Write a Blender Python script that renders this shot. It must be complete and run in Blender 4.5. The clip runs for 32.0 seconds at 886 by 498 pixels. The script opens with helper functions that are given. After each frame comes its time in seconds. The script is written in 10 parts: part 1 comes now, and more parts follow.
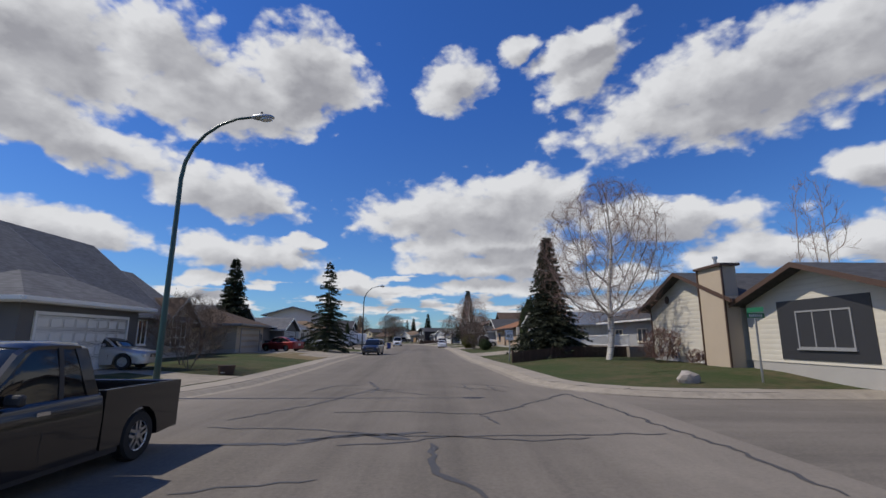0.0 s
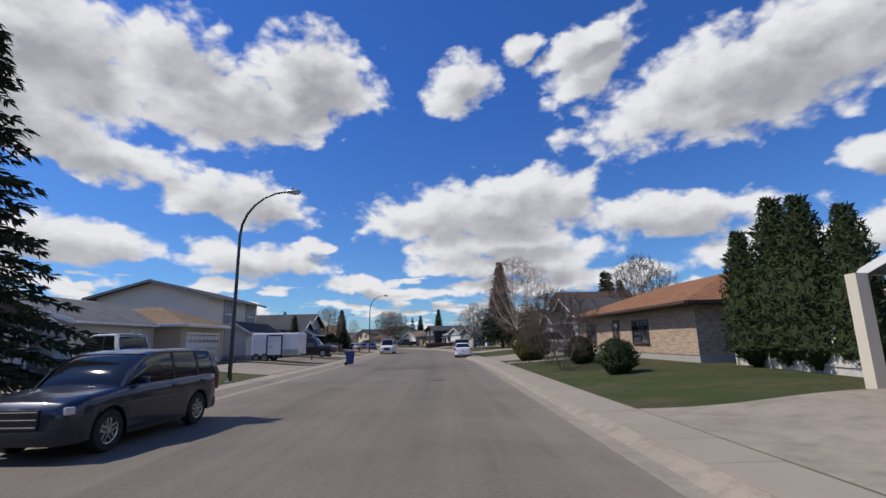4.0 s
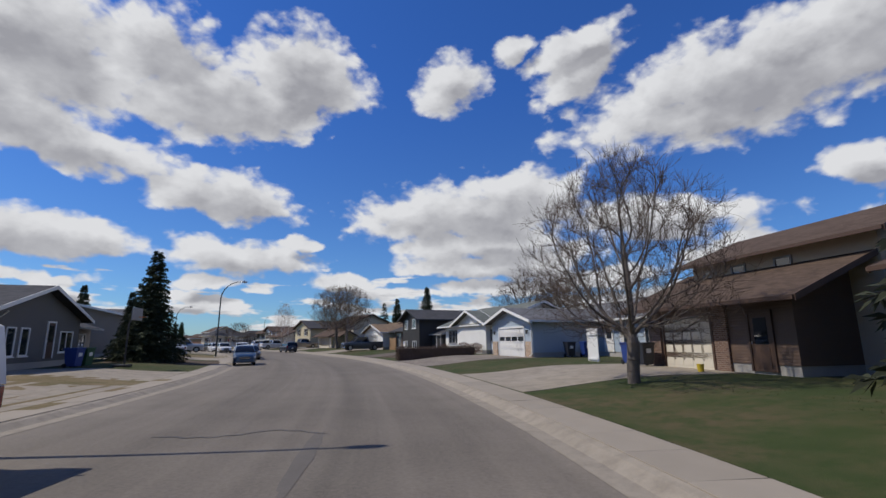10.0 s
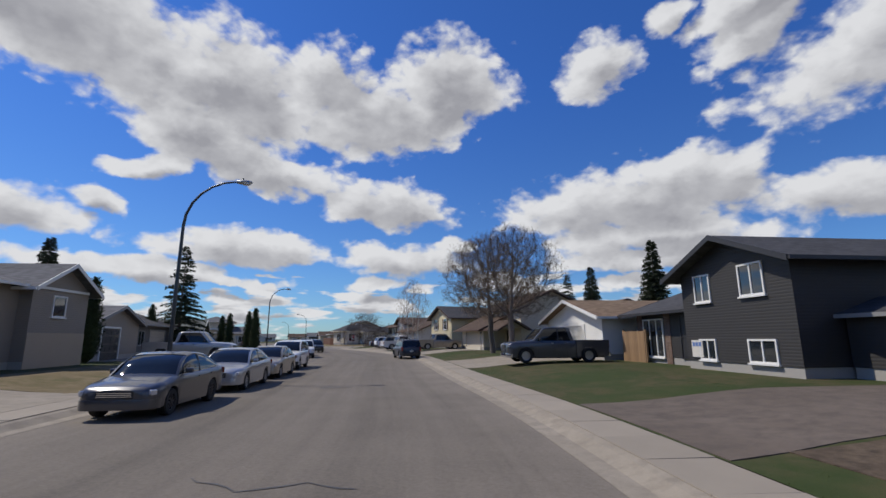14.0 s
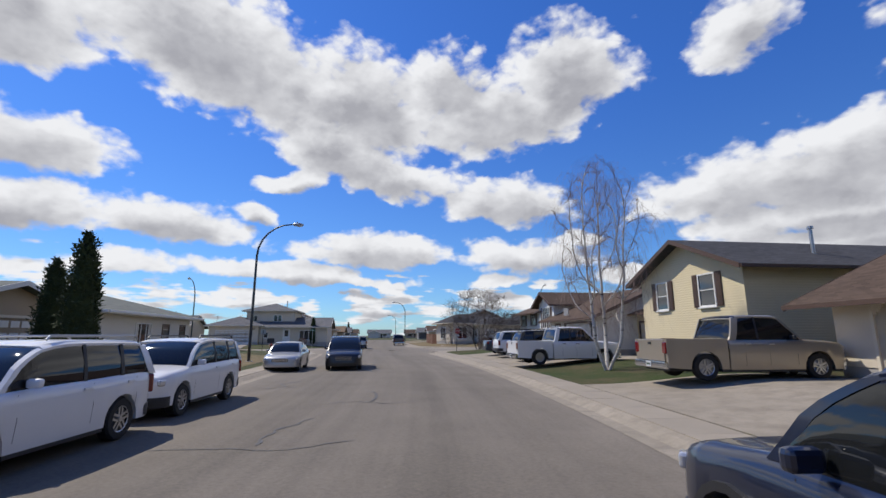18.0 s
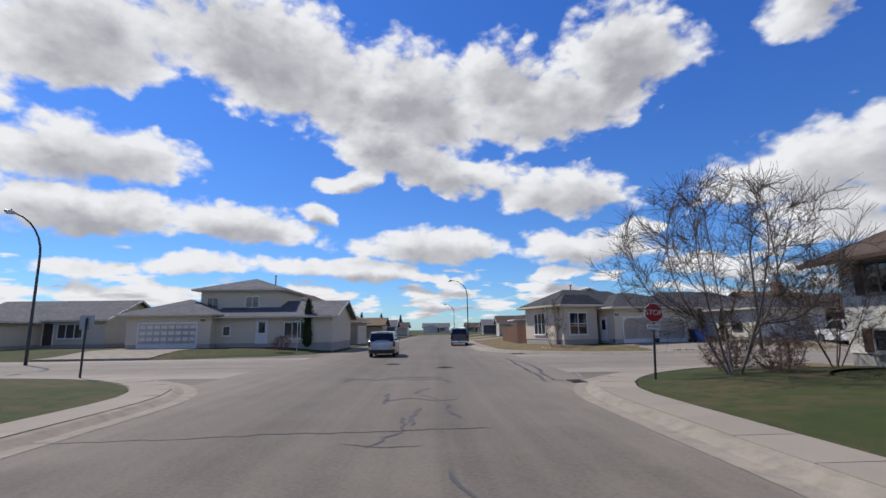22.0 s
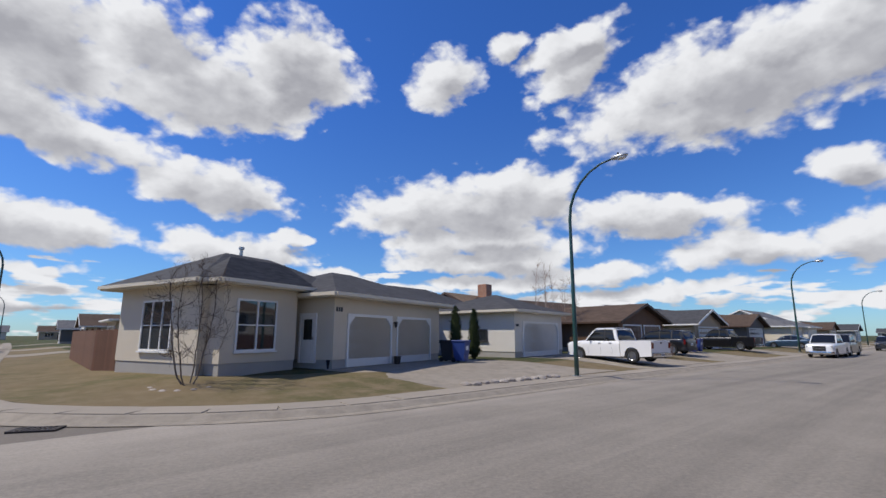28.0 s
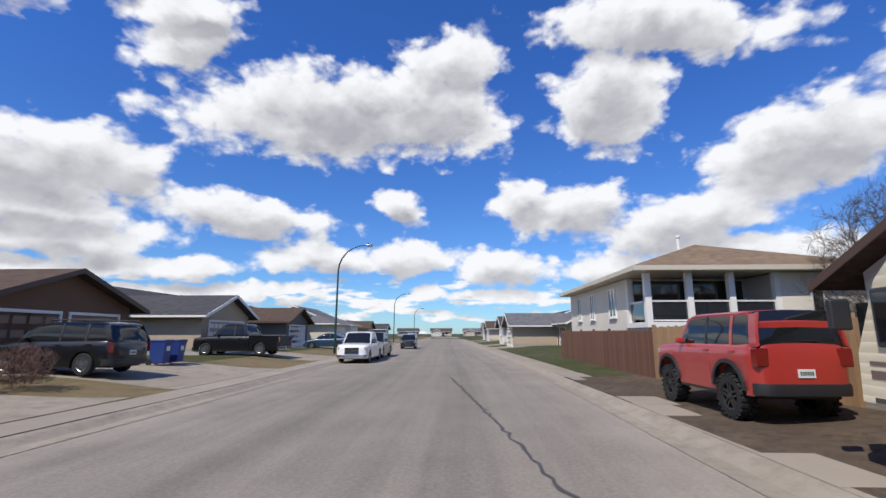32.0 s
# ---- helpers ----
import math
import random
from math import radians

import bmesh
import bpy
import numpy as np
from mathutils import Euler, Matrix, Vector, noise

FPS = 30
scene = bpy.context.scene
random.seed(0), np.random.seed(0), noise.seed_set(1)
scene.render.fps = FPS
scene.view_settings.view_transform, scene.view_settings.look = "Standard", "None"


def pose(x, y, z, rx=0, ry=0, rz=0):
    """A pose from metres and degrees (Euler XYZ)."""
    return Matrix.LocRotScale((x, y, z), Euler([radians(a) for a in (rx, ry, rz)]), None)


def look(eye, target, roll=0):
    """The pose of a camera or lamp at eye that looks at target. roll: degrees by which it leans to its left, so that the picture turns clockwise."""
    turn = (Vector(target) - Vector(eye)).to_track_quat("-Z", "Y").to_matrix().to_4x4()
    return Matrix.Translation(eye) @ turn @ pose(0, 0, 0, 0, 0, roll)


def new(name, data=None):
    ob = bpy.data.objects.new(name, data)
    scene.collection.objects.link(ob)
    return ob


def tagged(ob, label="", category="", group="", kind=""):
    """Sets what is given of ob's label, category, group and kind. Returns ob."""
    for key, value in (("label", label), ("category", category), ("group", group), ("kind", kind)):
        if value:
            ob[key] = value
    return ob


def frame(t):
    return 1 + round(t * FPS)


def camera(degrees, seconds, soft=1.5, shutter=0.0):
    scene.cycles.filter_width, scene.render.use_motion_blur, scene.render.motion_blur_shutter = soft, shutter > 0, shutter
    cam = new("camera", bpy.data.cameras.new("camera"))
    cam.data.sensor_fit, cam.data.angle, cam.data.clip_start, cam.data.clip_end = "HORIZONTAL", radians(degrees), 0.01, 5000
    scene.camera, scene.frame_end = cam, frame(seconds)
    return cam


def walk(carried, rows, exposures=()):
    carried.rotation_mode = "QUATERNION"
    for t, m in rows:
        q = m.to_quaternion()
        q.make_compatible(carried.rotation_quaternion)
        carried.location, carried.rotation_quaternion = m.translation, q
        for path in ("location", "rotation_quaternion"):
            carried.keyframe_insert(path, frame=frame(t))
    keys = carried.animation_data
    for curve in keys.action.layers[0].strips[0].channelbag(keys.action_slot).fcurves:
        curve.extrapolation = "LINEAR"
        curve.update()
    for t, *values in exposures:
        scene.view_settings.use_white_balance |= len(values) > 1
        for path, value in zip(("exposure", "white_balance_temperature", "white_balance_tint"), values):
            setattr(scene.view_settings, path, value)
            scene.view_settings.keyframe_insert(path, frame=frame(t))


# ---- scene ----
cam = camera(87.57, 32.0)
PATH = [
    (0.0, 0.000, -0.000, 1.782, 101.00, -0.12, -0.00),
    (0.5, -0.013, 5.119, 1.807, 101.07, -0.06, -0.23),
    (1.0, -0.129, 10.288, 1.798, 100.98, -0.08, -0.31),
    (1.5, -0.207, 15.526, 1.801, 100.95, 0.41, 0.08),
    (2.0, -0.297, 20.874, 1.805, 101.02, 0.57, 0.45),
    (2.5, -0.423, 26.596, 1.804, 101.15, 0.71, 0.88),
    (3.0, -0.553, 32.249, 1.808, 101.08, 0.75, 1.16),
    (3.5, -0.684, 38.021, 1.796, 101.18, 1.02, 1.38),
    (5.5, -1.990, 62.550, 1.795, 100.93, 1.34, 1.61),
    (6.0, -2.321, 68.217, 1.800, 100.77, 0.99, 1.80),
    (6.5, -2.679, 73.853, 1.801, 100.92, 0.86, 2.02),
    (7.0, -2.989, 79.395, 1.804, 101.06, 0.70, 2.20),
    (7.5, -3.299, 84.900, 1.788, 101.28, 0.45, 2.16),
    (8.0, -3.594, 90.296, 1.797, 101.39, 0.39, 1.69),
    (8.5, -3.739, 95.572, 1.800, 101.17, 0.23, 0.00),
    (9.0, -3.687, 100.755, 1.794, 100.84, 0.14, -1.83),
    (9.5, -3.667, 105.842, 1.826, 101.13, 0.71, -1.86),
    (10.0, -3.732, 111.022, 1.797, 101.14, 0.59, -0.18),
    (10.5, -4.004, 116.197, 1.800, 101.24, 0.52, 2.25),
    (11.0, -4.476, 121.249, 1.800, 100.99, 0.63, 4.88),
    (11.5, -5.205, 126.334, 1.811, 100.99, 0.91, 7.54),
    (12.0, -6.220, 131.395, 1.813, 101.07, 0.91, 10.19),
    (12.5, -7.500, 136.372, 1.812, 101.03, 0.73, 12.58),
    (13.0, -8.993, 141.370, 1.795, 101.17, 0.72, 14.77),
    (13.5, -10.661, 146.330, 1.804, 101.19, 0.47, 16.87),
    (14.0, -12.461, 151.340, 1.807, 100.96, 0.30, 18.80),
    (14.5, -14.218, 156.320, 1.762, 100.97, 0.43, 20.83),
    (16.5, -23.507, 175.362, 1.804, 101.05, 0.46, 29.47),
    (17.0, -26.127, 180.087, 1.765, 101.20, 0.70, 31.08),
    (17.5, -28.437, 185.013, 1.854, 100.72, 0.41, 33.18),
    (18.0, -31.521, 189.567, 1.795, 100.60, 0.15, 33.93),
    (18.5, -34.585, 193.911, 1.788, 100.39, -0.04, 34.53),
    (19.0, -37.461, 197.887, 1.778, 100.65, -0.21, 35.41),
    (19.5, -40.274, 201.695, 1.796, 100.57, -0.02, 36.95),
    (20.0, -43.046, 204.858, 1.818, 100.43, 0.58, 38.46),
    (20.5, -45.778, 207.983, 1.796, 99.85, 0.91, 39.89),
    (21.0, -48.540, 211.011, 1.801, 100.36, 0.86, 40.77),
    (21.5, -51.174, 213.725, 1.799, 100.28, 0.91, 41.12),
    (22.0, -53.655, 216.354, 1.792, 99.93, 0.69, 41.11),
    (22.5, -55.958, 218.892, 1.804, 99.75, 0.75, 40.86),
    (23.0, -57.971, 221.198, 1.772, 99.71, 0.61, 40.42),
    (23.5, -59.637, 223.138, 1.787, 99.64, 0.39, 39.73),
    (24.0, -61.001, 224.798, 1.794, 99.58, 0.16, 38.85),
    (24.5, -62.001, 226.096, 1.792, 99.58, -0.07, 37.39),
    (26.5, -64.980, 232.447, 1.799, 100.55, -0.04, 24.18),
    (27.0, -65.133, 233.601, 1.805, 100.68, -0.01, 17.38),
    (27.5, -65.037, 234.947, 1.806, 100.44, -0.04, 8.91),
    (28.0, -64.752, 236.568, 1.813, 100.62, 0.01, -1.30),
    (28.5, -64.109, 238.232, 1.795, 101.19, 0.00, -12.61),
    (29.0, -63.105, 240.048, 1.815, 101.07, 0.04, -23.81),
    (29.5, -61.694, 241.783, 1.820, 100.61, 0.21, -33.78),
    (30.0, -60.055, 243.610, 1.800, 100.83, 0.59, -40.31),
    (30.5, -58.240, 245.541, 1.785, 100.73, 0.46, -44.56),
    (31.0, -56.101, 247.520, 1.762, 100.49, 0.14, -47.47),
    (31.5, -53.797, 249.580, 1.761, 100.50, 0.14, -49.06),
    (32.0, -51.485, 251.712, 1.802, 100.39, 0.04, -49.79),
]
walk(cam, [(r[0], pose(*r[1:])) for r in PATH], exposures=[(0, -0.36), (3, -0.25), (6, -0.15), (8, -0.33), (14, -0.35), (17, -0.08), (20, -0.1), (24, -0.12), (28, -0.12), (32, 0.05)])

# ---- sky with fair-weather clouds, and the sun ----
SUN_DIR = Vector((-1.0, -0.05, 1.3)).normalized()
world = bpy.data.worlds.new("sky")
scene.world = world
world.use_nodes = True
wt = world.node_tree
wt.nodes.clear()


def nd(tree, kind, **values):
    n = tree.nodes.new(kind)
    for key, v in values.items():
        if key == "op":
            n.operation = v
        elif isinstance(v, bpy.types.NodeSocket):
            tree.links.new(v, n.inputs[int(key[1:]) if key[0] == "i" and key[1:].isdigit() else key])
        else:
            n.inputs[int(key[1:]) if key[0] == "i" and key[1:].isdigit() else key].default_value = v
    return n


def math_node(tree, op, a, b=0.0, c=0.0):
    return nd(tree, "ShaderNodeMath", op=op, i0=a, i1=b, i2=c).outputs[0]


# azimuth from +y towards +x, elevation, half width, half height and slant, all in degrees
CLOUDS = []
CLOUDS += [
    (-33.4, 29.7, 5.4, 3.8, 17), (-17.7, 29.6, 6.8, 5.7, 8), (-27.5, 25.6, 10.7, 4.7, 6), (-39.4, 18.6, 8.2, 2.3, -6), (-26, 15.8, 8.2, 2.9, -5),
    (-40.1, 9.8, 7, 1.9, 3), (-23.6, 9.3, 7.8, 2, -1), (-27, 6.5, 3.4, 0.9, 3), (3.3, 15.2, 13.3, 3.8, 4), (12.3, 16.9, 5.6, 3.4, -4),
    (6.1, 11.3, 10.9, 2.1, -1), (4, 8.8, 10.3, 1.4, -1), (8.1, 6.2, 8.8, 0.9, -1), (1.6, 30.2, 4.3, 3.2, 24), (10.1, 34, 2.5, 1.6, 24),
    (18.6, 30.9, 5.7, 2.3, 30), (-11.7, 6.7, 4.1, 1.2, 1), (-5.2, 5.4, 5.5, 0.8, 1), (-16.7, 11.3, 2.3, 0.9, 3),
]
CLOUDS += [
    (-61.3, 29.7, 15.5, 6.3, -15), (-80.7, 27.6, 8.4, 5.3, 21), (-79.6, 17.4, 8.1, 3.3, 5), (-79.4, 11.7, 9.4, 2.8, 3), (-65.5, 12, 7.4, 2.4, -3),
    (-42.6, 10.2, 9.7, 2.1, 0), (-69.9, 7.3, 4.7, 1.3, 3), (-53.6, 7.3, 11.1, 1.2, -3), (-79.7, 6.2, 4.1, 1.1, 4), (-52.6, 17.9, 4.3, 1.1, 8),
    (-56.5, 13.9, 2.1, 1.3, 3), (-76.9, 4, 6.7, 0.7, 2), (-41.2, 4.1, 5.6, 0.7, -1), (-45.4, 6.4, 8.2, 0.7, 0),
]
CLOUDS += [
    (37.7, 25.3, 18.3, 5.6, 2), (51, 31.8, 5.8, 3.6, 9), (10.2, 16.4, 7.8, 2.7, -9), (25.8, 13.1, 10.5, 2.6, -2), (70.4, 25.9, 6, 6.1, -34),
    (76.3, 33, 12.4, 3.2, -15), (17.9, 33.2, 5.5, 1.7, 19), (89.2, 17.5, 8.7, 5.1, 11), (77.4, 11.8, 9.4, 3.1, 6), (81.9, 8.3, 11.7, 2.4, -5),
    (45.3, 8.9, 5.9, 2.3, 1), (59.6, 15.5, 3.4, 3.1, -3), (44.5, 15.3, 3.5, 1.9, -29), (34.3, 8.9, 7.1, 2, 2), (9.7, 8.9, 7.1, 2.1, -1),
    (16.9, 6.8, 9.9, 1.4, 4), (57.9, 7.7, 6.2, 2.2, -1), (55.8, 4.5, 7.5, 0.9, -1), (48.1, 5.1, 2.8, 1, 0), (26.4, 5, 9.4, 0.9, 2),
    (69.8, 7.3, 4.9, 1.8, -3),
]
# joining the large ones, and behind the camera
CLOUDS += [
    (-44, 27, 8, 6, -20), (-47, 21.5, 8, 3.5, -15), (48, 27, 8, 5, 0), (66, 14, 6, 3.5, 15),
    (-100, 22, 12, 5, 0), (112, 25, 13, 5, 0), (-128, 14, 12, 3, 0), (140, 20, 14, 5, 0), (172, 24, 12, 5, 0), (-160, 13, 14, 3, 0),
]

field = bpy.data.node_groups.new("cloud_field", "ShaderNodeTree")
field.interface.new_socket("Vector", in_out="INPUT", socket_type="NodeSocketVector")
field.interface.new_socket("Value", in_out="OUTPUT", socket_type="NodeSocketFloat")
field.interface.new_socket("Body", in_out="OUTPUT", socket_type="NodeSocketFloat")
field.interface.new_socket("Puffs", in_out="OUTPUT", socket_type="NodeSocketFloat")
fin, fout = field.nodes.new("NodeGroupInput"), field.nodes.new("NodeGroupOutput")
flat = nd(field, "ShaderNodeVectorMath", op="MULTIPLY", i0=fin.outputs[0], i1=(1, 1, 1.5)).outputs[0]
# outlines are pushed about by a soft noise before the clouds' bodies are read
swirl = nd(field, "ShaderNodeTexNoise", Vector=flat, Scale=11.0, Detail=4.0, Roughness=0.55).outputs["Color"]
swirl = nd(field, "ShaderNodeVectorMath", op="SUBTRACT", i0=swirl, i1=(0.5, 0.5, 0.5)).outputs[0]
swirl = nd(field, "ShaderNodeVectorMath", op="MULTIPLY", i0=swirl, i1=(0.07, 0.07, 0.045)).outputs[0]
bent = nd(field, "ShaderNodeVectorMath", op="ADD", i0=fin.outputs[0], i1=swirl).outputs[0]
least = 3.0
for az, el, hw, hh, slant in CLOUDS:
    m = field.nodes.new("ShaderNodeMapping")
    m.vector_type = "TEXTURE"
    a, e = radians(az), radians(el)
    m.inputs["Location"].default_value = (math.sin(a) * math.cos(e), math.cos(a) * math.cos(e), math.sin(e))
    m.inputs["Rotation"].default_value = (Matrix.Rotation(-a, 3, "Z") @ Matrix.Rotation(e, 3, "X") @ Matrix.Rotation(-radians(slant), 3, "Y")).to_euler("XYZ")
    m.inputs["Scale"].default_value = (math.sin(radians(hw)) * 1.2, 0.8, math.sin(radians(hh)) * 1.3)
    field.links.new(bent, m.inputs["Vector"])
    based = nd(field, "ShaderNodeVectorMath", op="MULTIPLY", i0=m.outputs[0], i1=(1, 1, 1.35)).outputs[0]
    based = nd(field, "ShaderNodeVectorMath", op="MINIMUM", i0=m.outputs[0], i1=based).outputs[0]
    far = nd(field, "ShaderNodeVectorMath", op="LENGTH", i0=based).outputs["Value"]
    least = math_node(field, "SMOOTH_MIN", far, least, 0.22)
# rows of small flat clouds low over the horizon, all round
height = nd(field, "ShaderNodeSeparateXYZ", Vector=fin.outputs[0]).outputs[2]
rows_ = nd(field, "ShaderNodeVectorMath", op="MULTIPLY", i0=fin.outputs[0], i1=(1, 1, 5.0)).outputs[0]
scatter = nd(field, "ShaderNodeTexNoise", Vector=rows_, Scale=10.0, Detail=3.0, Roughness=0.5).outputs[0]
low = math_node(field, "MULTIPLY", math_node(field, "ABSOLUTE", math_node(field, "SUBTRACT", height, 0.065)), 2.6)
rest = math_node(field, "MULTIPLY", math_node(field, "SUBTRACT", math_node(field, "SUBTRACT", scatter, low), 0.40), 4.5)
body = math_node(field, "MAXIMUM", math_node(field, "MULTIPLY", math_node(field, "SUBTRACT", 1.06, least), 1.35), rest)
big = nd(field, "ShaderNodeTexNoise", Vector=flat, Scale=13.0, Detail=9.0, Roughness=0.56).outputs[0]
puffs = nd(field, "ShaderNodeTexVoronoi", Vector=nd(field, "ShaderNodeVectorMath", op="ADD", i0=flat, i1=swirl).outputs[0], Scale=22.0, Detail=2.0, Roughness=0.5)
puffs.feature = "SMOOTH_F1"
lumps = math_node(field, "SUBTRACT", 0.42, puffs.outputs["Distance"])
knobs = math_node(field, "ADD", math_node(field, "MULTIPLY", math_node(field, "SUBTRACT", big, 0.5), 1.25), math_node(field, "MULTIPLY", lumps, 0.7))
field.links.new(math_node(field, "ADD", body, knobs), fout.inputs[0])
field.links.new(body, fout.inputs[1])
field.links.new(knobs, fout.inputs[2])

geo = wt.nodes.new("ShaderNodeTexCoord")
ray_dir = geo.outputs["Generated"]
one = wt.nodes.new("ShaderNodeGroup")
one.node_tree = field
wt.links.new(ray_dir, one.inputs[0])
two = wt.nodes.new("ShaderNodeGroup")
two.node_tree = field
wt.links.new(nd(wt, "ShaderNodeVectorMath", op="ADD", i0=ray_dir, i1=(-0.018, 0.0, 0.03)).outputs[0], two.inputs[0])
cover = nd(wt, "ShaderNodeMapRange", i0=one.outputs[0], i1=-0.16, i2=0.34)
cover.interpolation_type = "SMOOTHSTEP"
# bases lie in the shade of the cloud above them; knobs turned to the sun stay bright
thick = nd(wt, "ShaderNodeMapRange", i0=math_node(wt, "ADD", two.outputs[1], math_node(wt, "MULTIPLY", two.outputs[2], 0.30)), i1=0.05, i2=1.05)
thick.interpolation_type = "SMOOTHSTEP"
relief = math_node(wt, "MULTIPLY", math_node(wt, "SUBTRACT", one.outputs[2], two.outputs[2]), 0.32)
grain = nd(wt, "ShaderNodeTexNoise", Vector=ray_dir, Scale=6.0, Detail=2.0, Roughness=0.5).outputs[0]
shade = math_node(wt, "MULTIPLY", thick.outputs[0], math_node(wt, "ADD", 0.35, math_node(wt, "MULTIPLY", grain, 0.95)))
shade = nd(wt, "ShaderNodeClamp", Value=math_node(wt, "SUBTRACT", shade, relief)).outputs[0]
sky = wt.nodes.new("ShaderNodeTexSky")
sky.sky_type = "NISHITA"
sky.sun_disc = False
sky.sun_elevation = math.asin(SUN_DIR.z)
sky.sun_rotation = math.atan2(SUN_DIR.x, SUN_DIR.y)
sky.altitude, sky.air_density, sky.dust_density, sky.ozone_density = 500, 1.0, 0.3, 2.5
blue = nd(wt, "ShaderNodeMix")
blue.data_type, blue.blend_type = "RGBA", "MULTIPLY"
blue.inputs[0].default_value = 1.0
wt.links.new(sky.outputs[0], blue.inputs[6])
up = nd(wt, "ShaderNodeMapRange", i0=nd(wt, "ShaderNodeSeparateXYZ", Vector=ray_dir).outputs[2], i1=0.02, i2=0.5).outputs[0]
air = nd(wt, "ShaderNodeMix")
air.data_type = "RGBA"
wt.links.new(up, air.inputs[0])
air.inputs[6].default_value, air.inputs[7].default_value = (0.62, 0.95, 1.34, 1), (0.42, 0.88, 1.72, 1)
wt.links.new(air.outputs[2], blue.inputs[7])
tone = nd(wt, "ShaderNodeMix")
tone.data_type = "RGBA"
wt.links.new(shade, tone.inputs[0])
tone.inputs[6].default_value = (9.6, 9.7, 10.0, 1)
tone.inputs[7].default_value = (4.4, 4.45, 4.9, 1)
both = nd(wt, "ShaderNodeMix")
both.data_type = "RGBA"
wt.links.new(cover.outputs[0], both.inputs[0])
wt.links.new(blue.outputs[2], both.inputs[6])
wt.links.new(tone.outputs[2], both.inputs[7])
back = nd(wt, "ShaderNodeBackground", Strength=0.095)
wt.links.new(both.outputs[2], back.inputs[0])
wt.links.new(back.outputs[0], nd(wt, "ShaderNodeOutputWorld").inputs[0])

sun = new("sun", bpy.data.lights.new("sun", "SUN"))
sun.data.energy, sun.data.angle, sun.data.color = 4.6, radians(0.5), (1.0, 0.93, 0.82)
sun.matrix_world = look(SUN_DIR * 100, (0, 0, 0))

# ---- materials ----
def material(name, color, rough=0.7, metal=0.0, vary=0.15, scale=3.0, grain=60.0, fine=0.12, bump=0.15, coat=0.0, random_piece=0.0, spec=0.5):
    """A painted, mineral or woody surface: two scales of variation, fine relief."""
    mat = bpy.data.materials.new(name)
    mat.use_nodes = True
    t = mat.node_tree
    p = t.nodes["Principled BSDF"]
    pos = nd(t, "ShaderNodeTexCoord").outputs["Object"]
    wide = nd(t, "ShaderNodeTexNoise", Vector=pos, Scale=scale, Detail=3.0, Roughness=0.6).outputs[0]
    tiny = nd(t, "ShaderNodeTexNoise", Vector=pos, Scale=grain, Detail=2.0, Roughness=0.7).outputs[0]
    k = math_node(t, "ADD", math_node(t, "MULTIPLY", wide, vary * 2), math_node(t, "MULTIPLY", tiny, fine * 2))
    k = math_node(t, "ADD", k, 1.0 - vary - fine)
    if random_piece:
        rnd = nd(t, "ShaderNodeObjectInfo").outputs["Random"]
        k = math_node(t, "ADD", k, math_node(t, "MULTIPLY", math_node(t, "SUBTRACT", rnd, 0.5), random_piece))
    mul = nd(t, "ShaderNodeVectorMath", op="SCALE", i0=color)
    t.links.new(k, mul.inputs["Scale"])
    t.links.new(mul.outputs[0], p.inputs["Base Color"])
    p.inputs["Roughness"].default_value, p.inputs["Metallic"].default_value = rough, metal
    p.inputs["Coat Weight"].default_value = coat
    p.inputs["Coat Roughness"].default_value = 0.06
    p.inputs["Specular IOR Level"].default_value = spec
    if bump:
        b = nd(t, "ShaderNodeBump", Strength=bump, Distance=0.02, Height=tiny)
        t.links.new(b.outputs[0], p.inputs["Normal"])
    return mat


def ground_material(name, colors, scales, rough=0.95, bump=0.4, grain=45.0):
    """Three colours mixed by noise at two scales, in world metres."""
    mat = bpy.data.materials.new(name)
    mat.use_nodes = True
    t = mat.node_tree
    p = t.nodes["Principled BSDF"]
    pos = nd(t, "ShaderNodeNewGeometry").outputs["Position"]
    a = nd(t, "ShaderNodeTexNoise", Vector=pos, Scale=scales[0], Detail=4.0, Roughness=0.6).outputs[0]
    b = nd(t, "ShaderNodeTexNoise", Vector=pos, Scale=scales[1], Detail=3.0, Roughness=0.7).outputs[0]
    c = nd(t, "ShaderNodeTexNoise", Vector=pos, Scale=grain, Detail=2.0, Roughness=0.8).outputs[0]
    r1 = nd(t, "ShaderNodeMapRange", i0=a, i1=0.38, i2=0.62).outputs[0]
    r2 = nd(t, "ShaderNodeMapRange", i0=b, i1=0.42, i2=0.68).outputs[0]
    m1 = nd(t, "ShaderNodeMix")
    m1.data_type = "RGBA"
    t.links.new(r1, m1.inputs[0])
    m1.inputs[6].default_value, m1.inputs[7].default_value = (*colors[0], 1), (*colors[1], 1)
    m2 = nd(t, "ShaderNodeMix")
    m2.data_type = "RGBA"
    t.links.new(r2, m2.inputs[0])
    t.links.new(m1.outputs[2], m2.inputs[6])
    m2.inputs[7].default_value = (*colors[2], 1)
    mul = nd(t, "ShaderNodeVectorMath", op="SCALE", i0=m2.outputs[2])
    t.links.new(math_node(t, "ADD", 0.62, math_node(t, "MULTIPLY", c, 0.76)), mul.inputs["Scale"])
    t.links.new(mul.outputs[0], p.inputs["Base Color"])
    p.inputs["Roughness"].default_value = rough
    p.inputs["Specular IOR Level"].default_value = 0.25
    t.links.new(nd(t, "ShaderNodeBump", Strength=bump, Distance=0.03, Height=c).outputs[0], p.inputs["Normal"])
    return mat


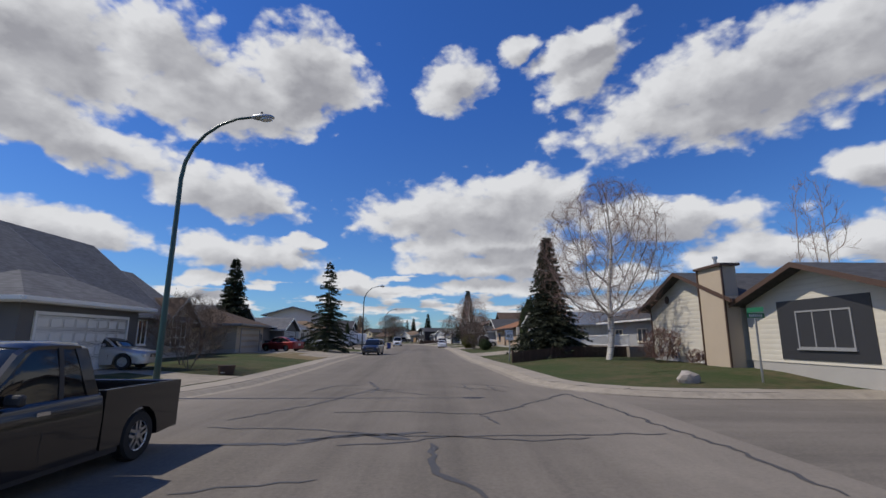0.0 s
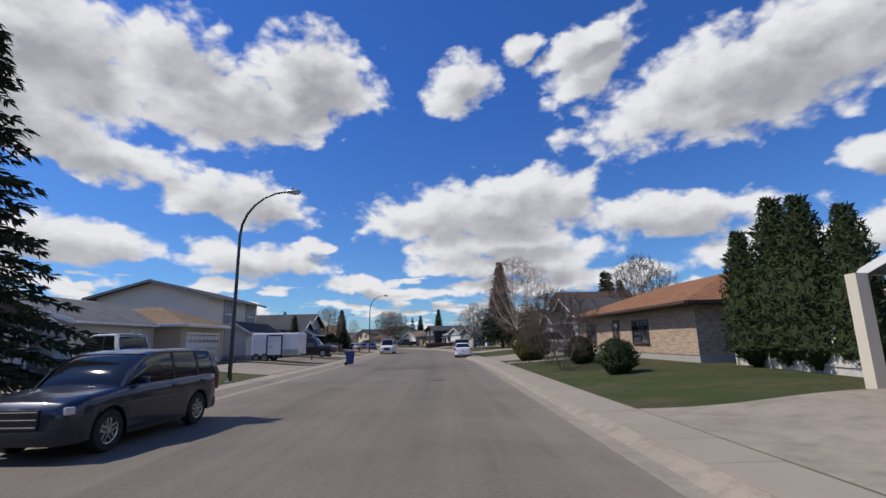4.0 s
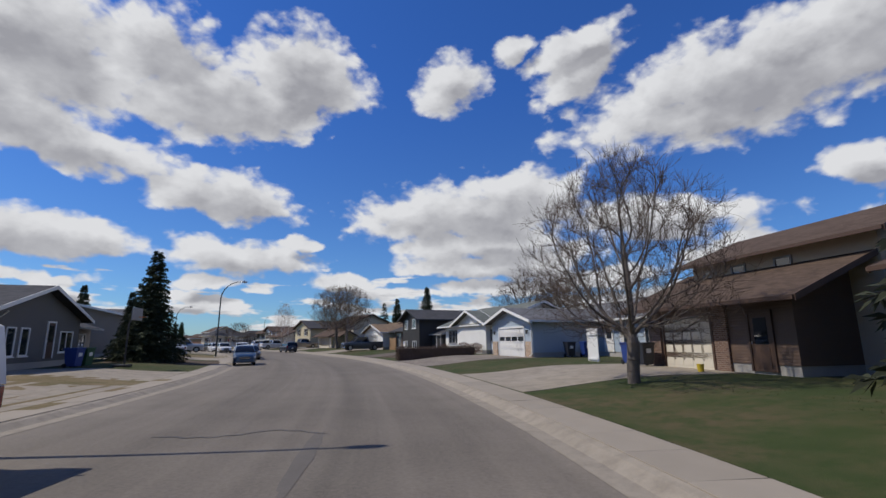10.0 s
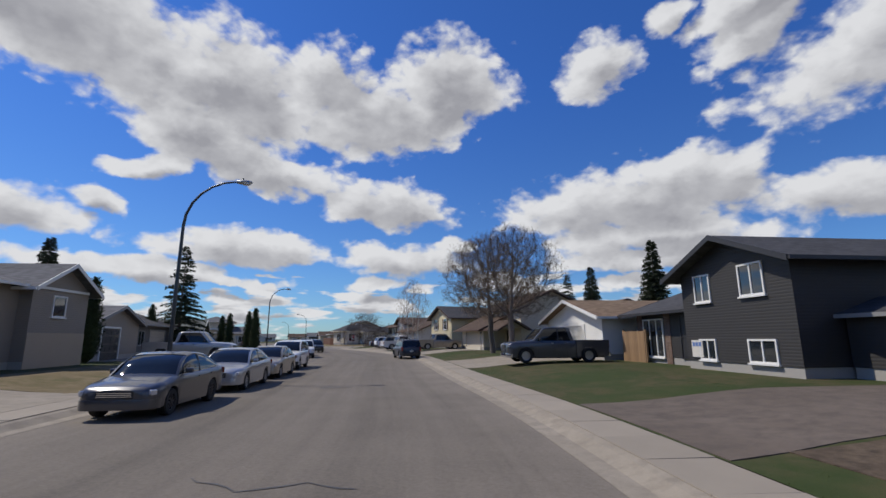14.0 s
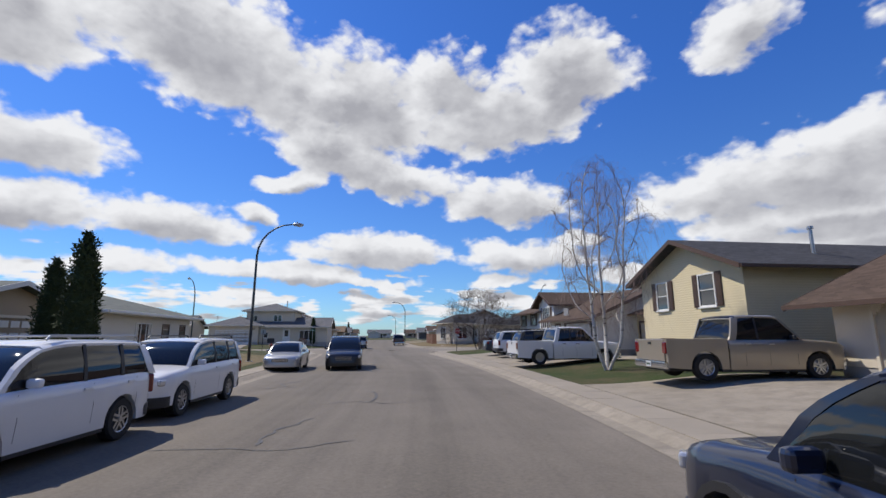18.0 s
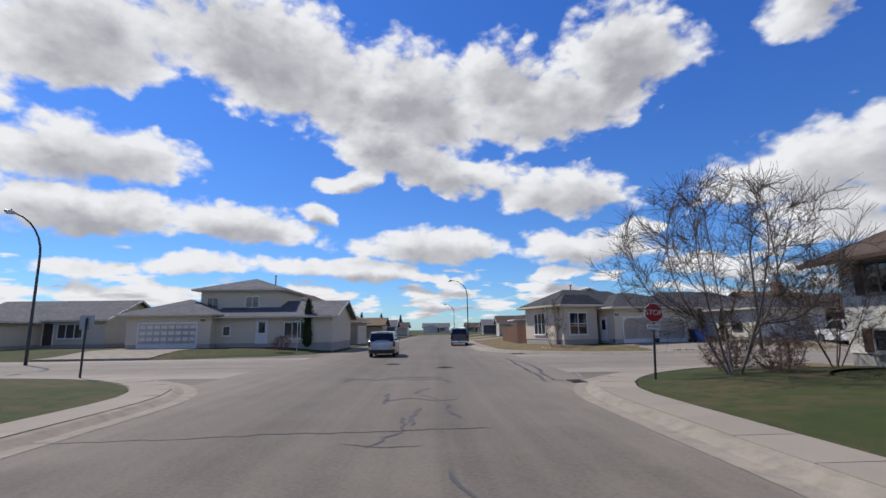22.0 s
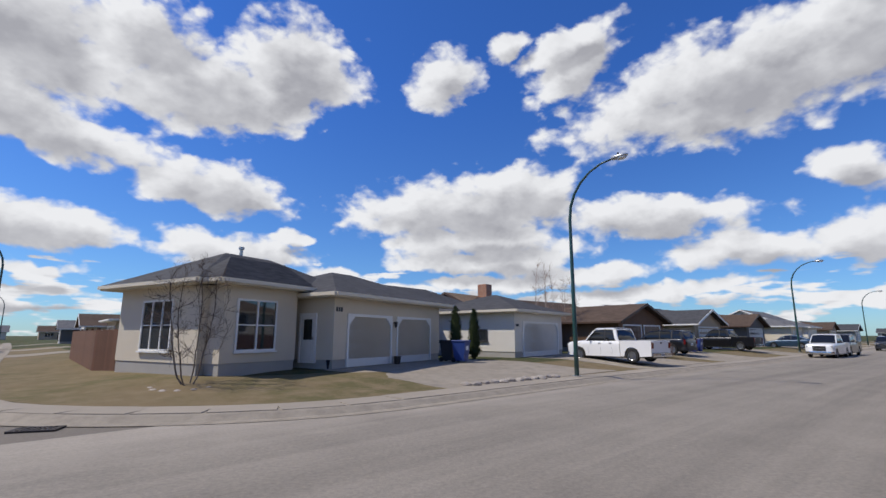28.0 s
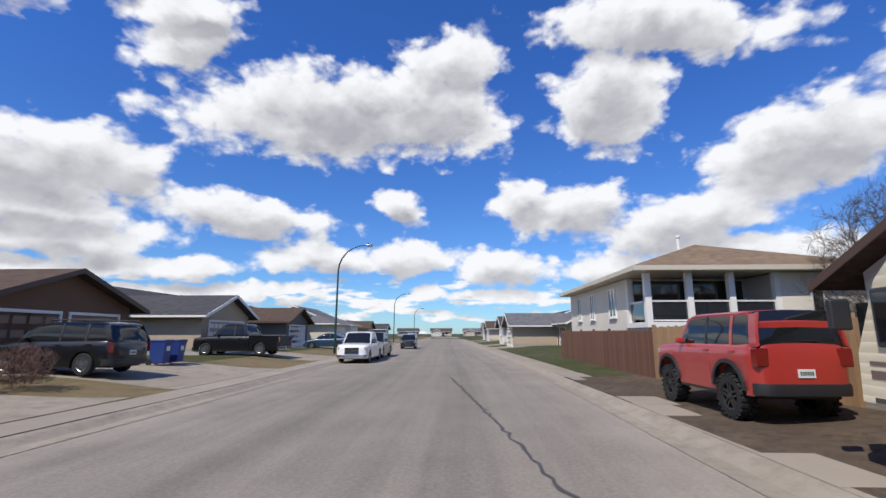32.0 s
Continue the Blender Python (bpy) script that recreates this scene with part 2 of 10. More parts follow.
def striped(name, color, pitch=0.11, rough=0.6, lap=0.5, vary=0.10, axis=2):
    """Lap siding or shingle courses: a shallow saw-tooth relief every pitch metres along an axis."""
    mat = material(name, color, rough, vary=vary, scale=0.7, grain=25.0, fine=0.05, bump=0.0)
    t = mat.node_tree
    p = t.nodes["Principled BSDF"]
    pos = nd(t, "ShaderNodeTexCoord").outputs["Object"]
    z = nd(t, "ShaderNodeSeparateXYZ", Vector=pos).outputs[axis]
    saw = math_node(t, "FRACT", math_node(t, "DIVIDE", z, pitch))
    edge = math_node(t, "POWER", saw, 4.0)
    b = nd(t, "ShaderNodeBump", Strength=lap, Distance=0.02, Height=math_node(t, "SUBTRACT", 1.0, edge))
    t.links.new(b.outputs[0], p.inputs["Normal"])
    return mat


def shingles(name, color):
    """Asphalt shingles: courses up the slope with broken tabs of uneven tone."""
    mat = bpy.data.materials.new(name)
    mat.use_nodes = True
    t = mat.node_tree
    p = t.nodes["Principled BSDF"]
    pos = nd(t, "ShaderNodeTexCoord").outputs["Object"]
    s = nd(t, "ShaderNodeSeparateXYZ", Vector=pos)
    up = math_node(t, "DIVIDE", s.outputs[2], 0.055)
    row = math_node(t, "FLOOR", up)
    along = math_node(t, "ADD", math_node(t, "ADD", s.outputs[0], s.outputs[1]), math_node(t, "MULTIPLY", row, 0.37))
    col = math_node(t, "FLOOR", math_node(t, "DIVIDE", along, 0.3))
    tab = nd(t, "ShaderNodeTexWhiteNoise", Vector=nd(t, "ShaderNodeCombineXYZ", X=row, Y=col).outputs[0]).outputs[0]
    wide = nd(t, "ShaderNodeTexNoise", Vector=pos, Scale=0.6, Detail=4.0).outputs[0]
    k = math_node(t, "ADD", math_node(t, "MULTIPLY", tab, 0.38), math_node(t, "MULTIPLY", wide, 0.5))
    mul = nd(t, "ShaderNodeVectorMath", op="SCALE", i0=color)
    t.links.new(math_node(t, "ADD", k, 0.55), mul.inputs["Scale"])
    t.links.new(mul.outputs[0], p.inputs["Base Color"])
    p.inputs["Roughness"].default_value = 0.92
    p.inputs["Specular IOR Level"].default_value = 0.2
    hgt = math_node(t, "ADD", math_node(t, "FRACT", up), math_node(t, "MULTIPLY", tab, 0.5))
    t.links.new(nd(t, "ShaderNodeBump", Strength=0.5, Distance=0.012, Height=hgt).outputs[0], p.inputs["Normal"])
    return mat


def brickwork(name, color, mortar=(0.45, 0.42, 0.38)):
    mat = bpy.data.materials.new(name)
    mat.use_nodes = True
    t = mat.node_tree
    p = t.nodes["Principled BSDF"]
    pos = nd(t, "ShaderNodeTexCoord").outputs["Object"]
    s = nd(t, "ShaderNodeSeparateXYZ", Vector=pos)
    flat = nd(t, "ShaderNodeCombineXYZ", X=math_node(t, "ADD", s.outputs[0], s.outputs[1]), Y=s.outputs[2]).outputs[0]
    b = nd(t, "ShaderNodeTexBrick", Vector=flat, Color1=(*color, 1), Color2=(color[0] * 0.55, color[1] * 0.5, color[2] * 0.5, 1), Mortar=(*mortar, 1), Scale=1.0)
    b.inputs["Brick Width"].default_value, b.inputs["Row Height"].default_value, b.inputs["Mortar Size"].default_value = 0.22, 0.075, 0.008
    t.links.new(b.outputs[0], p.inputs["Base Color"])
    p.inputs["Roughness"].default_value = 0.9
    t.links.new(nd(t, "ShaderNodeBump", Strength=0.6, Distance=0.01, Height=math_node(t, "SUBTRACT", 1.0, b.outputs[1])).outputs[0], p.inputs["Normal"])
    return mat


def glass_material(name, tint=(0.02, 0.025, 0.03), rough=0.04):
    """Window glass before an unlit room: dark, with a clear gloss."""
    mat = bpy.data.materials.new(name)
    mat.use_nodes = True
    p = mat.node_tree.nodes["Principled BSDF"]
    p.inputs["Base Color"].default_value = (*tint, 1)
    p.inputs["Roughness"].default_value = rough
    p.inputs["Specular IOR Level"].default_value = 0.8
    p.inputs["Coat Weight"].default_value = 0.6
    p.inputs["Coat Roughness"].default_value = 0.02
    return mat


def asphalt_material(name, color):
    """Worn asphalt: stones, stains, streaks along the traffic, oil between the wheel tracks, sand by the gutters."""
    mat = bpy.data.materials.new(name)
    mat.use_nodes = True
    t = mat.node_tree
    p = t.nodes["Principled BSDF"]
    pos = nd(t, "ShaderNodeNewGeometry").outputs["Position"]
    lane = t.nodes.new("ShaderNodeAttribute")
    lane.attribute_name = "lane"
    across = nd(t, "ShaderNodeSeparateXYZ", Vector=lane.outputs["Vector"])
    lat = math_node(t, "ABSOLUTE", across.outputs[0])
    stone = nd(t, "ShaderNodeTexNoise", Vector=pos, Scale=70.0, Detail=3.0, Roughness=0.8).outputs[0]
    stain = nd(t, "ShaderNodeTexNoise", Vector=pos, Scale=0.45, Detail=5.0, Roughness=0.65).outputs[0]
    broad = nd(t, "ShaderNodeTexNoise", Vector=pos, Scale=0.07, Detail=2.0).outputs[0]
    k = math_node(t, "ADD", math_node(t, "MULTIPLY", stone, 0.7), math_node(t, "MULTIPLY", stain, 0.55))
    k = math_node(t, "ADD", k, math_node(t, "MULTIPLY", broad, 0.3))
    chips = nd(t, "ShaderNodeTexNoise", Vector=pos, Scale=14.0, Detail=4.0, Roughness=0.75).outputs[0]
    k = math_node(t, "ADD", k, math_node(t, "MULTIPLY", math_node(t, "SUBTRACT", chips, 0.5), 0.9))
    along = nd(t, "ShaderNodeVectorMath", op="MULTIPLY", i0=lane.outputs["Vector"], i1=(2.2, 0.05, 0)).outputs[0]
    streak = nd(t, "ShaderNodeTexNoise", Vector=along, Scale=1.0, Detail=4.0, Roughness=0.6).outputs[0]
    k = math_node(t, "ADD", k, math_node(t, "MULTIPLY", math_node(t, "SUBTRACT", streak, 0.5), 0.55))
    oil = nd(t, "ShaderNodeMapRange", i0=math_node(t, "ABSOLUTE", math_node(t, "SUBTRACT", lat, 1.75)), i1=0.75, i2=0.1, i3=0.0, i4=0.13).outputs[0]
    sand = nd(t, "ShaderNodeMapRange", i0=math_node(t, "ADD", lat, math_node(t, "MULTIPLY", stain, 1.6)), i1=4.6, i2=6.4, i3=0.0, i4=0.30).outputs[0]
    k = math_node(t, "SUBTRACT", math_node(t, "ADD", k, sand), oil)
    mul = nd(t, "ShaderNodeVectorMath", op="SCALE", i0=color)
    t.links.new(math_node(t, "ADD", k, 0.24), mul.inputs["Scale"])
    t.links.new(mul.outputs[0], p.inputs["Base Color"])
    p.inputs["Roughness"].default_value = 0.88
    p.inputs["Specular IOR Level"].default_value = 0.3
    t.links.new(nd(t, "ShaderNodeBump", Strength=0.35, Distance=0.01, Height=stone).outputs[0], p.inputs["Normal"])
    return mat


ASPHALT = asphalt_material("asphalt", (0.150, 0.130, 0.106))
# the same worn asphalt in a lighter tone, for the cross street
PALEASPHALT = asphalt_material("pale_asphalt", (0.215, 0.19, 0.157))
TAR = material("crack_sealant", (0.058, 0.054, 0.050), 0.6, vary=0.25, scale=2.0, grain=30.0)
PATCH = material("asphalt_patch", (0.11, 0.097, 0.083), 0.9, vary=0.3, scale=1.5, grain=60.0, fine=0.25)
CONCRETE = ground_material("concrete", ((0.31, 0.27, 0.215), (0.275, 0.24, 0.19), (0.225, 0.195, 0.155)), (0.35, 2.5), 0.9, 0.15, 90.0)
DRIVE = ground_material("driveway_concrete", ((0.31, 0.27, 0.215), (0.27, 0.235, 0.187), (0.22, 0.19, 0.15)), (0.25, 1.8), 0.9, 0.15, 80.0)
GRAVEL = ground_material("gravel", ((0.20, 0.17, 0.14), (0.27, 0.235, 0.195), (0.13, 0.11, 0.09)), (0.5, 9.0), 0.95, 0.8, 30.0)
LAWN = ground_material("lawn", ((0.040, 0.056, 0.015), (0.088, 0.071, 0.035), (0.033, 0.051, 0.012)), (0.28, 2.0), 0.95, 0.6, 38.0)
DRYLAWN = ground_material("dry_lawn", ((0.165, 0.122, 0.064), (0.11, 0.096, 0.04), (0.195, 0.148, 0.085)), (0.2, 1.3), 0.95, 0.6, 38.0)
SOIL = ground_material("soil", ((0.085, 0.062, 0.043), (0.12, 0.09, 0.062), (0.06, 0.045, 0.032)), (0.6, 4.0), 0.98, 0.8, 30.0)
FARLAND = ground_material("far_ground", ((0.13, 0.115, 0.055), (0.10, 0.10, 0.04), (0.17, 0.14, 0.08)), (0.05, 0.5), 0.97, 0.3, 10.0)
GLASS = glass_material("window_glass")
CARGLASS = glass_material("car_glass", (0.010, 0.011, 0.012), 0.03)
CARGLASS.node_tree.nodes["Principled BSDF"].inputs["Coat Weight"].default_value = 0.0
CARGLASS.node_tree.nodes["Principled BSDF"].inputs["Specular IOR Level"].default_value = 0.55
WHITE = material("white_paint", (0.74, 0.73, 0.70), 0.5, vary=0.05, fine=0.04, bump=0.05)
CREAMTRIM = material("cream_paint", (0.62, 0.56, 0.45), 0.55, vary=0.05, fine=0.04, bump=0.05)
BROWNTRIM = material("brown_paint", (0.075, 0.042, 0.028), 0.55, vary=0.1, fine=0.06, bump=0.05)
GREYTRIM = material("grey_paint", (0.24, 0.24, 0.24), 0.55, vary=0.06, fine=0.04, bump=0.05)
DARKTRIM = material("dark_paint", (0.03, 0.03, 0.033), 0.5, vary=0.1, fine=0.05, bump=0.05)
METAL = material("galvanised_metal", (0.42, 0.43, 0.43), 0.4, 0.8, vary=0.12, fine=0.08)
GREENPOLE = material("green_pole_paint", (0.012, 0.055, 0.05), 0.4, vary=0.15, fine=0.05, coat=0.3)
BLACKPOLE = material("dark_pole_paint", (0.02, 0.026, 0.03), 0.4, vary=0.15, fine=0.05, coat=0.3)
RUBBER = material("rubber", (0.012, 0.012, 0.012), 0.75, vary=0.2, fine=0.1)
PLASTIC = material("black_plastic", (0.018, 0.018, 0.02), 0.5, vary=0.1, fine=0.08)
CHROME = material("chrome", (0.62, 0.63, 0.65), 0.14, 1.0, vary=0.05, fine=0.02, bump=0.0)
RIM = material("alloy_rim", (0.42, 0.43, 0.45), 0.3, 0.9, vary=0.08, fine=0.05, bump=0.0)
DARKRIM = material("dark_rim", (0.03, 0.03, 0.033), 0.4, 0.3, vary=0.08, fine=0.05, bump=0.0)
REDLENS = material("red_lens", (0.16, 0.006, 0.006), 0.15, vary=0.05, fine=0.02, bump=0.0, coat=1.0)
LAMPLENS = material("headlight_lens", (0.55, 0.56, 0.57), 0.1, 0.3, vary=0.05, fine=0.02, bump=0.0, coat=1.0)
AMBER = material("amber_lens", (0.55, 0.16, 0.02), 0.2, vary=0.05, fine=0.02, bump=0.0, coat=1.0)
PLATE = material("licence_plate", (0.62, 0.64, 0.66), 0.4, vary=0.03, fine=0.02, bump=0.0)
PLATEBAR = material("plate_bars", (0.05, 0.09, 0.06), 0.5, vary=0.03, fine=0.02, bump=0.0)
BARK = material("grey_bark", (0.15, 0.125, 0.105), 0.95, vary=0.35, scale=6.0, grain=40.0, fine=0.2, bump=0.6)
PALEBARK = material("pale_aspen_bark", (0.34, 0.30, 0.25), 0.9, vary=0.25, scale=5.0, grain=40.0)
TWIG = material("twig_bark", (0.085, 0.062, 0.048), 0.95, vary=0.3, scale=3.0, grain=40.0)
RUSTTWIG = material("reddish_twig_bark", (0.17, 0.098, 0.075), 0.95, vary=0.3, scale=3.0, grain=40.0)
PALETWIG = material("pale_birch_twigs", (0.27, 0.19, 0.155), 0.95, vary=0.3, scale=3.0, grain=40.0)
BUD = material("spring_buds", (0.23, 0.16, 0.095), 0.9, vary=0.35, scale=5.0, grain=40.0)
REDBUD = material("rust_catkins", (0.26, 0.125, 0.075), 0.9, vary=0.35, scale=5.0, grain=40.0)
SPRUCE = material("spruce_needles", (0.048, 0.057, 0.030), 0.85, vary=0.45, scale=1.2, grain=14.0, fine=0.3, bump=0.0, spec=0.2)
BLUESPRUCE = material("blue_spruce_needles", (0.046, 0.052, 0.033), 0.85, vary=0.45, scale=1.2, grain=14.0, fine=0.3, bump=0.0, spec=0.2)
CEDAR = material("cedar_leaf", (0.034, 0.048, 0.018), 0.85, vary=0.45, scale=1.5, grain=14.0, fine=0.3, bump=0.0, spec=0.2)
OLIVE = material("olive_cedar_leaf", (0.088, 0.088, 0.022), 0.85, vary=0.5, scale=1.8, grain=14.0, fine=0.3, bump=0.0, spec=0.2)
HEDGEBROWN = material("bare_hedge_twigs", (0.085, 0.058, 0.043), 0.95, vary=0.4, scale=2.0, grain=14.0, fine=0.3, bump=0.0)
STONE = material("field_stone", (0.33, 0.29, 0.25), 0.9, vary=0.35, scale=5.0, grain=30.0, fine=0.15, bump=0.5, random_piece=0.4)
IRON = material("cast_iron", (0.055, 0.045, 0.038), 0.65, 0.5, vary=0.3, scale=6.0, grain=50.0, fine=0.15)
SLABS = material("sidewalk_slabs", (0.275, 0.238, 0.188), 0.92, vary=0.10, scale=1.2, grain=60.0, fine=0.12, bump=0.15, random_piece=0.16)
GRASSBLADE = material("green_grass_blades", (0.055, 0.068, 0.019), 0.8, vary=0.45, scale=0.35, grain=9.0, fine=0.35, bump=0.0, spec=0.2)
DRYBLADE = material("dry_grass_blades", (0.15, 0.118, 0.055), 0.85, vary=0.45, scale=0.35, grain=9.0, fine=0.35, bump=0.0, spec=0.2)

# ---- building helpers ----
def part(name, bm, mat, parent=None, label="", smooth=False):
    me = bpy.data.meshes.new(name)
    if smooth:
        for f in bm.faces:
            f.smooth = True
    bm.to_mesh(me)
    bm.free()
    for m in mat if isinstance(mat, (list, tuple)) else [mat]:
        me.materials.append(m)
    ob = new(name, me)
    if parent is not None:
        ob.parent = parent
    if label:
        ob["label"] = label
    return ob


def thing(name, m, label, category, group=""):
    e = new(name)
    e.empty_display_size = 0.2
    e.matrix_world = m
    return tagged(e, label, category, group)


def add_box(bm, x0, x1, y0, y1, z0, z1, m=None, mat=0):
    vs = [bm.verts.new(v) for v in ((x0, y0, z0), (x1, y0, z0), (x1, y1, z0), (x0, y1, z0), (x0, y0, z1), (x1, y0, z1), (x1, y1, z1), (x0, y1, z1))]
    if m is not None:
        for v in vs:
            v.co = m @ v.co
    for q in ((3, 2, 1, 0), (4, 5, 6, 7), (0, 1, 5, 4), (1, 2, 6, 5), (2, 3, 7, 6), (3, 0, 4, 7)):
        f = bm.faces.new([vs[k] for k in q])
        f.material_index = mat
    return vs


def boxes(*rows, m=None):
    bm = bmesh.new()
    for r in rows:
        add_box(bm, *r, m=m)
    return bm


def bevel_box(x0, x1, y0, y1, z0, z1, r=0.02, seg=2):
    bm = bmesh.new()
    add_box(bm, x0, x1, y0, y1, z0, z1)
    bmesh.ops.bevel(bm, geom=list(bm.edges), offset=r, segments=seg, affect="EDGES", profile=0.5)
    return bm


def prism(bm, poly, y0, y1, axis="y", mat=0):
    """A polygon extruded; axis y: poly is (x, z); axis x: poly is (y, z); axis z: poly is (x, y)."""
    def put(a, b, d):
        return {"y": (a, d, b), "x": (d, a, b), "z": (a, b, d)}[axis]
    lo = [bm.verts.new(put(a, b, y0)) for a, b in poly]
    hi = [bm.verts.new(put(a, b, y1)) for a, b in poly]
    n = len(poly)
    made = [bm.faces.new(lo), bm.faces.new(hi[::-1])]
    for k in range(n):
        made.append(bm.faces.new((lo[k], hi[k], hi[(k + 1) % n], lo[(k + 1) % n])))
    for f in made:
        f.material_index = mat
    bmesh.ops.recalc_face_normals(bm, faces=made)
    return made


def tube(bm, points, radii, sides=8, mat=0):
    rings = []
    n = len(points)
    for k in range(n):
        p = Vector(points[k])
        d = (Vector(points[min(k + 1, n - 1)]) - Vector(points[max(k - 1, 0)])).normalized()
        side = d.orthogonal().normalized() if k == 0 else (rings_side - d * rings_side.dot(d)).normalized()
        rings_side = side
        up = d.cross(side)
        r = radii[k] if isinstance(radii, (list, tuple)) else radii
        rings.append([bm.verts.new(p + side * (r * math.cos(2 * math.pi * j / sides)) + up * (r * math.sin(2 * math.pi * j / sides))) for j in range(sides)])
    for k in range(n - 1):
        for j in range(sides):
            f = bm.faces.new((rings[k][j], rings[k][(j + 1) % sides], rings[k + 1][(j + 1) % sides], rings[k + 1][j]))
            f.material_index = mat
    for ring in (rings[0][::-1], rings[-1]):
        f = bm.faces.new(ring)
        f.material_index = mat


# ---- the street: a gently bending line, and a cross street ----
def bend(points, step=2.0):
    """A smooth line through points, as dense points."""
    out = []
    ps = [Vector(p) for p in points]
    ps = [2 * ps[0] - ps[1]] + ps + [2 * ps[-1] - ps[-2]]
    for k in range(1, len(ps) - 2):
        a, b, c, d = ps[k - 1:k + 3]
        n = max(1, round((c - b).length / step))
        for j in range(n):
            u = j / n
            out.append(0.5 * (2 * b + (c - a) * u + (2 * a - 5 * b + 4 * c - d) * u * u + (3 * b - a - 3 * c + d) * u ** 3))
    return out + [ps[-2]]


STREET = bend([(-1.6, -160), (-1.6, -60), (-1.6, -20), (-1.7, 12), (-2.4, 29), (-3.2, 41), (-4.35, 77), (-5.2, 90), (-6.3, 110), (-6.9, 118), (-8.4, 127), (-10.6, 136.6),
               (-13.6, 146.3), (-18.5, 159), (-24.5, 171), (-32.8, 187.6), (-37, 194.6), (-44.6, 204.5), (-51.5, 212.5), (-62.4, 224), (-72.5, 235), (-95, 260), (-131, 302), (-200, 380)])
CROSS = bend([(-72.5, 235), (-62, 244.8), (-50.5, 254.6), (-32.8, 268.7), (8, 303), (70, 354), (160, 430)])
CROSS_BACK = bend([(-72.5, 235), (-82.2, 225.5), (-110, 199), (-170, 142)])
FIRST = bend([(-1.6, 9.6), (20, 9.4), (60, 9.4), (140, 9.4)])


class Line:
    def __init__(self, pts):
        self.p = [Vector((p[0], p[1])) for p in pts]
        self.s = [0.0]
        for a, b in zip(self.p, self.p[1:]):
            self.s.append(self.s[-1] + (b - a).length)

    def at(self, s, lat=0.0):
        k = 0
        while k < len(self.s) - 2 and self.s[k + 1] < s:
            k += 1
        a, b = self.p[k], self.p[k + 1]
        d0 = (self.p[min(k + 1, len(self.p) - 1)] - self.p[max(k - 1, 0)]).normalized()
        d1 = (self.p[min(k + 2, len(self.p) - 1)] - self.p[k]).normalized()
        u = (s - self.s[k]) / (b - a).length
        q = a + (b - a) * u
        d = (d0 * (1 - u) + d1 * u).normalized()
        return q + Vector((d.y, -d.x)) * lat, d

    def near(self, x, y):
        """Length along and offset to the right of the point nearest to (x, y)."""
        best = None
        q = Vector((x, y))
        for k in range(len(self.p) - 1):
            a, b = self.p[k], self.p[k + 1]
            d = b - a
            u = min(max((q - a).dot(d) / d.length_squared, 0), 1)
            r = q - (a + d * u)
            if best is None or r.length < best[0]:
                best = (r.length, self.s[k] + u * d.length, (r.x * d.y - r.y * d.x) / d.length)
        return best[1], best[2]


MAIN, SIDE, SIDE2, SIDE0 = Line(STREET), Line(CROSS), Line(CROSS_BACK), Line(FIRST)
HALF = 5.5


ROADS = [np.array([[p.x, p.y] for p in line.p]) for line in (MAIN, SIDE, SIDE2, SIDE0)]


def from_kerb(x, y):
    """Distance outside the kerb line (negative on the road), corners rounded; arrays welcome."""
    q = np.stack([np.asarray(x, float), np.asarray(y, float)], -1)[..., None, :]
    out = None
    for r, k in zip(ROADS, (6.0, 10.0, 10.0, 6.0)):
        a, d = r[:-1], r[1:] - r[:-1]
        u = np.clip(((q - a) * d).sum(-1) / (d * d).sum(-1), 0, 1)
        far = np.sqrt((((q - a) - u[..., None] * d) ** 2).sum(-1)).min(-1) - HALF
        if out is None:
            out = far
        else:
            h = np.clip(k - np.abs(out - far), 0, None)
            out = np.minimum(out, far) - h * h / (4 * k)
    return out


def lot_height(d):
    e = np.clip((d - 1.35) / 5.5, 0, 1)
    return np.where(d < 0.0, -0.12, 0.12 + 0.36 * e * e * (3 - 2 * e))


def gz(x, y):
    return float(lot_height(from_kerb(x, y)))


def axis_steps(lo, hi, step, far):
    v = list(np.arange(lo, hi + 0.01, step))
    k = step
    a, b = lo, hi
    while a > -far:
        k *= 1.7
        a, b = a - k, b + k
        v = [a] + v + [b]
    return np.array(v)


gx, gy = axis_steps(-135, 60, 1.5, 2600), axis_steps(-15, 330, 1.5, 2600)
GX, GY = np.meshgrid(gx, gy, indexing="ij")
GZ = np.stack([lot_height(from_kerb(GX[k], GY[k])) for k in range(len(gx))])
OUT = np.stack([from_kerb(GX[k], GY[k]) for k in range(len(gx))])
GZ = np.where(OUT < 1.5, -0.25, np.where(OUT < 4.6, GZ - 0.05, GZ))
nx, ny = len(gx), len(gy)
me = bpy.data.meshes.new("ground")
idx = np.arange(nx * ny).reshape(nx, ny)
quads = np.stack([idx[:-1, :-1], idx[1:, :-1], idx[1:, 1:], idx[:-1, 1:]], -1).reshape(-1, 4)
me.from_pydata(np.stack([GX, GY, GZ], -1).reshape(-1, 3).tolist(), [], quads.tolist())
me.materials.append(LAWN)
for p in me.polygons:
    p.use_smooth = True
tagged(new("ground", me), "spring lawn and bare lots of a flat suburb", kind="structure")


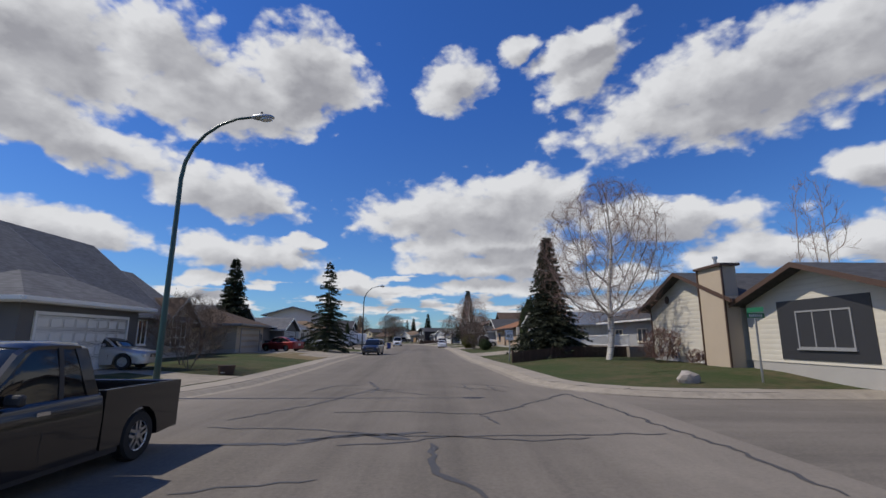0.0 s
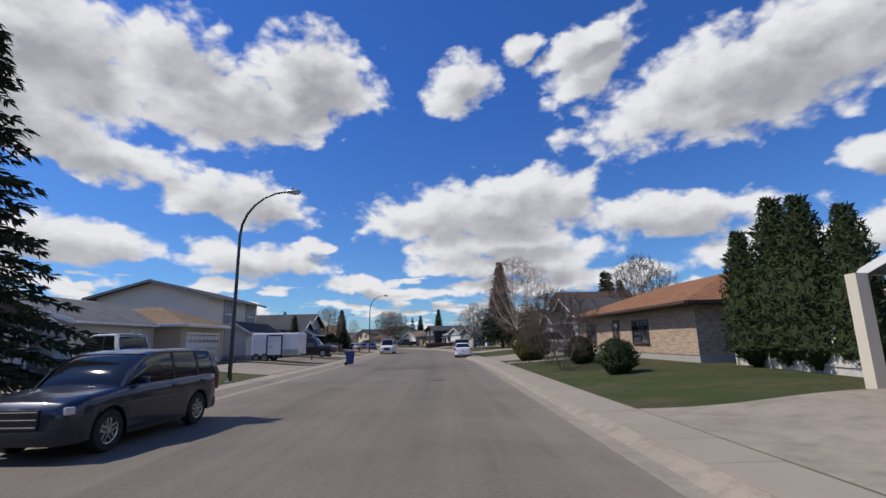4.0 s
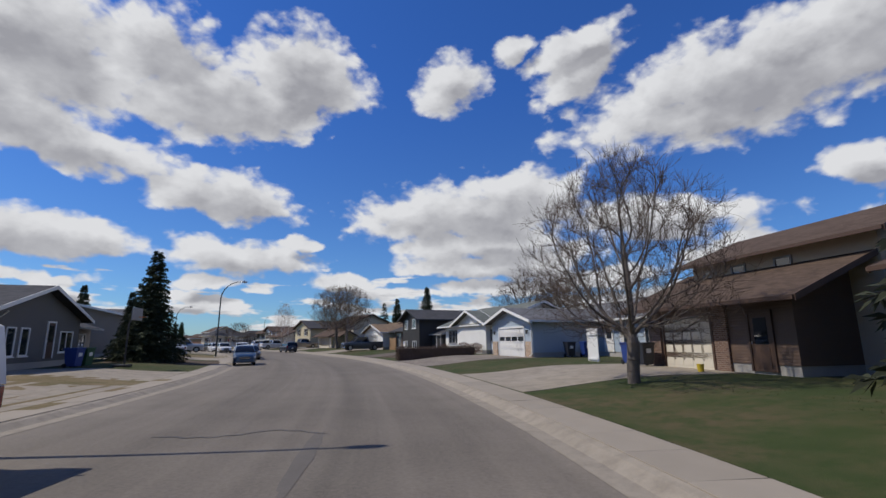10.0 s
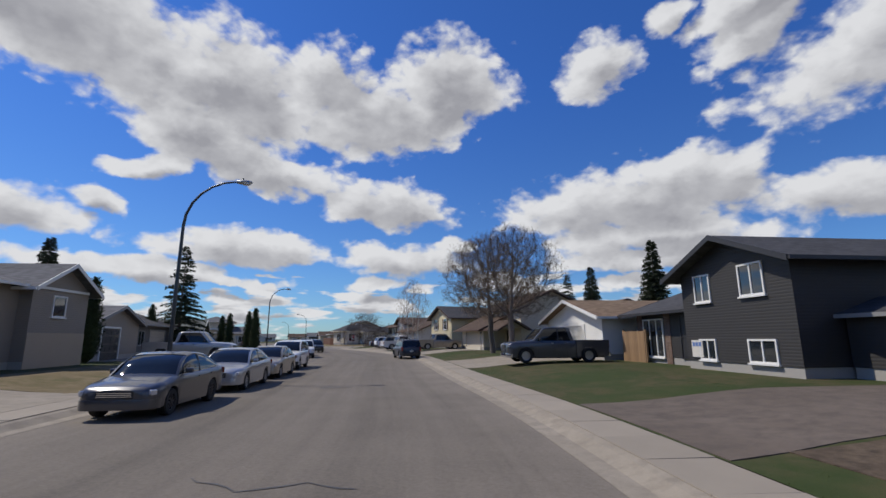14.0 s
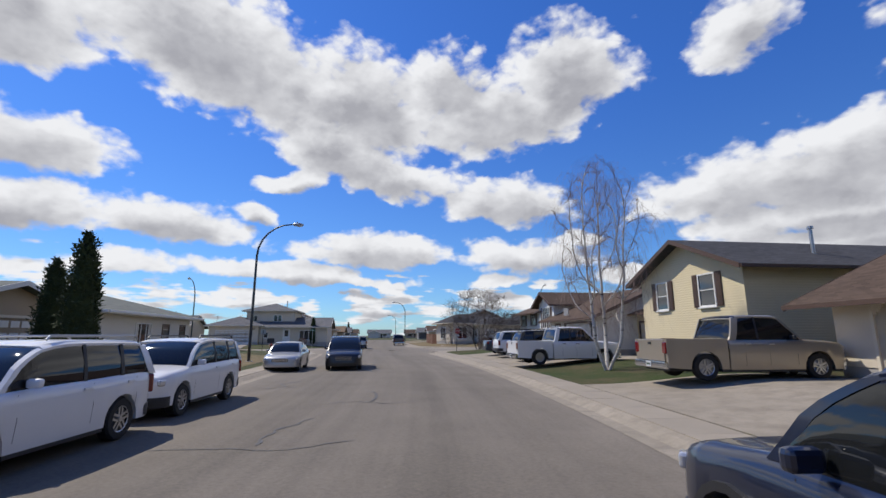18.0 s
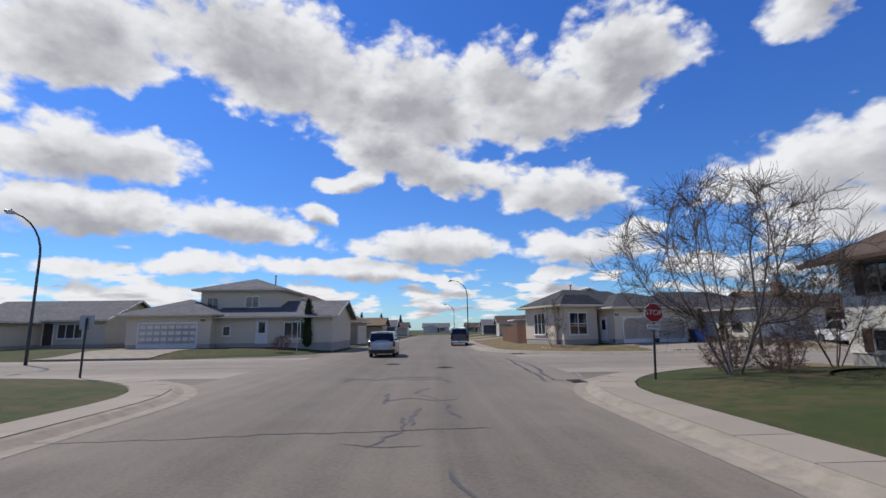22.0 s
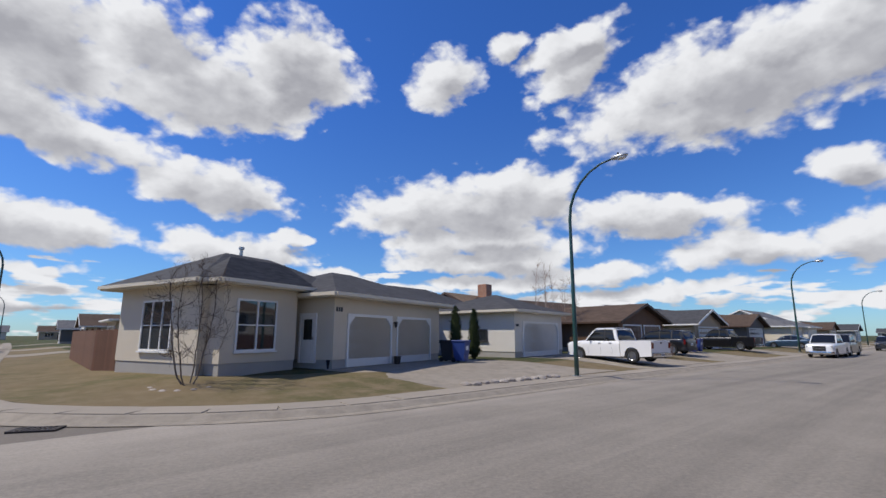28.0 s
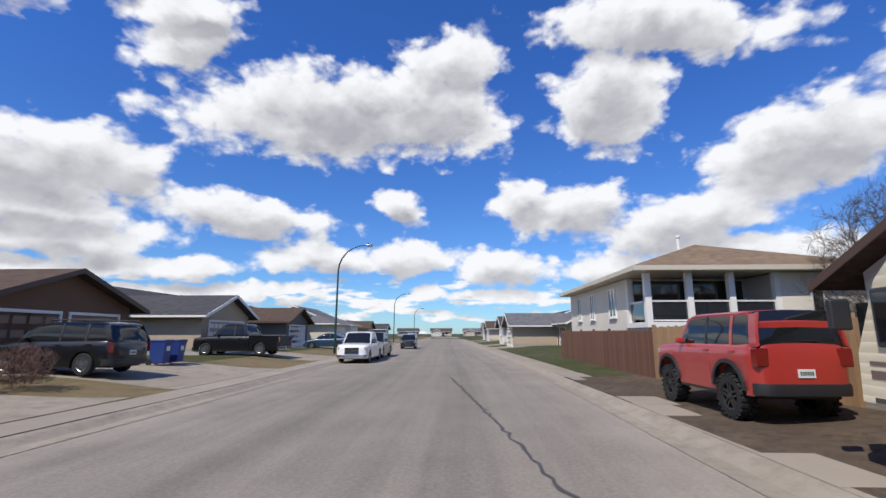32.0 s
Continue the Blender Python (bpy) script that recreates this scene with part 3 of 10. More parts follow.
def ribbon(name, pts, lats, zs, mat, label, parent=None, kind="structure"):
    """A surface along points with their right-hand normals: offsets and heights across."""
    bm = bmesh.new()
    lane = bm.verts.layers.float_vector.new("lane")
    rows = []
    n = len(pts)
    run = 0.0
    for k, p in enumerate(pts):
        run += (Vector(p) - Vector(pts[k - 1])).length if k else 0.0
        d = (Vector(pts[min(k + 1, n - 1)]) - Vector(pts[max(k - 1, 0)])).normalized()
        r = Vector((d.y, -d.x))
        rows.append([bm.verts.new((p[0] + r.x * lat, p[1] + r.y * lat, z)) for lat, z in zip(lats, zs)])
        for v, lat in zip(rows[-1], lats):
            v[lane] = (lat, run, 0)
    for a, b in zip(rows, rows[1:]):
        for j in range(len(lats) - 1):
            f = bm.faces.new((a[j], a[j + 1], b[j + 1], b[j]))
            f.normal_update()
            if f.normal.z < 0:
                f.normal_flip()
    ob = part(name, bm, mat, parent)
    return tagged(ob, label, kind=kind) if parent is None else ob


ribbon("road", STREET, (-7, 0, 7), (0, 0.0, 0), ASPHALT, "worn grey asphalt street with sealed cracks")
ribbon("road", CROSS, (-7, 0, 7), (-0.004,) * 3, PALEASPHALT, "worn grey asphalt cross street")
ribbon("road", CROSS_BACK, (-7, 0, 7), (-0.006,) * 3, PALEASPHALT, "worn grey asphalt cross street")
ribbon("road", FIRST, (-7, 0, 7), (-0.008,) * 3, ASPHALT, "worn grey asphalt side street")
for cx, cy in ((-72.5, 235), (-1.6, 9.6)):
    bm = bmesh.new()
    bmesh.ops.create_circle(bm, cap_ends=True, segments=48, radius=17, matrix=Matrix.Translation((cx, cy, -0.012)))
    tagged(part("road", bm, ASPHALT), "worn grey asphalt of a junction", kind="structure")


def trace(x, y, turn, length, step=0.75):
    """Follow the kerb line from near (x, y); turn +1 keeps the road on the left."""
    pts = []
    heading = None
    for _ in range(int(length / step)):
        for _ in range(3):
            e = 0.05
            d = float(from_kerb(x, y))
            g = Vector((float(from_kerb(x + e, y)) - d, float(from_kerb(x, y + e)) - d)) / e
            g /= max(g.length, 0.3)
            x, y = x - g.x * d, y - g.y * d
        pts.append(Vector((x, y)))
        t = Vector((-g.y, g.x)) * turn
        x, y = x + t.x * step, y + t.y * step
    return pts


def lengths(pts):
    out = [0.0]
    for a, b in zip(pts, pts[1:]):
        out.append(out[-1] + (b - a).length)
    return out


KERBS = {
    "south_east": trace(60, 15.0, 1, 420),
    "west": trace(-7.2, -60, -1, 400),
    "north": trace(-120, 298, -1, 330),
    "far_west": trace(-118, 296, 1, 140),
    "start": trace(4.0, -60, 1, 110),
}

# kerb with gutter and the sidewalk slab behind it
WALKS = {}
for key, pts in KERBS.items():
    mid = pts[len(pts) // 2]
    ahead = (pts[len(pts) // 2 + 1] - mid).normalized()
    side = 1 if float(from_kerb(mid.x + ahead.y, mid.y - ahead.x)) > 0 else -1
    ribbon("curb", pts, [o * side for o in (-0.38, -0.02, 0.05, 0.22, 0.34)], (0.006, 0.004, 0.03, 0.10, 0.125), CONCRETE, "pale rolled concrete kerb and gutter")
    WALKS[key] = ribbon("pavement", pts, [o * side for o in (0.34, 1.42, 1.50)], (0.121, 0.121, 0.02), CONCRETE, "pale concrete sidewalk with worn joints")
    offs = (1.46, 1.9, 2.6, 3.4, 4.4, 5.4, 6.4)
    ribbon("ground", pts, [o * side for o in offs], [float(lot_height(np.array(o))) - (0.03 if o > 6 else -0.005) for o in offs], DRYLAWN if key == "north" else LAWN, "short spring grass along the sidewalk")

# ---- driveways and beds, laid over the rising lots ----
PADS = []


def pad(x, y, heading, x0, x1, y0, y1, mat, name, label, lift=0.02, nx=6, ny=10, flare=0.0):
    """A slab in a lot's own frame: x along the street, y away from it; it follows the ground."""
    m = pose(x, y, 0, 0, 0, heading)
    bm = bmesh.new()
    rows = []
    starts = []
    for i in range(nx + 1):
        v = y0
        if name == "driveway":
            u = x0 + (x1 - x0) * i / nx
            for _ in range(60):
                p = m @ Vector((u, v, 0))
                near = float(from_kerb(p.x, p.y)) - 1.48
                if abs(near) < 0.06:
                    break
                v -= min(max(near, -0.5), 0.5) * 0.9
            v = min(max(v, y0 - 5), y1 - 1)
        starts.append(v)
    PADS.append((m.inverted(), x0, x1, min(starts), y1))
    for j in range(ny + 1):
        row = []
        for i in range(nx + 1):
            v = starts[i] + (y1 - starts[i]) * j / ny
            fl = flare * max(0, 1 - (v - starts[i]) / 2.0)
            u = x0 - fl + (x1 - x0 + 2 * fl) * i / nx
            p = m @ Vector((u, v, 0))
            row.append(bm.verts.new((p.x, p.y, max(gz(p.x, p.y), 0.09) + lift)))
        rows.append(row)
    for a, b in zip(rows, rows[1:]):
        for i in range(nx):
            bm.faces.new((a[i], a[i + 1], b[i + 1], b[i]))
    edge = [e for e in bm.edges if e.is_boundary]
    ext = bmesh.ops.extrude_edge_only(bm, edges=edge)
    for v in ext["geom"]:
        if isinstance(v, bmesh.types.BMVert):
            v.co.z -= 0.15
    bmesh.ops.recalc_face_normals(bm, faces=bm.faces)
    up = sum(f.normal.z for f in bm.faces)
    if up < 0:
        bmesh.ops.reverse_faces(bm, faces=bm.faces)
    return tagged(part(name, bm, mat), label, kind="structure")


def drive(x, y, heading, x0, x1, depth, mat=None, flare=0.4, label="pale concrete driveway"):
    """From the house front (y = 0) down to the sidewalk."""
    return pad(x, y, heading, x0, x1, -depth, 0.2, mat or DRIVE, "driveway", label, flare=flare)

# ---- street lamps ----
def street_lamp(x, y, aim, height=9.1, green=False):
    """A tapered pole that bends over the road at the top; aim: degrees of the arm's direction."""
    t = thing("street_lamp", pose(x, y, gz(x, y), 0, 0, aim), "tall %s curved steel street lamp with a cobra head" % ("green" if green else "dark"), "street lamp", "street lamps")
    mat = GREENPOLE if green else BLACKPOLE
    bm = bmesh.new()
    pts, rad = [(0, 0, 0)], [0.1]
    for k in range(1, 13):
        a = k / 12
        if a < 0.5:
            pts.append((0.10 * a, 0, a / 0.5 * (height - 2.3)))
        else:
            b = (a - 0.5) / 0.5 * math.pi / 2
            pts.append((0.05 + 2.2 * (1 - math.cos(b)), 0, height - 2.3 + 2.2 * math.sin(b)))
        rad.append(0.1 - 0.06 * a)
    tube(bm, pts, rad, 10)
    part("pole", bm, mat, t, smooth=True)
    bm = bmesh.new()
    tube(bm, [(0, 0, 0), (0, 0, 0.05)], 0.2, 12)
    part("base_plate", bm, METAL, t)
    bm = bmesh.new()
    bmesh.ops.create_uvsphere(bm, u_segments=14, v_segments=8, radius=1, matrix=Matrix.Translation((2.55, 0, height - 0.1)) @ Matrix.Diagonal((0.40, 0.16, 0.11, 1)))
    head = part("lamp_head", bm, METAL, t, smooth=True)
    bm = bmesh.new()
    bmesh.ops.create_uvsphere(bm, u_segments=12, v_segments=6, radius=1, matrix=Matrix.Translation((2.65, 0, height - 0.17)) @ Matrix.Diagonal((0.24, 0.13, 0.09, 1)))
    part("lens", bm, LAMPLENS, head, smooth=True)
    bm = bmesh.new()
    tube(bm, [(2.5, 0, height), (2.5, 0, height + 0.09)], 0.04, 8)
    part("photocell", bm, PLASTIC, head)
    return t

# head positions over the road; the pole stands 2.9 m further out
for hx, hy, line, side, green in ((-5.9, 14.5, MAIN, -1, True), (-8.5, 65.7, MAIN, -1, False), (-11.9, 119.2, MAIN, -1, False), (-27.9, 168.2, MAIN, -1, False),
                                  (-56.5, 209.5, MAIN, -1, False), (-89.7, 219.4, SIDE2, 1, False), (-98.8, 269.6, MAIN, 1, True), (-56.9, 254.4, SIDE, -1, True),
                                  (-26.1, 281.1, SIDE, -1, True), (10.7, 312.6, SIDE, -1, True), (50, 345, SIDE, -1, True), (-140, 316, MAIN, 1, True)):
    s, lat = line.near(hx, hy)
    p, d = line.at(s)
    r = Vector((d.y, -d.x))
    out = r * side
    foot = Vector((hx, hy)) + out * 2.75
    street_lamp(foot.x, foot.y, math.degrees(math.atan2(-out.y, -out.x)), 9.1, green)

# ---- houses ----
SHGREY, SHDARK, SHBROWN = shingles("grey_shingles", (0.125, 0.125, 0.13)), shingles("charcoal_shingles", (0.062, 0.062, 0.066)), shingles("brown_shingles", (0.085, 0.059, 0.044))
SHTAN, SHRED, SHGREEN = shingles("tan_shingles", (0.19, 0.135, 0.09)), shingles("orange_brown_shingles", (0.22, 0.105, 0.055)), shingles("grey_green_shingles", (0.13, 0.14, 0.125))
SHBLUE = shingles("blue_grey_shingles", (0.135, 0.155, 0.185))
SIDEWHITE, SIDECREAM, SIDEYELLOW = striped("white_lap_siding", (0.70, 0.69, 0.65)), striped("cream_lap_siding", (0.56, 0.50, 0.40)), striped("yellow_lap_siding", (0.62, 0.53, 0.34))
SIDEGREY, SIDEBLUE, SIDECHAR = striped("grey_lap_siding", (0.27, 0.275, 0.28)), striped("blue_grey_lap_siding", (0.33, 0.39, 0.45)), striped("charcoal_lap_siding", (0.030, 0.028, 0.027))
SIDETAUPE, SIDEBROWN = striped("taupe_lap_siding", (0.24, 0.205, 0.17)), striped("brown_lap_siding", (0.11, 0.07, 0.05))
SIDEBEIGE = striped("wide_beige_siding", (0.52, 0.48, 0.40), pitch=0.22, lap=0.8)
STUCCO = material("beige_stucco", (0.60, 0.53, 0.42), 0.95, vary=0.07, scale=0.8, grain=70.0, fine=0.08, bump=0.35)
STUCCOGREY = material("grey_stucco", (0.13, 0.125, 0.12), 0.95, vary=0.07, scale=0.8, grain=70.0, fine=0.08, bump=0.35)
STUCCOWHITE = material("pale_stucco", (0.66, 0.62, 0.55), 0.95, vary=0.07, scale=0.8, grain=70.0, fine=0.08, bump=0.35)
STUCCOTAN = material("tan_stucco", (0.42, 0.34, 0.25), 0.95, vary=0.07, scale=0.8, grain=70.0, fine=0.08, bump=0.35)
STUCCOBROWN = material("brown_stucco", (0.16, 0.095, 0.06), 0.95, vary=0.1, scale=0.8, grain=70.0, fine=0.08, bump=0.35)
BRICKBUFF, BRICKRED, BRICKBROWN = brickwork("buff_brick", (0.50, 0.36, 0.24)), brickwork("orange_brick", (0.40, 0.17, 0.085)), brickwork("brown_brick", (0.17, 0.10, 0.07), (0.25, 0.21, 0.18))
FOUNDATION = material("foundation_parging", (0.36, 0.34, 0.31), 0.95, vary=0.12, scale=1.0)
GDWHITE = material("white_garage_door", (0.70, 0.69, 0.66), 0.5, vary=0.05, fine=0.03, bump=0.05)
GDCREAM = material("cream_garage_door", (0.60, 0.55, 0.45), 0.5, vary=0.05, fine=0.03, bump=0.05)
GDBLUE = material("blue_garage_door", (0.12, 0.21, 0.46), 0.5, vary=0.05, fine=0.03, bump=0.05)
GDBROWN = material("brown_garage_door", (0.20, 0.125, 0.085), 0.5, vary=0.07, fine=0.03, bump=0.05)
GDTAUPE = material("taupe_garage_door", (0.40, 0.36, 0.31), 0.5, vary=0.05, fine=0.03, bump=0.05)
CURTAIN = material("pale_curtain", (0.55, 0.53, 0.48), 0.9, vary=0.15, scale=8.0)


def gable_roof(bm, x0, x1, y0, y1, z, rise, over, along, thick=0.14):
    """Two sloping slabs over a rectangle; along: the axis of the ridge."""
    if along == "x":
        mid, half = (y0 + y1) / 2, (y1 - y0) / 2
        lo, hi = x0 - over, x1 + over
    else:
        mid, half = (x0 + x1) / 2, (x1 - x0) / 2
        lo, hi = y0 - over, y1 + over
    drop = rise / half * over
    for sg in (-1, 1):
        poly = [(mid + sg * (half + over), z - drop), (mid, z + rise), (mid, z + rise + thick), (mid + sg * (half + over), z - drop + thick)]
        prism(bm, poly, lo, hi, "x" if along == "x" else "y")


def hip_roof(bm, x0, x1, y0, y1, z, rise, over, thick=0.2):
    a, b, c, d = x0 - over, x1 + over, y0 - over, y1 + over
    w, l = min(b - a, d - c) / 2, 0
    ridge = [((a + w, (c + d) / 2), (b - w, (c + d) / 2))] if b - a >= d - c else [(((a + b) / 2, c + w), ((a + b) / 2, d - w))]
    (p, q) = ridge[0]
    base = [bm.verts.new((*v, z)) for v in ((a, c), (b, c), (b, d), (a, d))]
    low = [bm.verts.new((*v, z - thick)) for v in ((a + 0.02, c + 0.02), (b - 0.02, c + 0.02), (b - 0.02, d - 0.02), (a + 0.02, d - 0.02))]
    r0, r1 = bm.verts.new((*p, z + rise)), bm.verts.new((*q, z + rise + 0.001))
    fs = []
    if b - a >= d - c:
        fs += [(base[0], base[1], r1, r0), (base[1], base[2], r1), (base[2], base[3], r0, r1), (base[3], base[0], r0)]
    else:
        fs += [(base[0], base[1], r0), (base[1], base[2], r1, r0), (base[2], base[3], r1), (base[3], base[0], r0, r1)]
    made = [bm.faces.new(f) for f in fs]
    for f in made:
        f.material_index = 0
    n = len(made)
    for k in range(4):
        made.append(bm.faces.new((base[k], base[(k + 1) % 4], low[(k + 1) % 4], low[k])))
    made.append(bm.faces.new(low))
    for f in made[n:]:
        f.material_index = 1
    bmesh.ops.recalc_face_normals(bm, faces=made)


def face_frame(b, face):
    """u runs along the face, v points outward, from a block's corner."""
    x0, x1, y0, y1 = b["box"]
    if face == "f":
        return Matrix(((1, 0, 0, x0), (0, -1, 0, y0), (0, 0, 1, 0), (0, 0, 0, 1)))
    if face == "b":
        return Matrix(((1, 0, 0, x0), (0, 1, 0, y1), (0, 0, 1, 0), (0, 0, 0, 1)))
    if face == "l":
        return Matrix(((0, -1, 0, x0), (1, 0, 0, y0), (0, 0, 1, 0), (0, 0, 0, 1)))
    return Matrix(((0, 1, 0, x1), (1, 0, 0, y0), (0, 0, 1, 0), (0, 0, 0, 1)))


def fbox(bm, m, u0, u1, v0, v1, z0, z1):
    add_box(bm, u0, u1, v0, v1, z0, z1, m)


def house_window(h, m, u, z, w, ht, trim, panes=2, shutters=None, curtain=False, bars=0):
    f = 0.07
    bm = bmesh.new()
    loops = []
    for e, dep in ((0, -0.02), (0, 0.06), (f, 0.06), (f, -0.02)):
        loops.append([bm.verts.new(m @ Vector((a, dep, c))) for a, c in ((u + e, z + e), (u + w - e, z + e), (u + w - e, z + ht - e), (u + e, z + ht - e))])
    for k in range(4):
        la, lb = loops[k], loops[(k + 1) % 4]
        for j in range(4):
            bm.faces.new((la[j], la[(j + 1) % 4], lb[(j + 1) % 4], lb[j]))
    bmesh.ops.recalc_face_normals(bm, faces=bm.faces)
    win = part("window", bm, trim, h)
    for k in range(1, panes):
        bm = bmesh.new()
        c = u + w * k / panes
        fbox(bm, m, c - 0.03, c + 0.03, -0.02, 0.05, z + f, z + ht - f)
        bmesh.ops.recalc_face_normals(bm, faces=bm.faces)
        part("mullion", bm, trim, win)
    for k in range(1, bars + 1):
        bm = bmesh.new()
        c = z + ht * k / (bars + 1)
        fbox(bm, m, u + f, u + w - f, -0.02, 0.045, c - 0.02, c + 0.02)
        bmesh.ops.recalc_face_normals(bm, faces=bm.faces)
        part("glazing_bar", bm, trim, win)
    bm = bmesh.new()
    fbox(bm, m, u - 0.05, u + w + 0.05, -0.01, 0.11, z - 0.06, z - 0.002)
    bmesh.ops.recalc_face_normals(bm, faces=bm.faces)
    part("window_sill", bm, trim, win)
    for k in range(panes):
        bm = bmesh.new()
        a, b = u + w * k / panes, u + w * (k + 1) / panes
        fbox(bm, m, a + 0.05, b - 0.05, -0.01, 0.02, z + f, z + ht - f)
        bmesh.ops.recalc_face_normals(bm, faces=bm.faces)
        part("pane", bm, GLASS, win)
    if curtain:
        for a, b in ((u + 0.08, u + w * 0.2), (u + w * 0.8, u + w - 0.08)):
            bm = bmesh.new()
            fbox(bm, m, a, b, 0.0, 0.024, z + f, z + ht - f)
            bmesh.ops.recalc_face_normals(bm, faces=bm.faces)
            part("curtain", bm, CURTAIN, win)
    if shutters:
        for a in (u - 0.38, u + w + 0.04):
            bm = bmesh.new()
            fbox(bm, m, a, a + 0.34, 0.0, 0.05, z, z + ht)
            for k in range(int(ht / 0.12)):
                fbox(bm, m, a + 0.04, a + 0.30, 0.05, 0.065, z + 0.06 + k * 0.12, z + 0.11 + k * 0.12)
            bmesh.ops.recalc_face_normals(bm, faces=bm.faces)
            part("shutter", bm, shutters, win)


def garage_door(h, m, u, w, z, ht, mat, trim, glazed=False, arch=False):
    bm = bmesh.new()
    for r in ((u - 0.1, u, z, z + ht), (u + w, u + w + 0.1, z, z + ht), (u - 0.1, u + w + 0.1, z + ht, z + ht + 0.12)):
        fbox(bm, m, r[0], r[1], -0.02, 0.06, r[2], r[3])
    if arch:
        for a, sg in ((u, 1), (u + w, -1)):
            for k in range(3):
                fbox(bm, m, *sorted((a, a + sg * (0.32 - 0.11 * k))), -0.02, 0.05, z + ht - 0.1 * (k + 1), z + ht - 0.1 * k)
    bmesh.ops.recalc_face_normals(bm, faces=bm.faces)
    g = part("garage_door", bm, trim, h, "sectional garage door")
    rows, cols = 4, max(2, round(w / 0.62))
    for r in range(rows):
        bm = bmesh.new()
        a, b = z + ht * r / rows, z + ht * (r + 1) / rows - 0.012
        fbox(bm, m, u + 0.005, u + w - 0.005, -0.03, 0.0, a, b)
        lit = glazed and r == rows - 1 - (glazed == 2)
        if not lit and not arch:
            for c in range(cols):
                p, q = u + w * c / cols + 0.07, u + w * (c + 1) / cols - 0.07
                fbox(bm, m, p, q, 0.0, 0.014, a + 0.11, b - 0.11)
        bmesh.ops.recalc_face_normals(bm, faces=bm.faces)
        pan = part("panel", bm, mat, g)
        if lit:
            n = max(2, round(w / 1.15))
            for c in range(n):
                p, q = u + w * c / n + 0.09, u + w * (c + 1) / n - 0.09
                bm = bmesh.new()
                fbox(bm, m, p, q, 0.0, 0.012, a + 0.1, b - 0.1)
                bmesh.ops.recalc_face_normals(bm, faces=bm.faces)
                part("pane", bm, GLASS, g)


def house_door(h, m, u, z, mat, trim, w=0.9, ht=2.05, lite=True):
    bm = bmesh.new()
    for r in ((u - 0.08, u, z, z + ht), (u + w, u + w + 0.08, z, z + ht), (u - 0.08, u + w + 0.08, z + ht, z + ht + 0.1)):
        fbox(bm, m, r[0], r[1], -0.02, 0.07, r[2], r[3])
    bmesh.ops.recalc_face_normals(bm, faces=bm.faces)
    d = part("door", bm, trim, h)
    bm = bmesh.new()
    fbox(bm, m, u, u + w, -0.02, 0.03, z, z + ht)
    for a, b in ((0.12, 0.85), (1.0, ht - 0.15)):
        if not (lite and a > 0.9):
            fbox(bm, m, u + 0.14, u + w - 0.14, 0.03, 0.045, z + a, z + b)
    bmesh.ops.recalc_face_normals(bm, faces=bm.faces)
    part("leaf", bm, mat, d)
    if lite:
        bm = bmesh.new()
        fbox(bm, m, u + 0.17, u + w - 0.17, 0.03, 0.042, z + 0.95, z + ht - 0.16)
        bmesh.ops.recalc_face_normals(bm, faces=bm.faces)
        part("pane", bm, GLASS, d)
    bm = bmesh.new()
    fbox(bm, m, u + 0.06, u + 0.11, 0.03, 0.09, z + 0.95, z + 1.05)
    bmesh.ops.recalc_face_normals(bm, faces=bm.faces)
    part("door_handle", bm, CHROME, d)


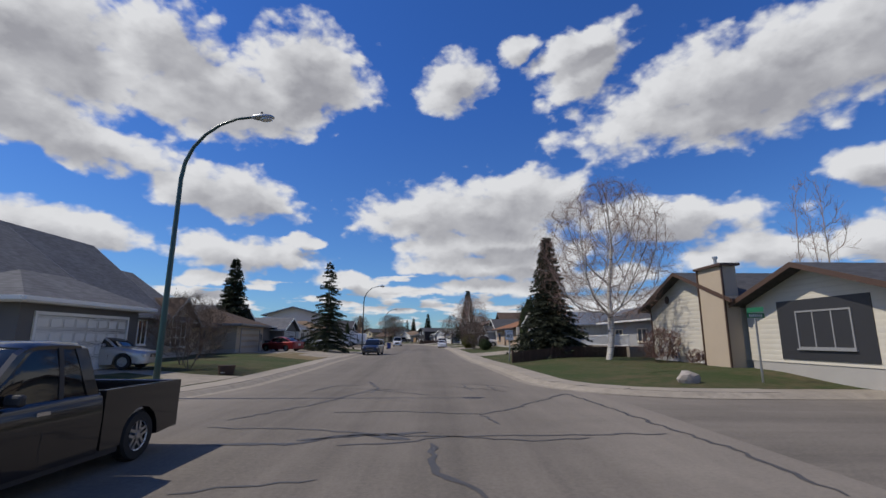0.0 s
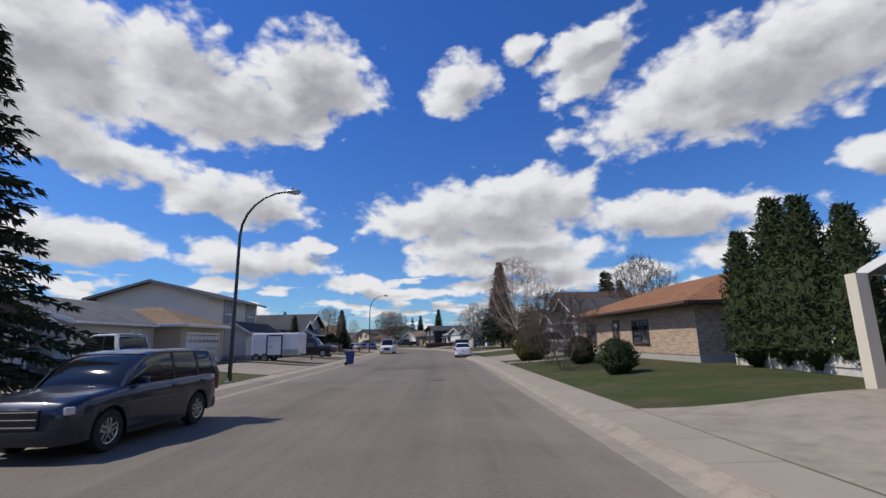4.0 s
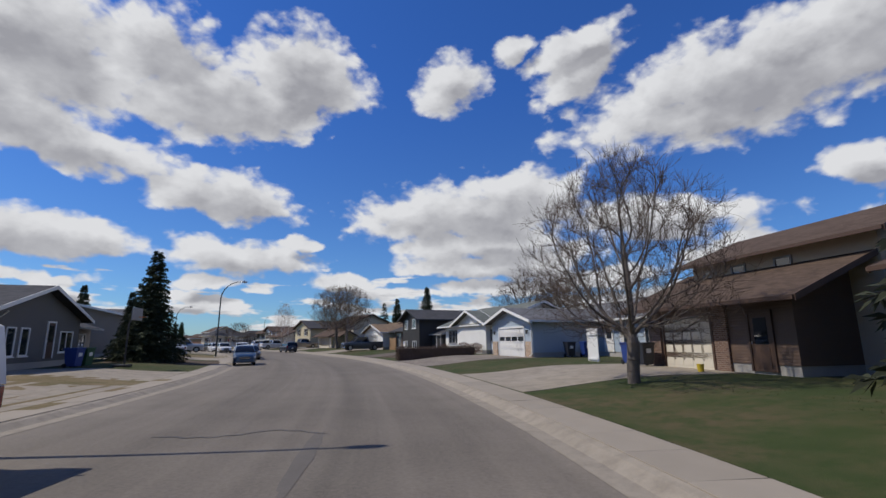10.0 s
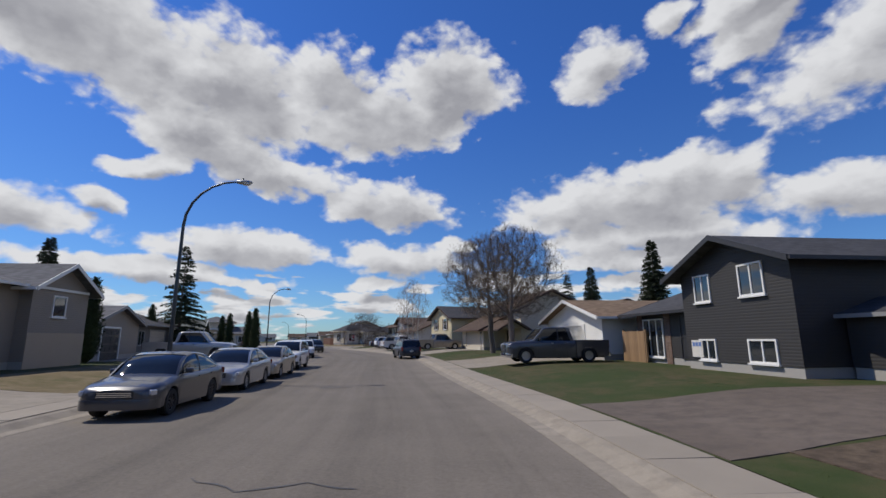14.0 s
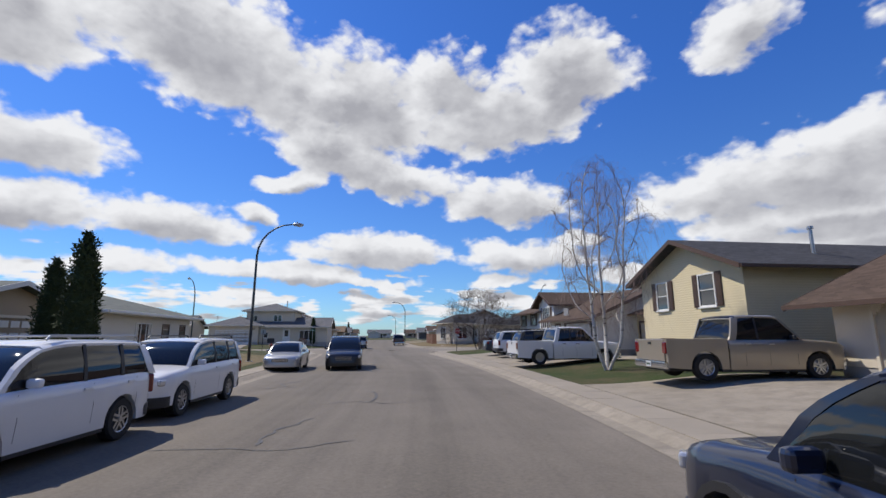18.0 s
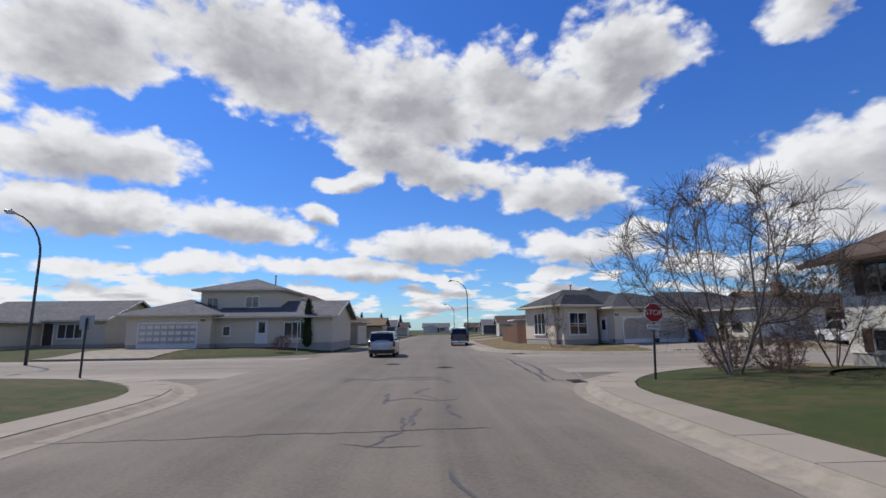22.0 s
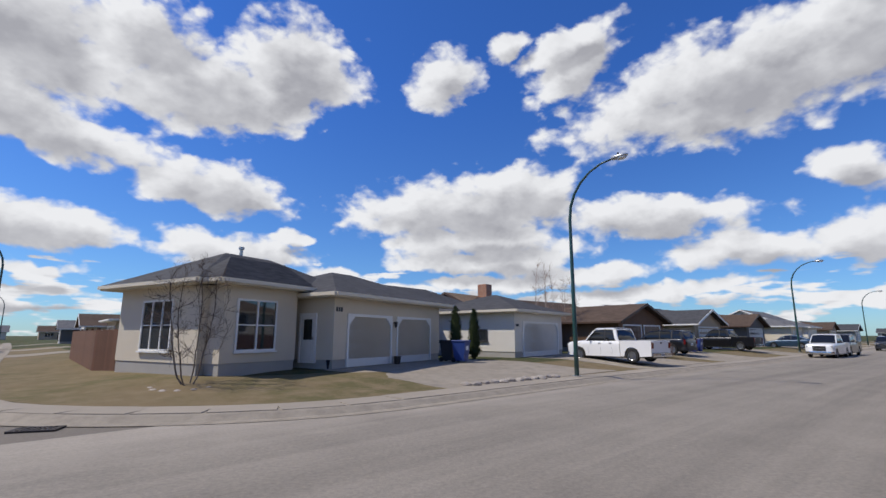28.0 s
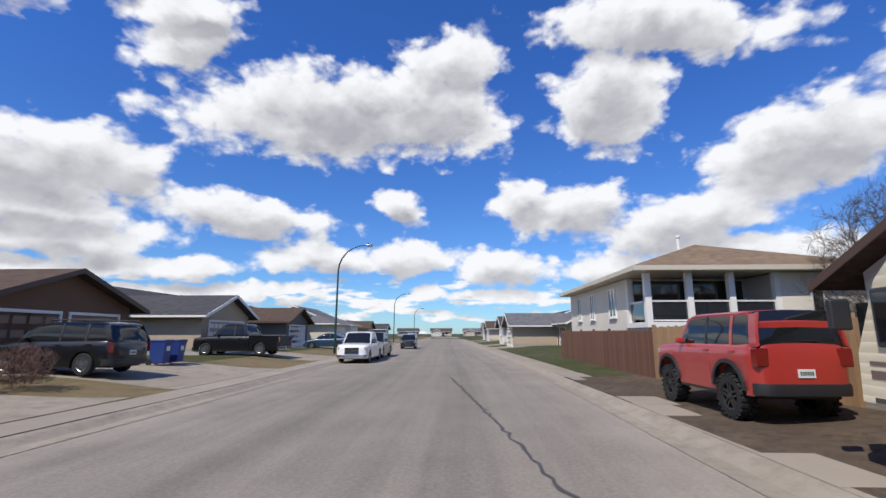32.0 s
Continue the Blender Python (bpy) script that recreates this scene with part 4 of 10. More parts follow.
def house(x, y, heading, label, blocks, base=None, category="house"):
    """heading: degrees by which the house is turned; its front faces local -y. Blocks hold box, z, h, roof and openings."""
    z0 = gz(x, y) if base is None else base
    t = thing("house", pose(x, y, z0, 0, 0, heading), label, category)
    for b in blocks:
        x0, x1, y0, y1 = b["box"]
        za, zb = b.get("z", 0.0), b.get("z", 0.0) + b["h"]
        rise, over, along, wall = b.get("rise", 1.2), b.get("over", 0.5), b.get("roof", "hip"), b["wall"]
        trim = b.get("trim", WHITE)
        bm = bmesh.new()
        foot = 0.35 if za == 0 else 0.0
        if along == "x":
            prism(bm, [(y0, za + foot), (y1, za + foot), (y1, zb), ((y0 + y1) / 2, zb + rise), (y0, zb)], x0, x1, "x")
        elif along == "y":
            prism(bm, [(x0, za + foot), (x1, za + foot), (x1, zb), ((x0 + x1) / 2, zb + rise), (x0, zb)], y0, y1, "y")
        else:
            add_box(bm, x0, x1, y0, y1, za + foot, zb)
        part("wall", bm, wall, t)
        if foot:
            part("foundation", boxes((x0 + 0.03, x1 - 0.03, y0 + 0.03, y1 - 0.03, -0.5, foot)), FOUNDATION, t)
        bm = bmesh.new()
        if along == "hip":
            hip_roof(bm, x0, x1, y0, y1, zb + 0.2, rise, over)
            rf = part("roof", bm, [b["top"], trim], t)
            ez = zb + 0.2
        elif along in "xy":
            gable_roof(bm, x0, x1, y0, y1, zb, rise, over, along)
            rf = part("roof", bm, b["top"], t)
            half = ((y1 - y0) if along == "x" else (x1 - x0)) / 2
            ez = zb - rise / half * over + 0.14
            # rake boards on the gable ends
            for end in (0, 1):
                bm = bmesh.new()
                for sg in (-1, 1):
                    mid = ((y0 + y1) if along == "x" else (x0 + x1)) / 2
                    poly = [(mid + sg * (half + over), ez - 0.2), (mid, zb + rise - 0.06), (mid, zb + rise + 0.155), (mid + sg * (half + over), ez + 0.015)]
                    lo, hi = (x0, x1) if along == "x" else (y0, y1)
                    e = lo - over - 0.035 if end == 0 else hi + over + 0.003
                    prism(bm, poly, e, e + 0.032, "x" if along == "x" else "y")
                part("fascia", bm, trim, rf)
        else:
            add_box(bm, x0 - over, x1 + over, y0 - over, y1 + over, zb, zb + 0.16)
            rf = part("roof", bm, b["top"], t)
            ez = zb + 0.16
        # gutters along the eaves
        lines = []
        if along in ("hip", "x", "flat"):
            lines += [(x0 - over, x1 + over, y0 - over - 0.09, y0 - over), (x0 - over, x1 + over, y1 + over, y1 + over + 0.09)]
        if along in ("hip", "y", "flat"):
            lines += [(x0 - over - 0.09, x0 - over, y0 - over, y1 + over), (x1 + over, x1 + over + 0.09, y0 - over, y1 + over)]
        for r in lines:
            part("gutter", boxes((*r, ez - 0.15, ez - 0.02)), trim, rf)
        for pos in b.get("pipes", ()):
            bm = bmesh.new()
            m = face_frame(b, pos[0])
            tube(bm, [m @ Vector((pos[1], 0.45, zb + 0.02)), m @ Vector((pos[1], 0.06, zb - 0.35)), m @ Vector((pos[1], 0.06, 0.25)), m @ Vector((pos[1], 0.3, 0.1))], 0.04, 6)
            part("downspout", bm, trim, t)
        for o in b.get("open", ()):
            m = face_frame(b, o[1])
            if o[0] == "win":
                house_window(t, m, *o[2:6], o[6] if len(o) > 6 and o[6] else trim, *(o[7:]))
            elif o[0] == "garage":
                garage_door(t, m, *o[2:6], *o[6:])
            elif o[0] == "door":
                house_door(t, m, *o[2:])
            elif o[0] == "panel":
                bm = bmesh.new()
                fbox(bm, m, o[2], o[3], 0.0, o[7] if len(o) > 7 else 0.03, o[4], o[5])
                bmesh.ops.recalc_face_normals(bm, faces=bm.faces)
                part("cladding", bm, o[6], t)
            elif o[0] == "bars":
                bm = bmesh.new()
                for k in range(o[5]):
                    fbox(bm, m, o[2] + k * o[4] * 0.8, o[2] + k * o[4] * 0.8 + o[4] * 0.45, 0.0, 0.03, o[3], o[3] + o[4])
                bmesh.ops.recalc_face_normals(bm, faces=bm.faces)
                part("number_plaque", bm, DARKTRIM, t)
            elif o[0] == "light":
                bm = bmesh.new()
                tube(bm, [m @ Vector((o[2], 0.13, o[3])), m @ Vector((o[2], 0.13, o[3] + 0.28))], [0.05, 0.09], 6)
                fbox(bm, m, o[2] - 0.03, o[2] + 0.03, 0.0, 0.13, o[3] + 0.2, o[3] + 0.26)
                bmesh.ops.recalc_face_normals(bm, faces=bm.faces)
                part("wall_lamp", bm, DARKTRIM, t)
    return t


def roof_flue(h, x, y, z, ht=0.8, mat=None):
    bm = bmesh.new()
    tube(bm, [(x, y, z - 0.6), (x, y, z + ht)], 0.08, 8)
    tube(bm, [(x, y, z + ht), (x, y, z + ht + 0.12)], 0.13, 8)
    part("flue", bm, mat or METAL, h)


def porch_steps(h, x0, x1, y0, n, rise=0.17, run=0.28, mat=None):
    for k in range(n):
        part("step", bevel_box(x0, x1, y0 - run * (k + 1), y0 - run * k + (0 if k else 0.3), -0.2, rise * (n - k), 0.012, 1), mat or CONCRETE, h)


def railing(h, x0, x1, y, z, mat, ht=0.9):
    n = max(2, int((x1 - x0) / 0.12))
    r = part("railing", boxes((x0, x1, y - 0.03, y + 0.03, z + ht - 0.05, z + ht), (x0, x1, y - 0.03, y + 0.03, z + 0.08, z + 0.13)), mat, h)
    bm = bmesh.new()
    for k in range(n + 1):
        u = x0 + (x1 - x0) * k / n
        add_box(bm, u - 0.016, u + 0.016, y - 0.016, y + 0.016, z + 0.13, z + ht - 0.05)
    part("baluster", bm, mat, r)

# ---- vehicles ----
def paint(name, color, metal=0.3, rough=0.32):
    return material(name, color, rough, metal, vary=0.06, scale=1.2, grain=50.0, fine=0.03, bump=0.0, coat=0.8)


PBLACK, PWHITE, PSILVER = paint("black_car_paint", (0.008, 0.008, 0.010)), paint("white_car_paint", (0.72, 0.72, 0.72), 0.0), paint("silver_car_paint", (0.42, 0.42, 0.42), 0.6)
PNAVY, PBLUE, PRED = paint("navy_car_paint", (0.006, 0.011, 0.032)), paint("blue_car_paint", (0.028, 0.058, 0.10)), paint("dark_red_car_paint", (0.22, 0.015, 0.015))
PGREY, PBEIGE, PTAN = paint("grey_car_paint", (0.075, 0.075, 0.08), 0.5), paint("beige_car_paint", (0.36, 0.31, 0.24), 0.5), paint("taupe_car_paint", (0.22, 0.185, 0.165), 0.5)
PJEEP = paint("red_jeep_paint", (0.34, 0.030, 0.022), 0.0)
PDKBLUE = paint("dark_blue_car_paint", (0.010, 0.014, 0.028))


def wheel(car, x, y, r, w, side, dark=False, deep=False):
    bm = bmesh.new()
    prof = [(r * 0.62, -w / 2), (r * 0.93, -w / 2), (r, -w / 2 + 0.035), (r, w / 2 - 0.035), (r * 0.93, w / 2), (r * 0.62, w / 2)]
    n = 22
    rings = [[bm.verts.new((q * math.cos(a), v, q * math.sin(a))) for q, v in prof] for a in [2 * math.pi * k / n for k in range(n)]]
    for k in range(n):
        for j in range(len(prof)):
            a, b = rings[k], rings[(k + 1) % n]
            bm.faces.new((a[j], a[(j + 1) % len(prof)], b[(j + 1) % len(prof)], b[j]))
    if deep:
        for k in range(n):
            a = 2 * math.pi * k / n
            for v in (-0.1, 0.1):
                add_box(bm, -0.03, 0.03, v - 0.06, v + 0.06, r - 0.02, r + 0.022, Matrix.Rotation(a + v, 4, "Y"))
    bmesh.ops.recalc_face_normals(bm, faces=bm.faces)
    tyre = part("wheel", bm, RUBBER, car)
    tyre.location = (x, y, r)
    bm = bmesh.new()
    o = side * w / 2
    tube(bm, [(0, o - side * 0.09, 0), (0, o - side * 0.07, 0)], r * 0.63, 20)
    for k in range(5):
        m = Matrix.Rotation(2 * math.pi * k / 5, 4, "Y")
        for sp in (-0.04, 0.04):
            add_box(bm, sp - 0.02, sp + 0.02, *sorted((o - side * 0.07, o - side * 0.015)), 0.02, r * 0.6, m)
    tube(bm, [(0, o - side * 0.08, 0), (0, o - side * 0.005, 0)], [r * 0.18, r * 0.13], 12)
    n = 20
    for k in range(n):
        a, b = 2 * math.pi * k / n, 2 * math.pi * (k + 1) / n
        q = [bm.verts.new((f * r * math.cos(g), v, f * r * math.sin(g))) for f, g, v in ((0.57, a, o - side * 0.02), (0.57, b, o - side * 0.02), (0.635, b, o - side * 0.005), (0.635, a, o - side * 0.005))]
        bm.faces.new(q)
    bmesh.ops.recalc_face_normals(bm, faces=bm.faces)
    part("rim", bm, DARKRIM if dark else RIM, tyre)


def curve_at(points, u):
    """Height on a smooth line through (u, z) points that never overshoots much."""
    for k in range(len(points) - 1):
        (a, za), (b, zb) = points[k], points[k + 1]
        if u <= b or k == len(points) - 2:
            f = min(max((u - a) / max(b - a, 1e-6), 0), 1)
            (p, zp), (q, zq) = points[max(k - 1, 0)], points[min(k + 2, len(points) - 1)]
            m0, m1 = (zb - zp) / max(b - p, 1e-6) * (b - a), (zq - za) / max(q - a, 1e-6) * (b - a)
            f2, f3 = f * f, f * f * f
            return (2 * f3 - 3 * f2 + 1) * za + (f3 - 2 * f2 + f) * m0 * 0.7 + (3 * f2 - 2 * f3) * zb + (f3 - f2) * m1 * 0.7


def rounded(ob, angle=38):
    for poly in ob.data.polygons:
        poly.use_smooth = True
    ob.data.set_sharp_from_angle(angle=radians(angle))
    return ob


def loft(sections):
    """Skin through closed sections of equal length."""
    bm = bmesh.new()
    rows = [[bm.verts.new(p) for p in s] for s in sections]
    n = len(rows[0])
    for a, b in zip(rows, rows[1:]):
        for j in range(n):
            bm.faces.new((a[j], a[(j + 1) % n], b[(j + 1) % n], b[j]))
    bm.faces.new(rows[0])
    bm.faces.new(rows[-1][::-1])
    bmesh.ops.recalc_face_normals(bm, faces=bm.faces)
    return bm


KINDS = {
    # length, width, wheel radius, wheel positions, lower outline [(x, top z)], cabin base front/rear, roof front/rear, roof z, belt z
    "sedan": dict(L=4.6, W=1.78, r=0.32, ax=(0.88, 3.55), top=[(0, 0.66), (0.12, 0.74), (0.5, 0.82), (1.35, 0.95), (2.4, 0.97), (3.6, 1.0), (4.1, 1.02), (4.52, 1.0), (4.6, 0.88)], cab=(1.2, 4.05), roof=(2.0, 3.15), z=1.45),
    "hatch": dict(L=3.85, W=1.69, r=0.31, ax=(0.75, 3.2), top=[(0, 0.66), (0.1, 0.76), (0.45, 0.88), (1.0, 1.0), (2.4, 1.02), (3.5, 1.05), (3.8, 1.02), (3.85, 0.85)], cab=(0.9, 3.8), roof=(1.65, 3.4), z=1.52),
    "suv": dict(L=4.65, W=1.86, r=0.36, ax=(0.9, 3.65), top=[(0, 0.80), (0.1, 0.92), (0.5, 1.02), (1.35, 1.10), (2.6, 1.12), (4.0, 1.14), (4.58, 1.12), (4.65, 0.9)], cab=(1.2, 4.6), roof=(1.95, 4.3), z=1.70),
    "minivan": dict(L=4.95, W=1.92, r=0.33, ax=(0.92, 3.95), top=[(0, 0.70), (0.1, 0.82), (0.5, 0.95), (1.05, 1.06), (2.6, 1.08), (4.3, 1.10), (4.88, 1.08), (4.95, 0.8)], cab=(0.85, 4.9), roof=(1.95, 4.6), z=1.74),
    "van": dict(L=5.4, W=2.0, r=0.36, ax=(0.85, 4.3), top=[(0, 0.85), (0.06, 1.02), (0.4, 1.14), (0.95, 1.24), (2.6, 1.26), (4.3, 1.26), (5.35, 1.26), (5.4, 0.9)], cab=(0.85, 5.38), roof=(1.45, 5.3), z=2.08),
    "pickup": dict(L=5.75, W=1.98, r=0.39, ax=(0.98, 4.55), top=[(0, 0.92), (0.1, 1.06), (0.5, 1.14), (1.5, 1.20), (2.6, 1.21), (3.75, 1.21), (3.8, 1.21)], cab=(1.42, 3.72), roof=(2.1, 3.45), z=1.90),
    "small_pickup": dict(L=4.9, W=1.78, r=0.35, ax=(0.9, 3.9), top=[(0, 0.82), (0.1, 0.96), (0.5, 1.02), (1.4, 1.06), (2.4, 1.08), (3.0, 1.08), (3.05, 1.08)], cab=(1.3, 2.98), roof=(1.95, 2.75), z=1.70),
    "jeep": dict(L=4.25, W=1.80, r=0.42, ax=(0.8, 3.35), top=[(0, 0.98), (0.05, 1.15), (0.6, 1.22), (1.35, 1.26), (2.6, 1.28), (3.6, 1.28), (4.2, 1.27), (4.25, 1.0)], cab=(1.3, 4.2), roof=(1.75, 4.1), z=1.88),
}


def vehicle(kind, x, y, heading, mat, label, category, name, lift=0.0, dark_rims=False, rack=False, cap=None, doors=4, z=None, cladding=False):
    """heading: degrees of the way the nose points, 0 along +x, counter-clockwise. (x, y) is the middle."""
    k = KINDS[kind]
    L, W, r = k["L"], k["W"], k["r"]
    m = pose(x, y, gz(x, y) if z is None else z, 0, 0, heading + 180) @ Matrix.Translation((-L / 2, 0, 0))
    if z is None and gz(x, y) < 0:
        m = pose(x, y, 0.005, 0, 0, heading + 180) @ Matrix.Translation((-L / 2, 0, 0))
    t = thing(name, m, label, category, "parked vehicles")
    lo = r * 0.72 + lift
    bed = kind.endswith("pickup")
    tops = k["top"]

    def top_at(u):
        return curve_at(tops, u) + lift

    soft = 0.30 if kind in ("van", "jeep") or bed else 0.52

    def half_at(u):
        """Half width in plan, rounded at nose and tail."""
        e = min(u / soft, 1.0) if bed else min(u / soft, (L - u) / (soft * 0.85), 1.0)
        return W / 2 * (0.66 + 0.34 * math.sqrt(max(1 - (1 - max(e, 0)) ** 2, 0)))

    # lower body, with the wheel openings cut into its skin
    last = tops[-1][0]
    us = sorted({round(p[0], 3) for p in tops} | {round(last * j / 16, 3) for j in range(17)} | {round(q, 3) for q in (0.03, 0.08, 0.16, 0.28, last - 0.03, last - 0.09, last - 0.2)}
                | {round(a + d, 3) for a in k["ax"] for d in (-r * 1.22, -r * 1.15, -r * 0.95, -r * 0.65, -r * 0.3, 0, r * 0.3, r * 0.65, r * 0.95, r * 1.15, r * 1.22) if 0 < a + d < last})
    secs = []
    for u in us:
        hw = half_at(u)
        end = min(u / 0.35, (L - u) / 0.3, 1) if not bed else min(u / 0.35, 1)
        tp = top_at(u)
        bot = lo + 0.03 + 0.10 * (1 - min(max(end, 0) * 2, 1))
        arch = 0.0
        for a in k["ax"]:
            if abs(u - a) < r * 1.2:
                arch = max(arch, r + lift + math.sqrt(max((r * 1.2) ** 2 - (u - a) ** 2, 0)) - 0.02)
        side = max(bot, min(arch, tp - 0.12))
        belt = tp - 0.07
        mid = max(side + 0.01, bot + (belt - bot) * 0.55)
        half = [(hw * 0.62, bot), (hw * 0.62, side), (hw * 0.975, side), (hw, mid), (hw * 0.992, max(mid + 0.004, mid + (belt - mid) * 0.6)), (hw * 0.968, belt), (hw * 0.92, tp - 0.025), (hw * 0.82, tp), (hw * 0.45, tp + 0.022)]
        secs.append([(u, -y, z) for y, z in half] + [(u, 0, tp + 0.03)] + [(u, y, z) for y, z in half[::-1]])
    body = rounded(part("body", loft(secs), mat, t))
    # dark underside and wheel wells
    part("underbody", boxes((0.25, L - 0.2, -W * 0.36, W * 0.36, lo - 0.02, lo + 0.22)), PLASTIC, t)
    part("sill", boxes((k["ax"][0] + r * 1.25, k["ax"][1] - r * 1.25, -W / 2 + 0.03, W / 2 - 0.03, lo - 0.03, lo + 0.06)), PLASTIC if cladding or kind != "sedan" else mat, t)
    for a in k["ax"]:
        part("wheel_well", boxes((a - r * 1.15, a + r * 1.15, -W * 0.42, W * 0.42, lo + 0.05, r * 2.0 + lift)), PLASTIC, t)
        if cladding or kind in ("jeep",):
            for sg in (-1, 1):
                bm = bmesh.new()
                n = 10
                for j in range(n):
                    p, q = math.pi * j / n, math.pi * (j + 1) / n
                    o, i = r * 1.34, r * 1.16
                    v = [(a + f * math.cos(g), r + lift + f * math.sin(g)) for f, g in ((i, p), (o, p), (o, q), (i, q))]
                    prism(bm, v, *sorted((sg * (W / 2 - 0.06), sg * (W / 2 + 0.035))), "y")
                part("fender_flare", bm, PLASTIC, t)
    # cabin: glass block, painted roof and pillars
    c0, c1 = k["cab"]
    r0, r1 = k["roof"]
    zr = k["z"] + lift
    wb, wr = W / 2 * 0.92, W / 2 * (0.74 if kind in ("sedan", "hatch") else 0.80)
    zb0, zb1 = top_at(c0) - 0.02, top_at(c1) - 0.02

    solid = kind == "van"
    boxy = kind in ("van", "jeep") or bed
    if boxy:
        line = [(c0, zb0), ((c0 + r0) / 2, (zb0 + zr) / 2), (r0 - 0.04, zr - 0.05), (r0 + 0.12, zr), (r1 - 0.08, zr), (r1 + 0.02, zr - 0.05), (c1, zb1)]
    elif kind == "sedan":
        line = [(c0, zb0), (c0 + (r0 - c0) * 0.55, zb0 + (zr - zb0) * 0.66), (r0, zr - 0.05), (r0 + 0.42, zr), (r1, zr - 0.06), (r1 + (c1 - r1) * 0.5, zb1 + (zr - zb1) * 0.50), (c1, zb1)]
    else:
        line = [(c0, zb0), (c0 + (r0 - c0) * 0.5, zb0 + (zr - zb0) * 0.62), (r0, zr - 0.06), (r0 + 0.5, zr), (r1 - 0.4, zr - 0.01), (r1, zr - 0.05), (r1 + (c1 - r1) * 0.55, zb1 + (zr - zb1) * 0.55), (c1, zb1)]

    def slope(u):
        zt = curve_at(line, u)
        f = min(max((zt - min(zb0, zb1)) / (zr - min(zb0, zb1)), 0), 1)
        return zt, wb + (wr - wb) * f ** 1.15

    stops = sorted({c0, c1, r0, r1} | {c0 + (c1 - c0) * j / 22 for j in range(23)})
    secs = []
    for u in stops:
        zt, wt_ = slope(u)
        zb = top_at(u) - 0.04
        zt = max(zt, zb + 0.01)
        wm = min(wb, wb + (wt_ - wb) * 0.42 + 0.012)
        secs.append([(u, -wb, zb), (u, -wm, (zb + zt) / 2), (u, -wt_, zt - 0.02), (u, -wt_ * 0.93, zt + 0.004), (u, -wt_ * 0.5, zt + 0.022), (u, 0, zt + 0.03),
                     (u, wt_ * 0.5, zt + 0.022), (u, wt_ * 0.93, zt + 0.004), (u, wt_, zt - 0.02), (u, wm, (zb + zt) / 2), (u, wb, zb)])
    rounded(part("glasshouse", loft(secs), CARGLASS, t, "tinted car windows"), 50)
    secs = []
    for u in [r0 - 0.05 + (r1 - r0 + 0.1) * j / 10 for j in range(11)]:
        zt, wt_ = slope(u)
        half = [(wt_ + 0.010, zt - 0.075), (wt_ + 0.014, zt - 0.02), (wt_ * 0.95, zt + 0.020), (wt_ * 0.5, zt + 0.036)]
        secs.append([(u, -y, z) for y, z in half] + [(u, 0, zt + 0.043)] + [(u, y, z) for y, z in half[::-1]])
    rounded(part("roof", loft(secs), cap or mat, t))

    def pillar(u_low, u_high, wd, ob_mat):
        """A post on the side glass; a bent one where it follows the screen's edge."""
        for sg in (-1, 1):
            n = 6
            rows = []
            bm = bmesh.new()
            for j in range(n + 1):
                f = j / n
                u = u_low + (u_high - u_low) * f
                zt, wt_ = slope(u)
                zl = top_at(u) - 0.04
                steep = abs(u_high - u_low) > 0.3
                z_ = max(zt - 0.02, zl) if steep else zl + (zt - 0.03 - zl) * f
                g = min(max((z_ - zl) / max(zt - zl, 0.05), 0), 1)
                y_ = wb + (wt_ - wb) * (1 if steep else g) + (0.0 if steep else 0.014 * math.sin(math.pi * g))
                w2 = wd / 2
                rows.append([bm.verts.new((u + du, sg * (y_ + dy), z_ + dz)) for du, dy, dz in ((-w2, 0.012, -0.012), (w2, 0.012, -0.012), (w2, -0.05, 0.014), (-w2, -0.05, 0.014))])
            for p, q in zip(rows, rows[1:]):
                for j in range(4):
                    bm.faces.new((p[j], p[(j + 1) % 4], q[(j + 1) % 4], q[j]))
            bm.faces.new(rows[0])
            bm.faces.new(rows[-1][::-1])
            bmesh.ops.recalc_face_normals(bm, faces=bm.faces)
            part("pillar", bm, ob_mat, t)

    pillar(c0 + 0.03, r0 + 0.02, 0.10, mat)
    pillar(c1 - 0.04, r1 - 0.02, 0.20 if kind != "sedan" else 0.26, mat)
    span = r1 - r0
    if kind in ("suv", "minivan", "jeep"):
        pillar(r0 + span * 0.33, r0 + span * 0.33, 0.07, PLASTIC)
        pillar(r0 + span * 0.72, r0 + span * 0.72, 0.09, PLASTIC if kind != "jeep" else mat)
    elif solid:
        for sg in (-1, 1):
            bm = bmesh.new()
            prism(bm, [(r0 + 0.35, zb1 - 0.05), (c1 - 0.02, zb1 - 0.05), (c1 - 0.06, zr), (r0 + 0.35, zr)], *sorted((sg * (wb - 0.14), sg * (wb + 0.012))), "y")
            for v in bm.verts:
                if v.co.z > zr - 0.1:
                    v.co.y *= (wr + 0.02) / (wb + 0.012)
            part("side_panel", bm, mat, t)
        part("rear_door", boxes((c1 - 0.1, c1 + 0.01, -wb + 0.03, wb - 0.03, zb1 - 0.05, zr - 0.5), (c1 - 0.1, c1 - 0.03, -wr, wr, zr - 0.12, zr)), mat, t)
    else:
        pillar((r0 + r1) / 2 + 0.05, (r0 + r1) / 2 + 0.05, 0.07, PLASTIC)
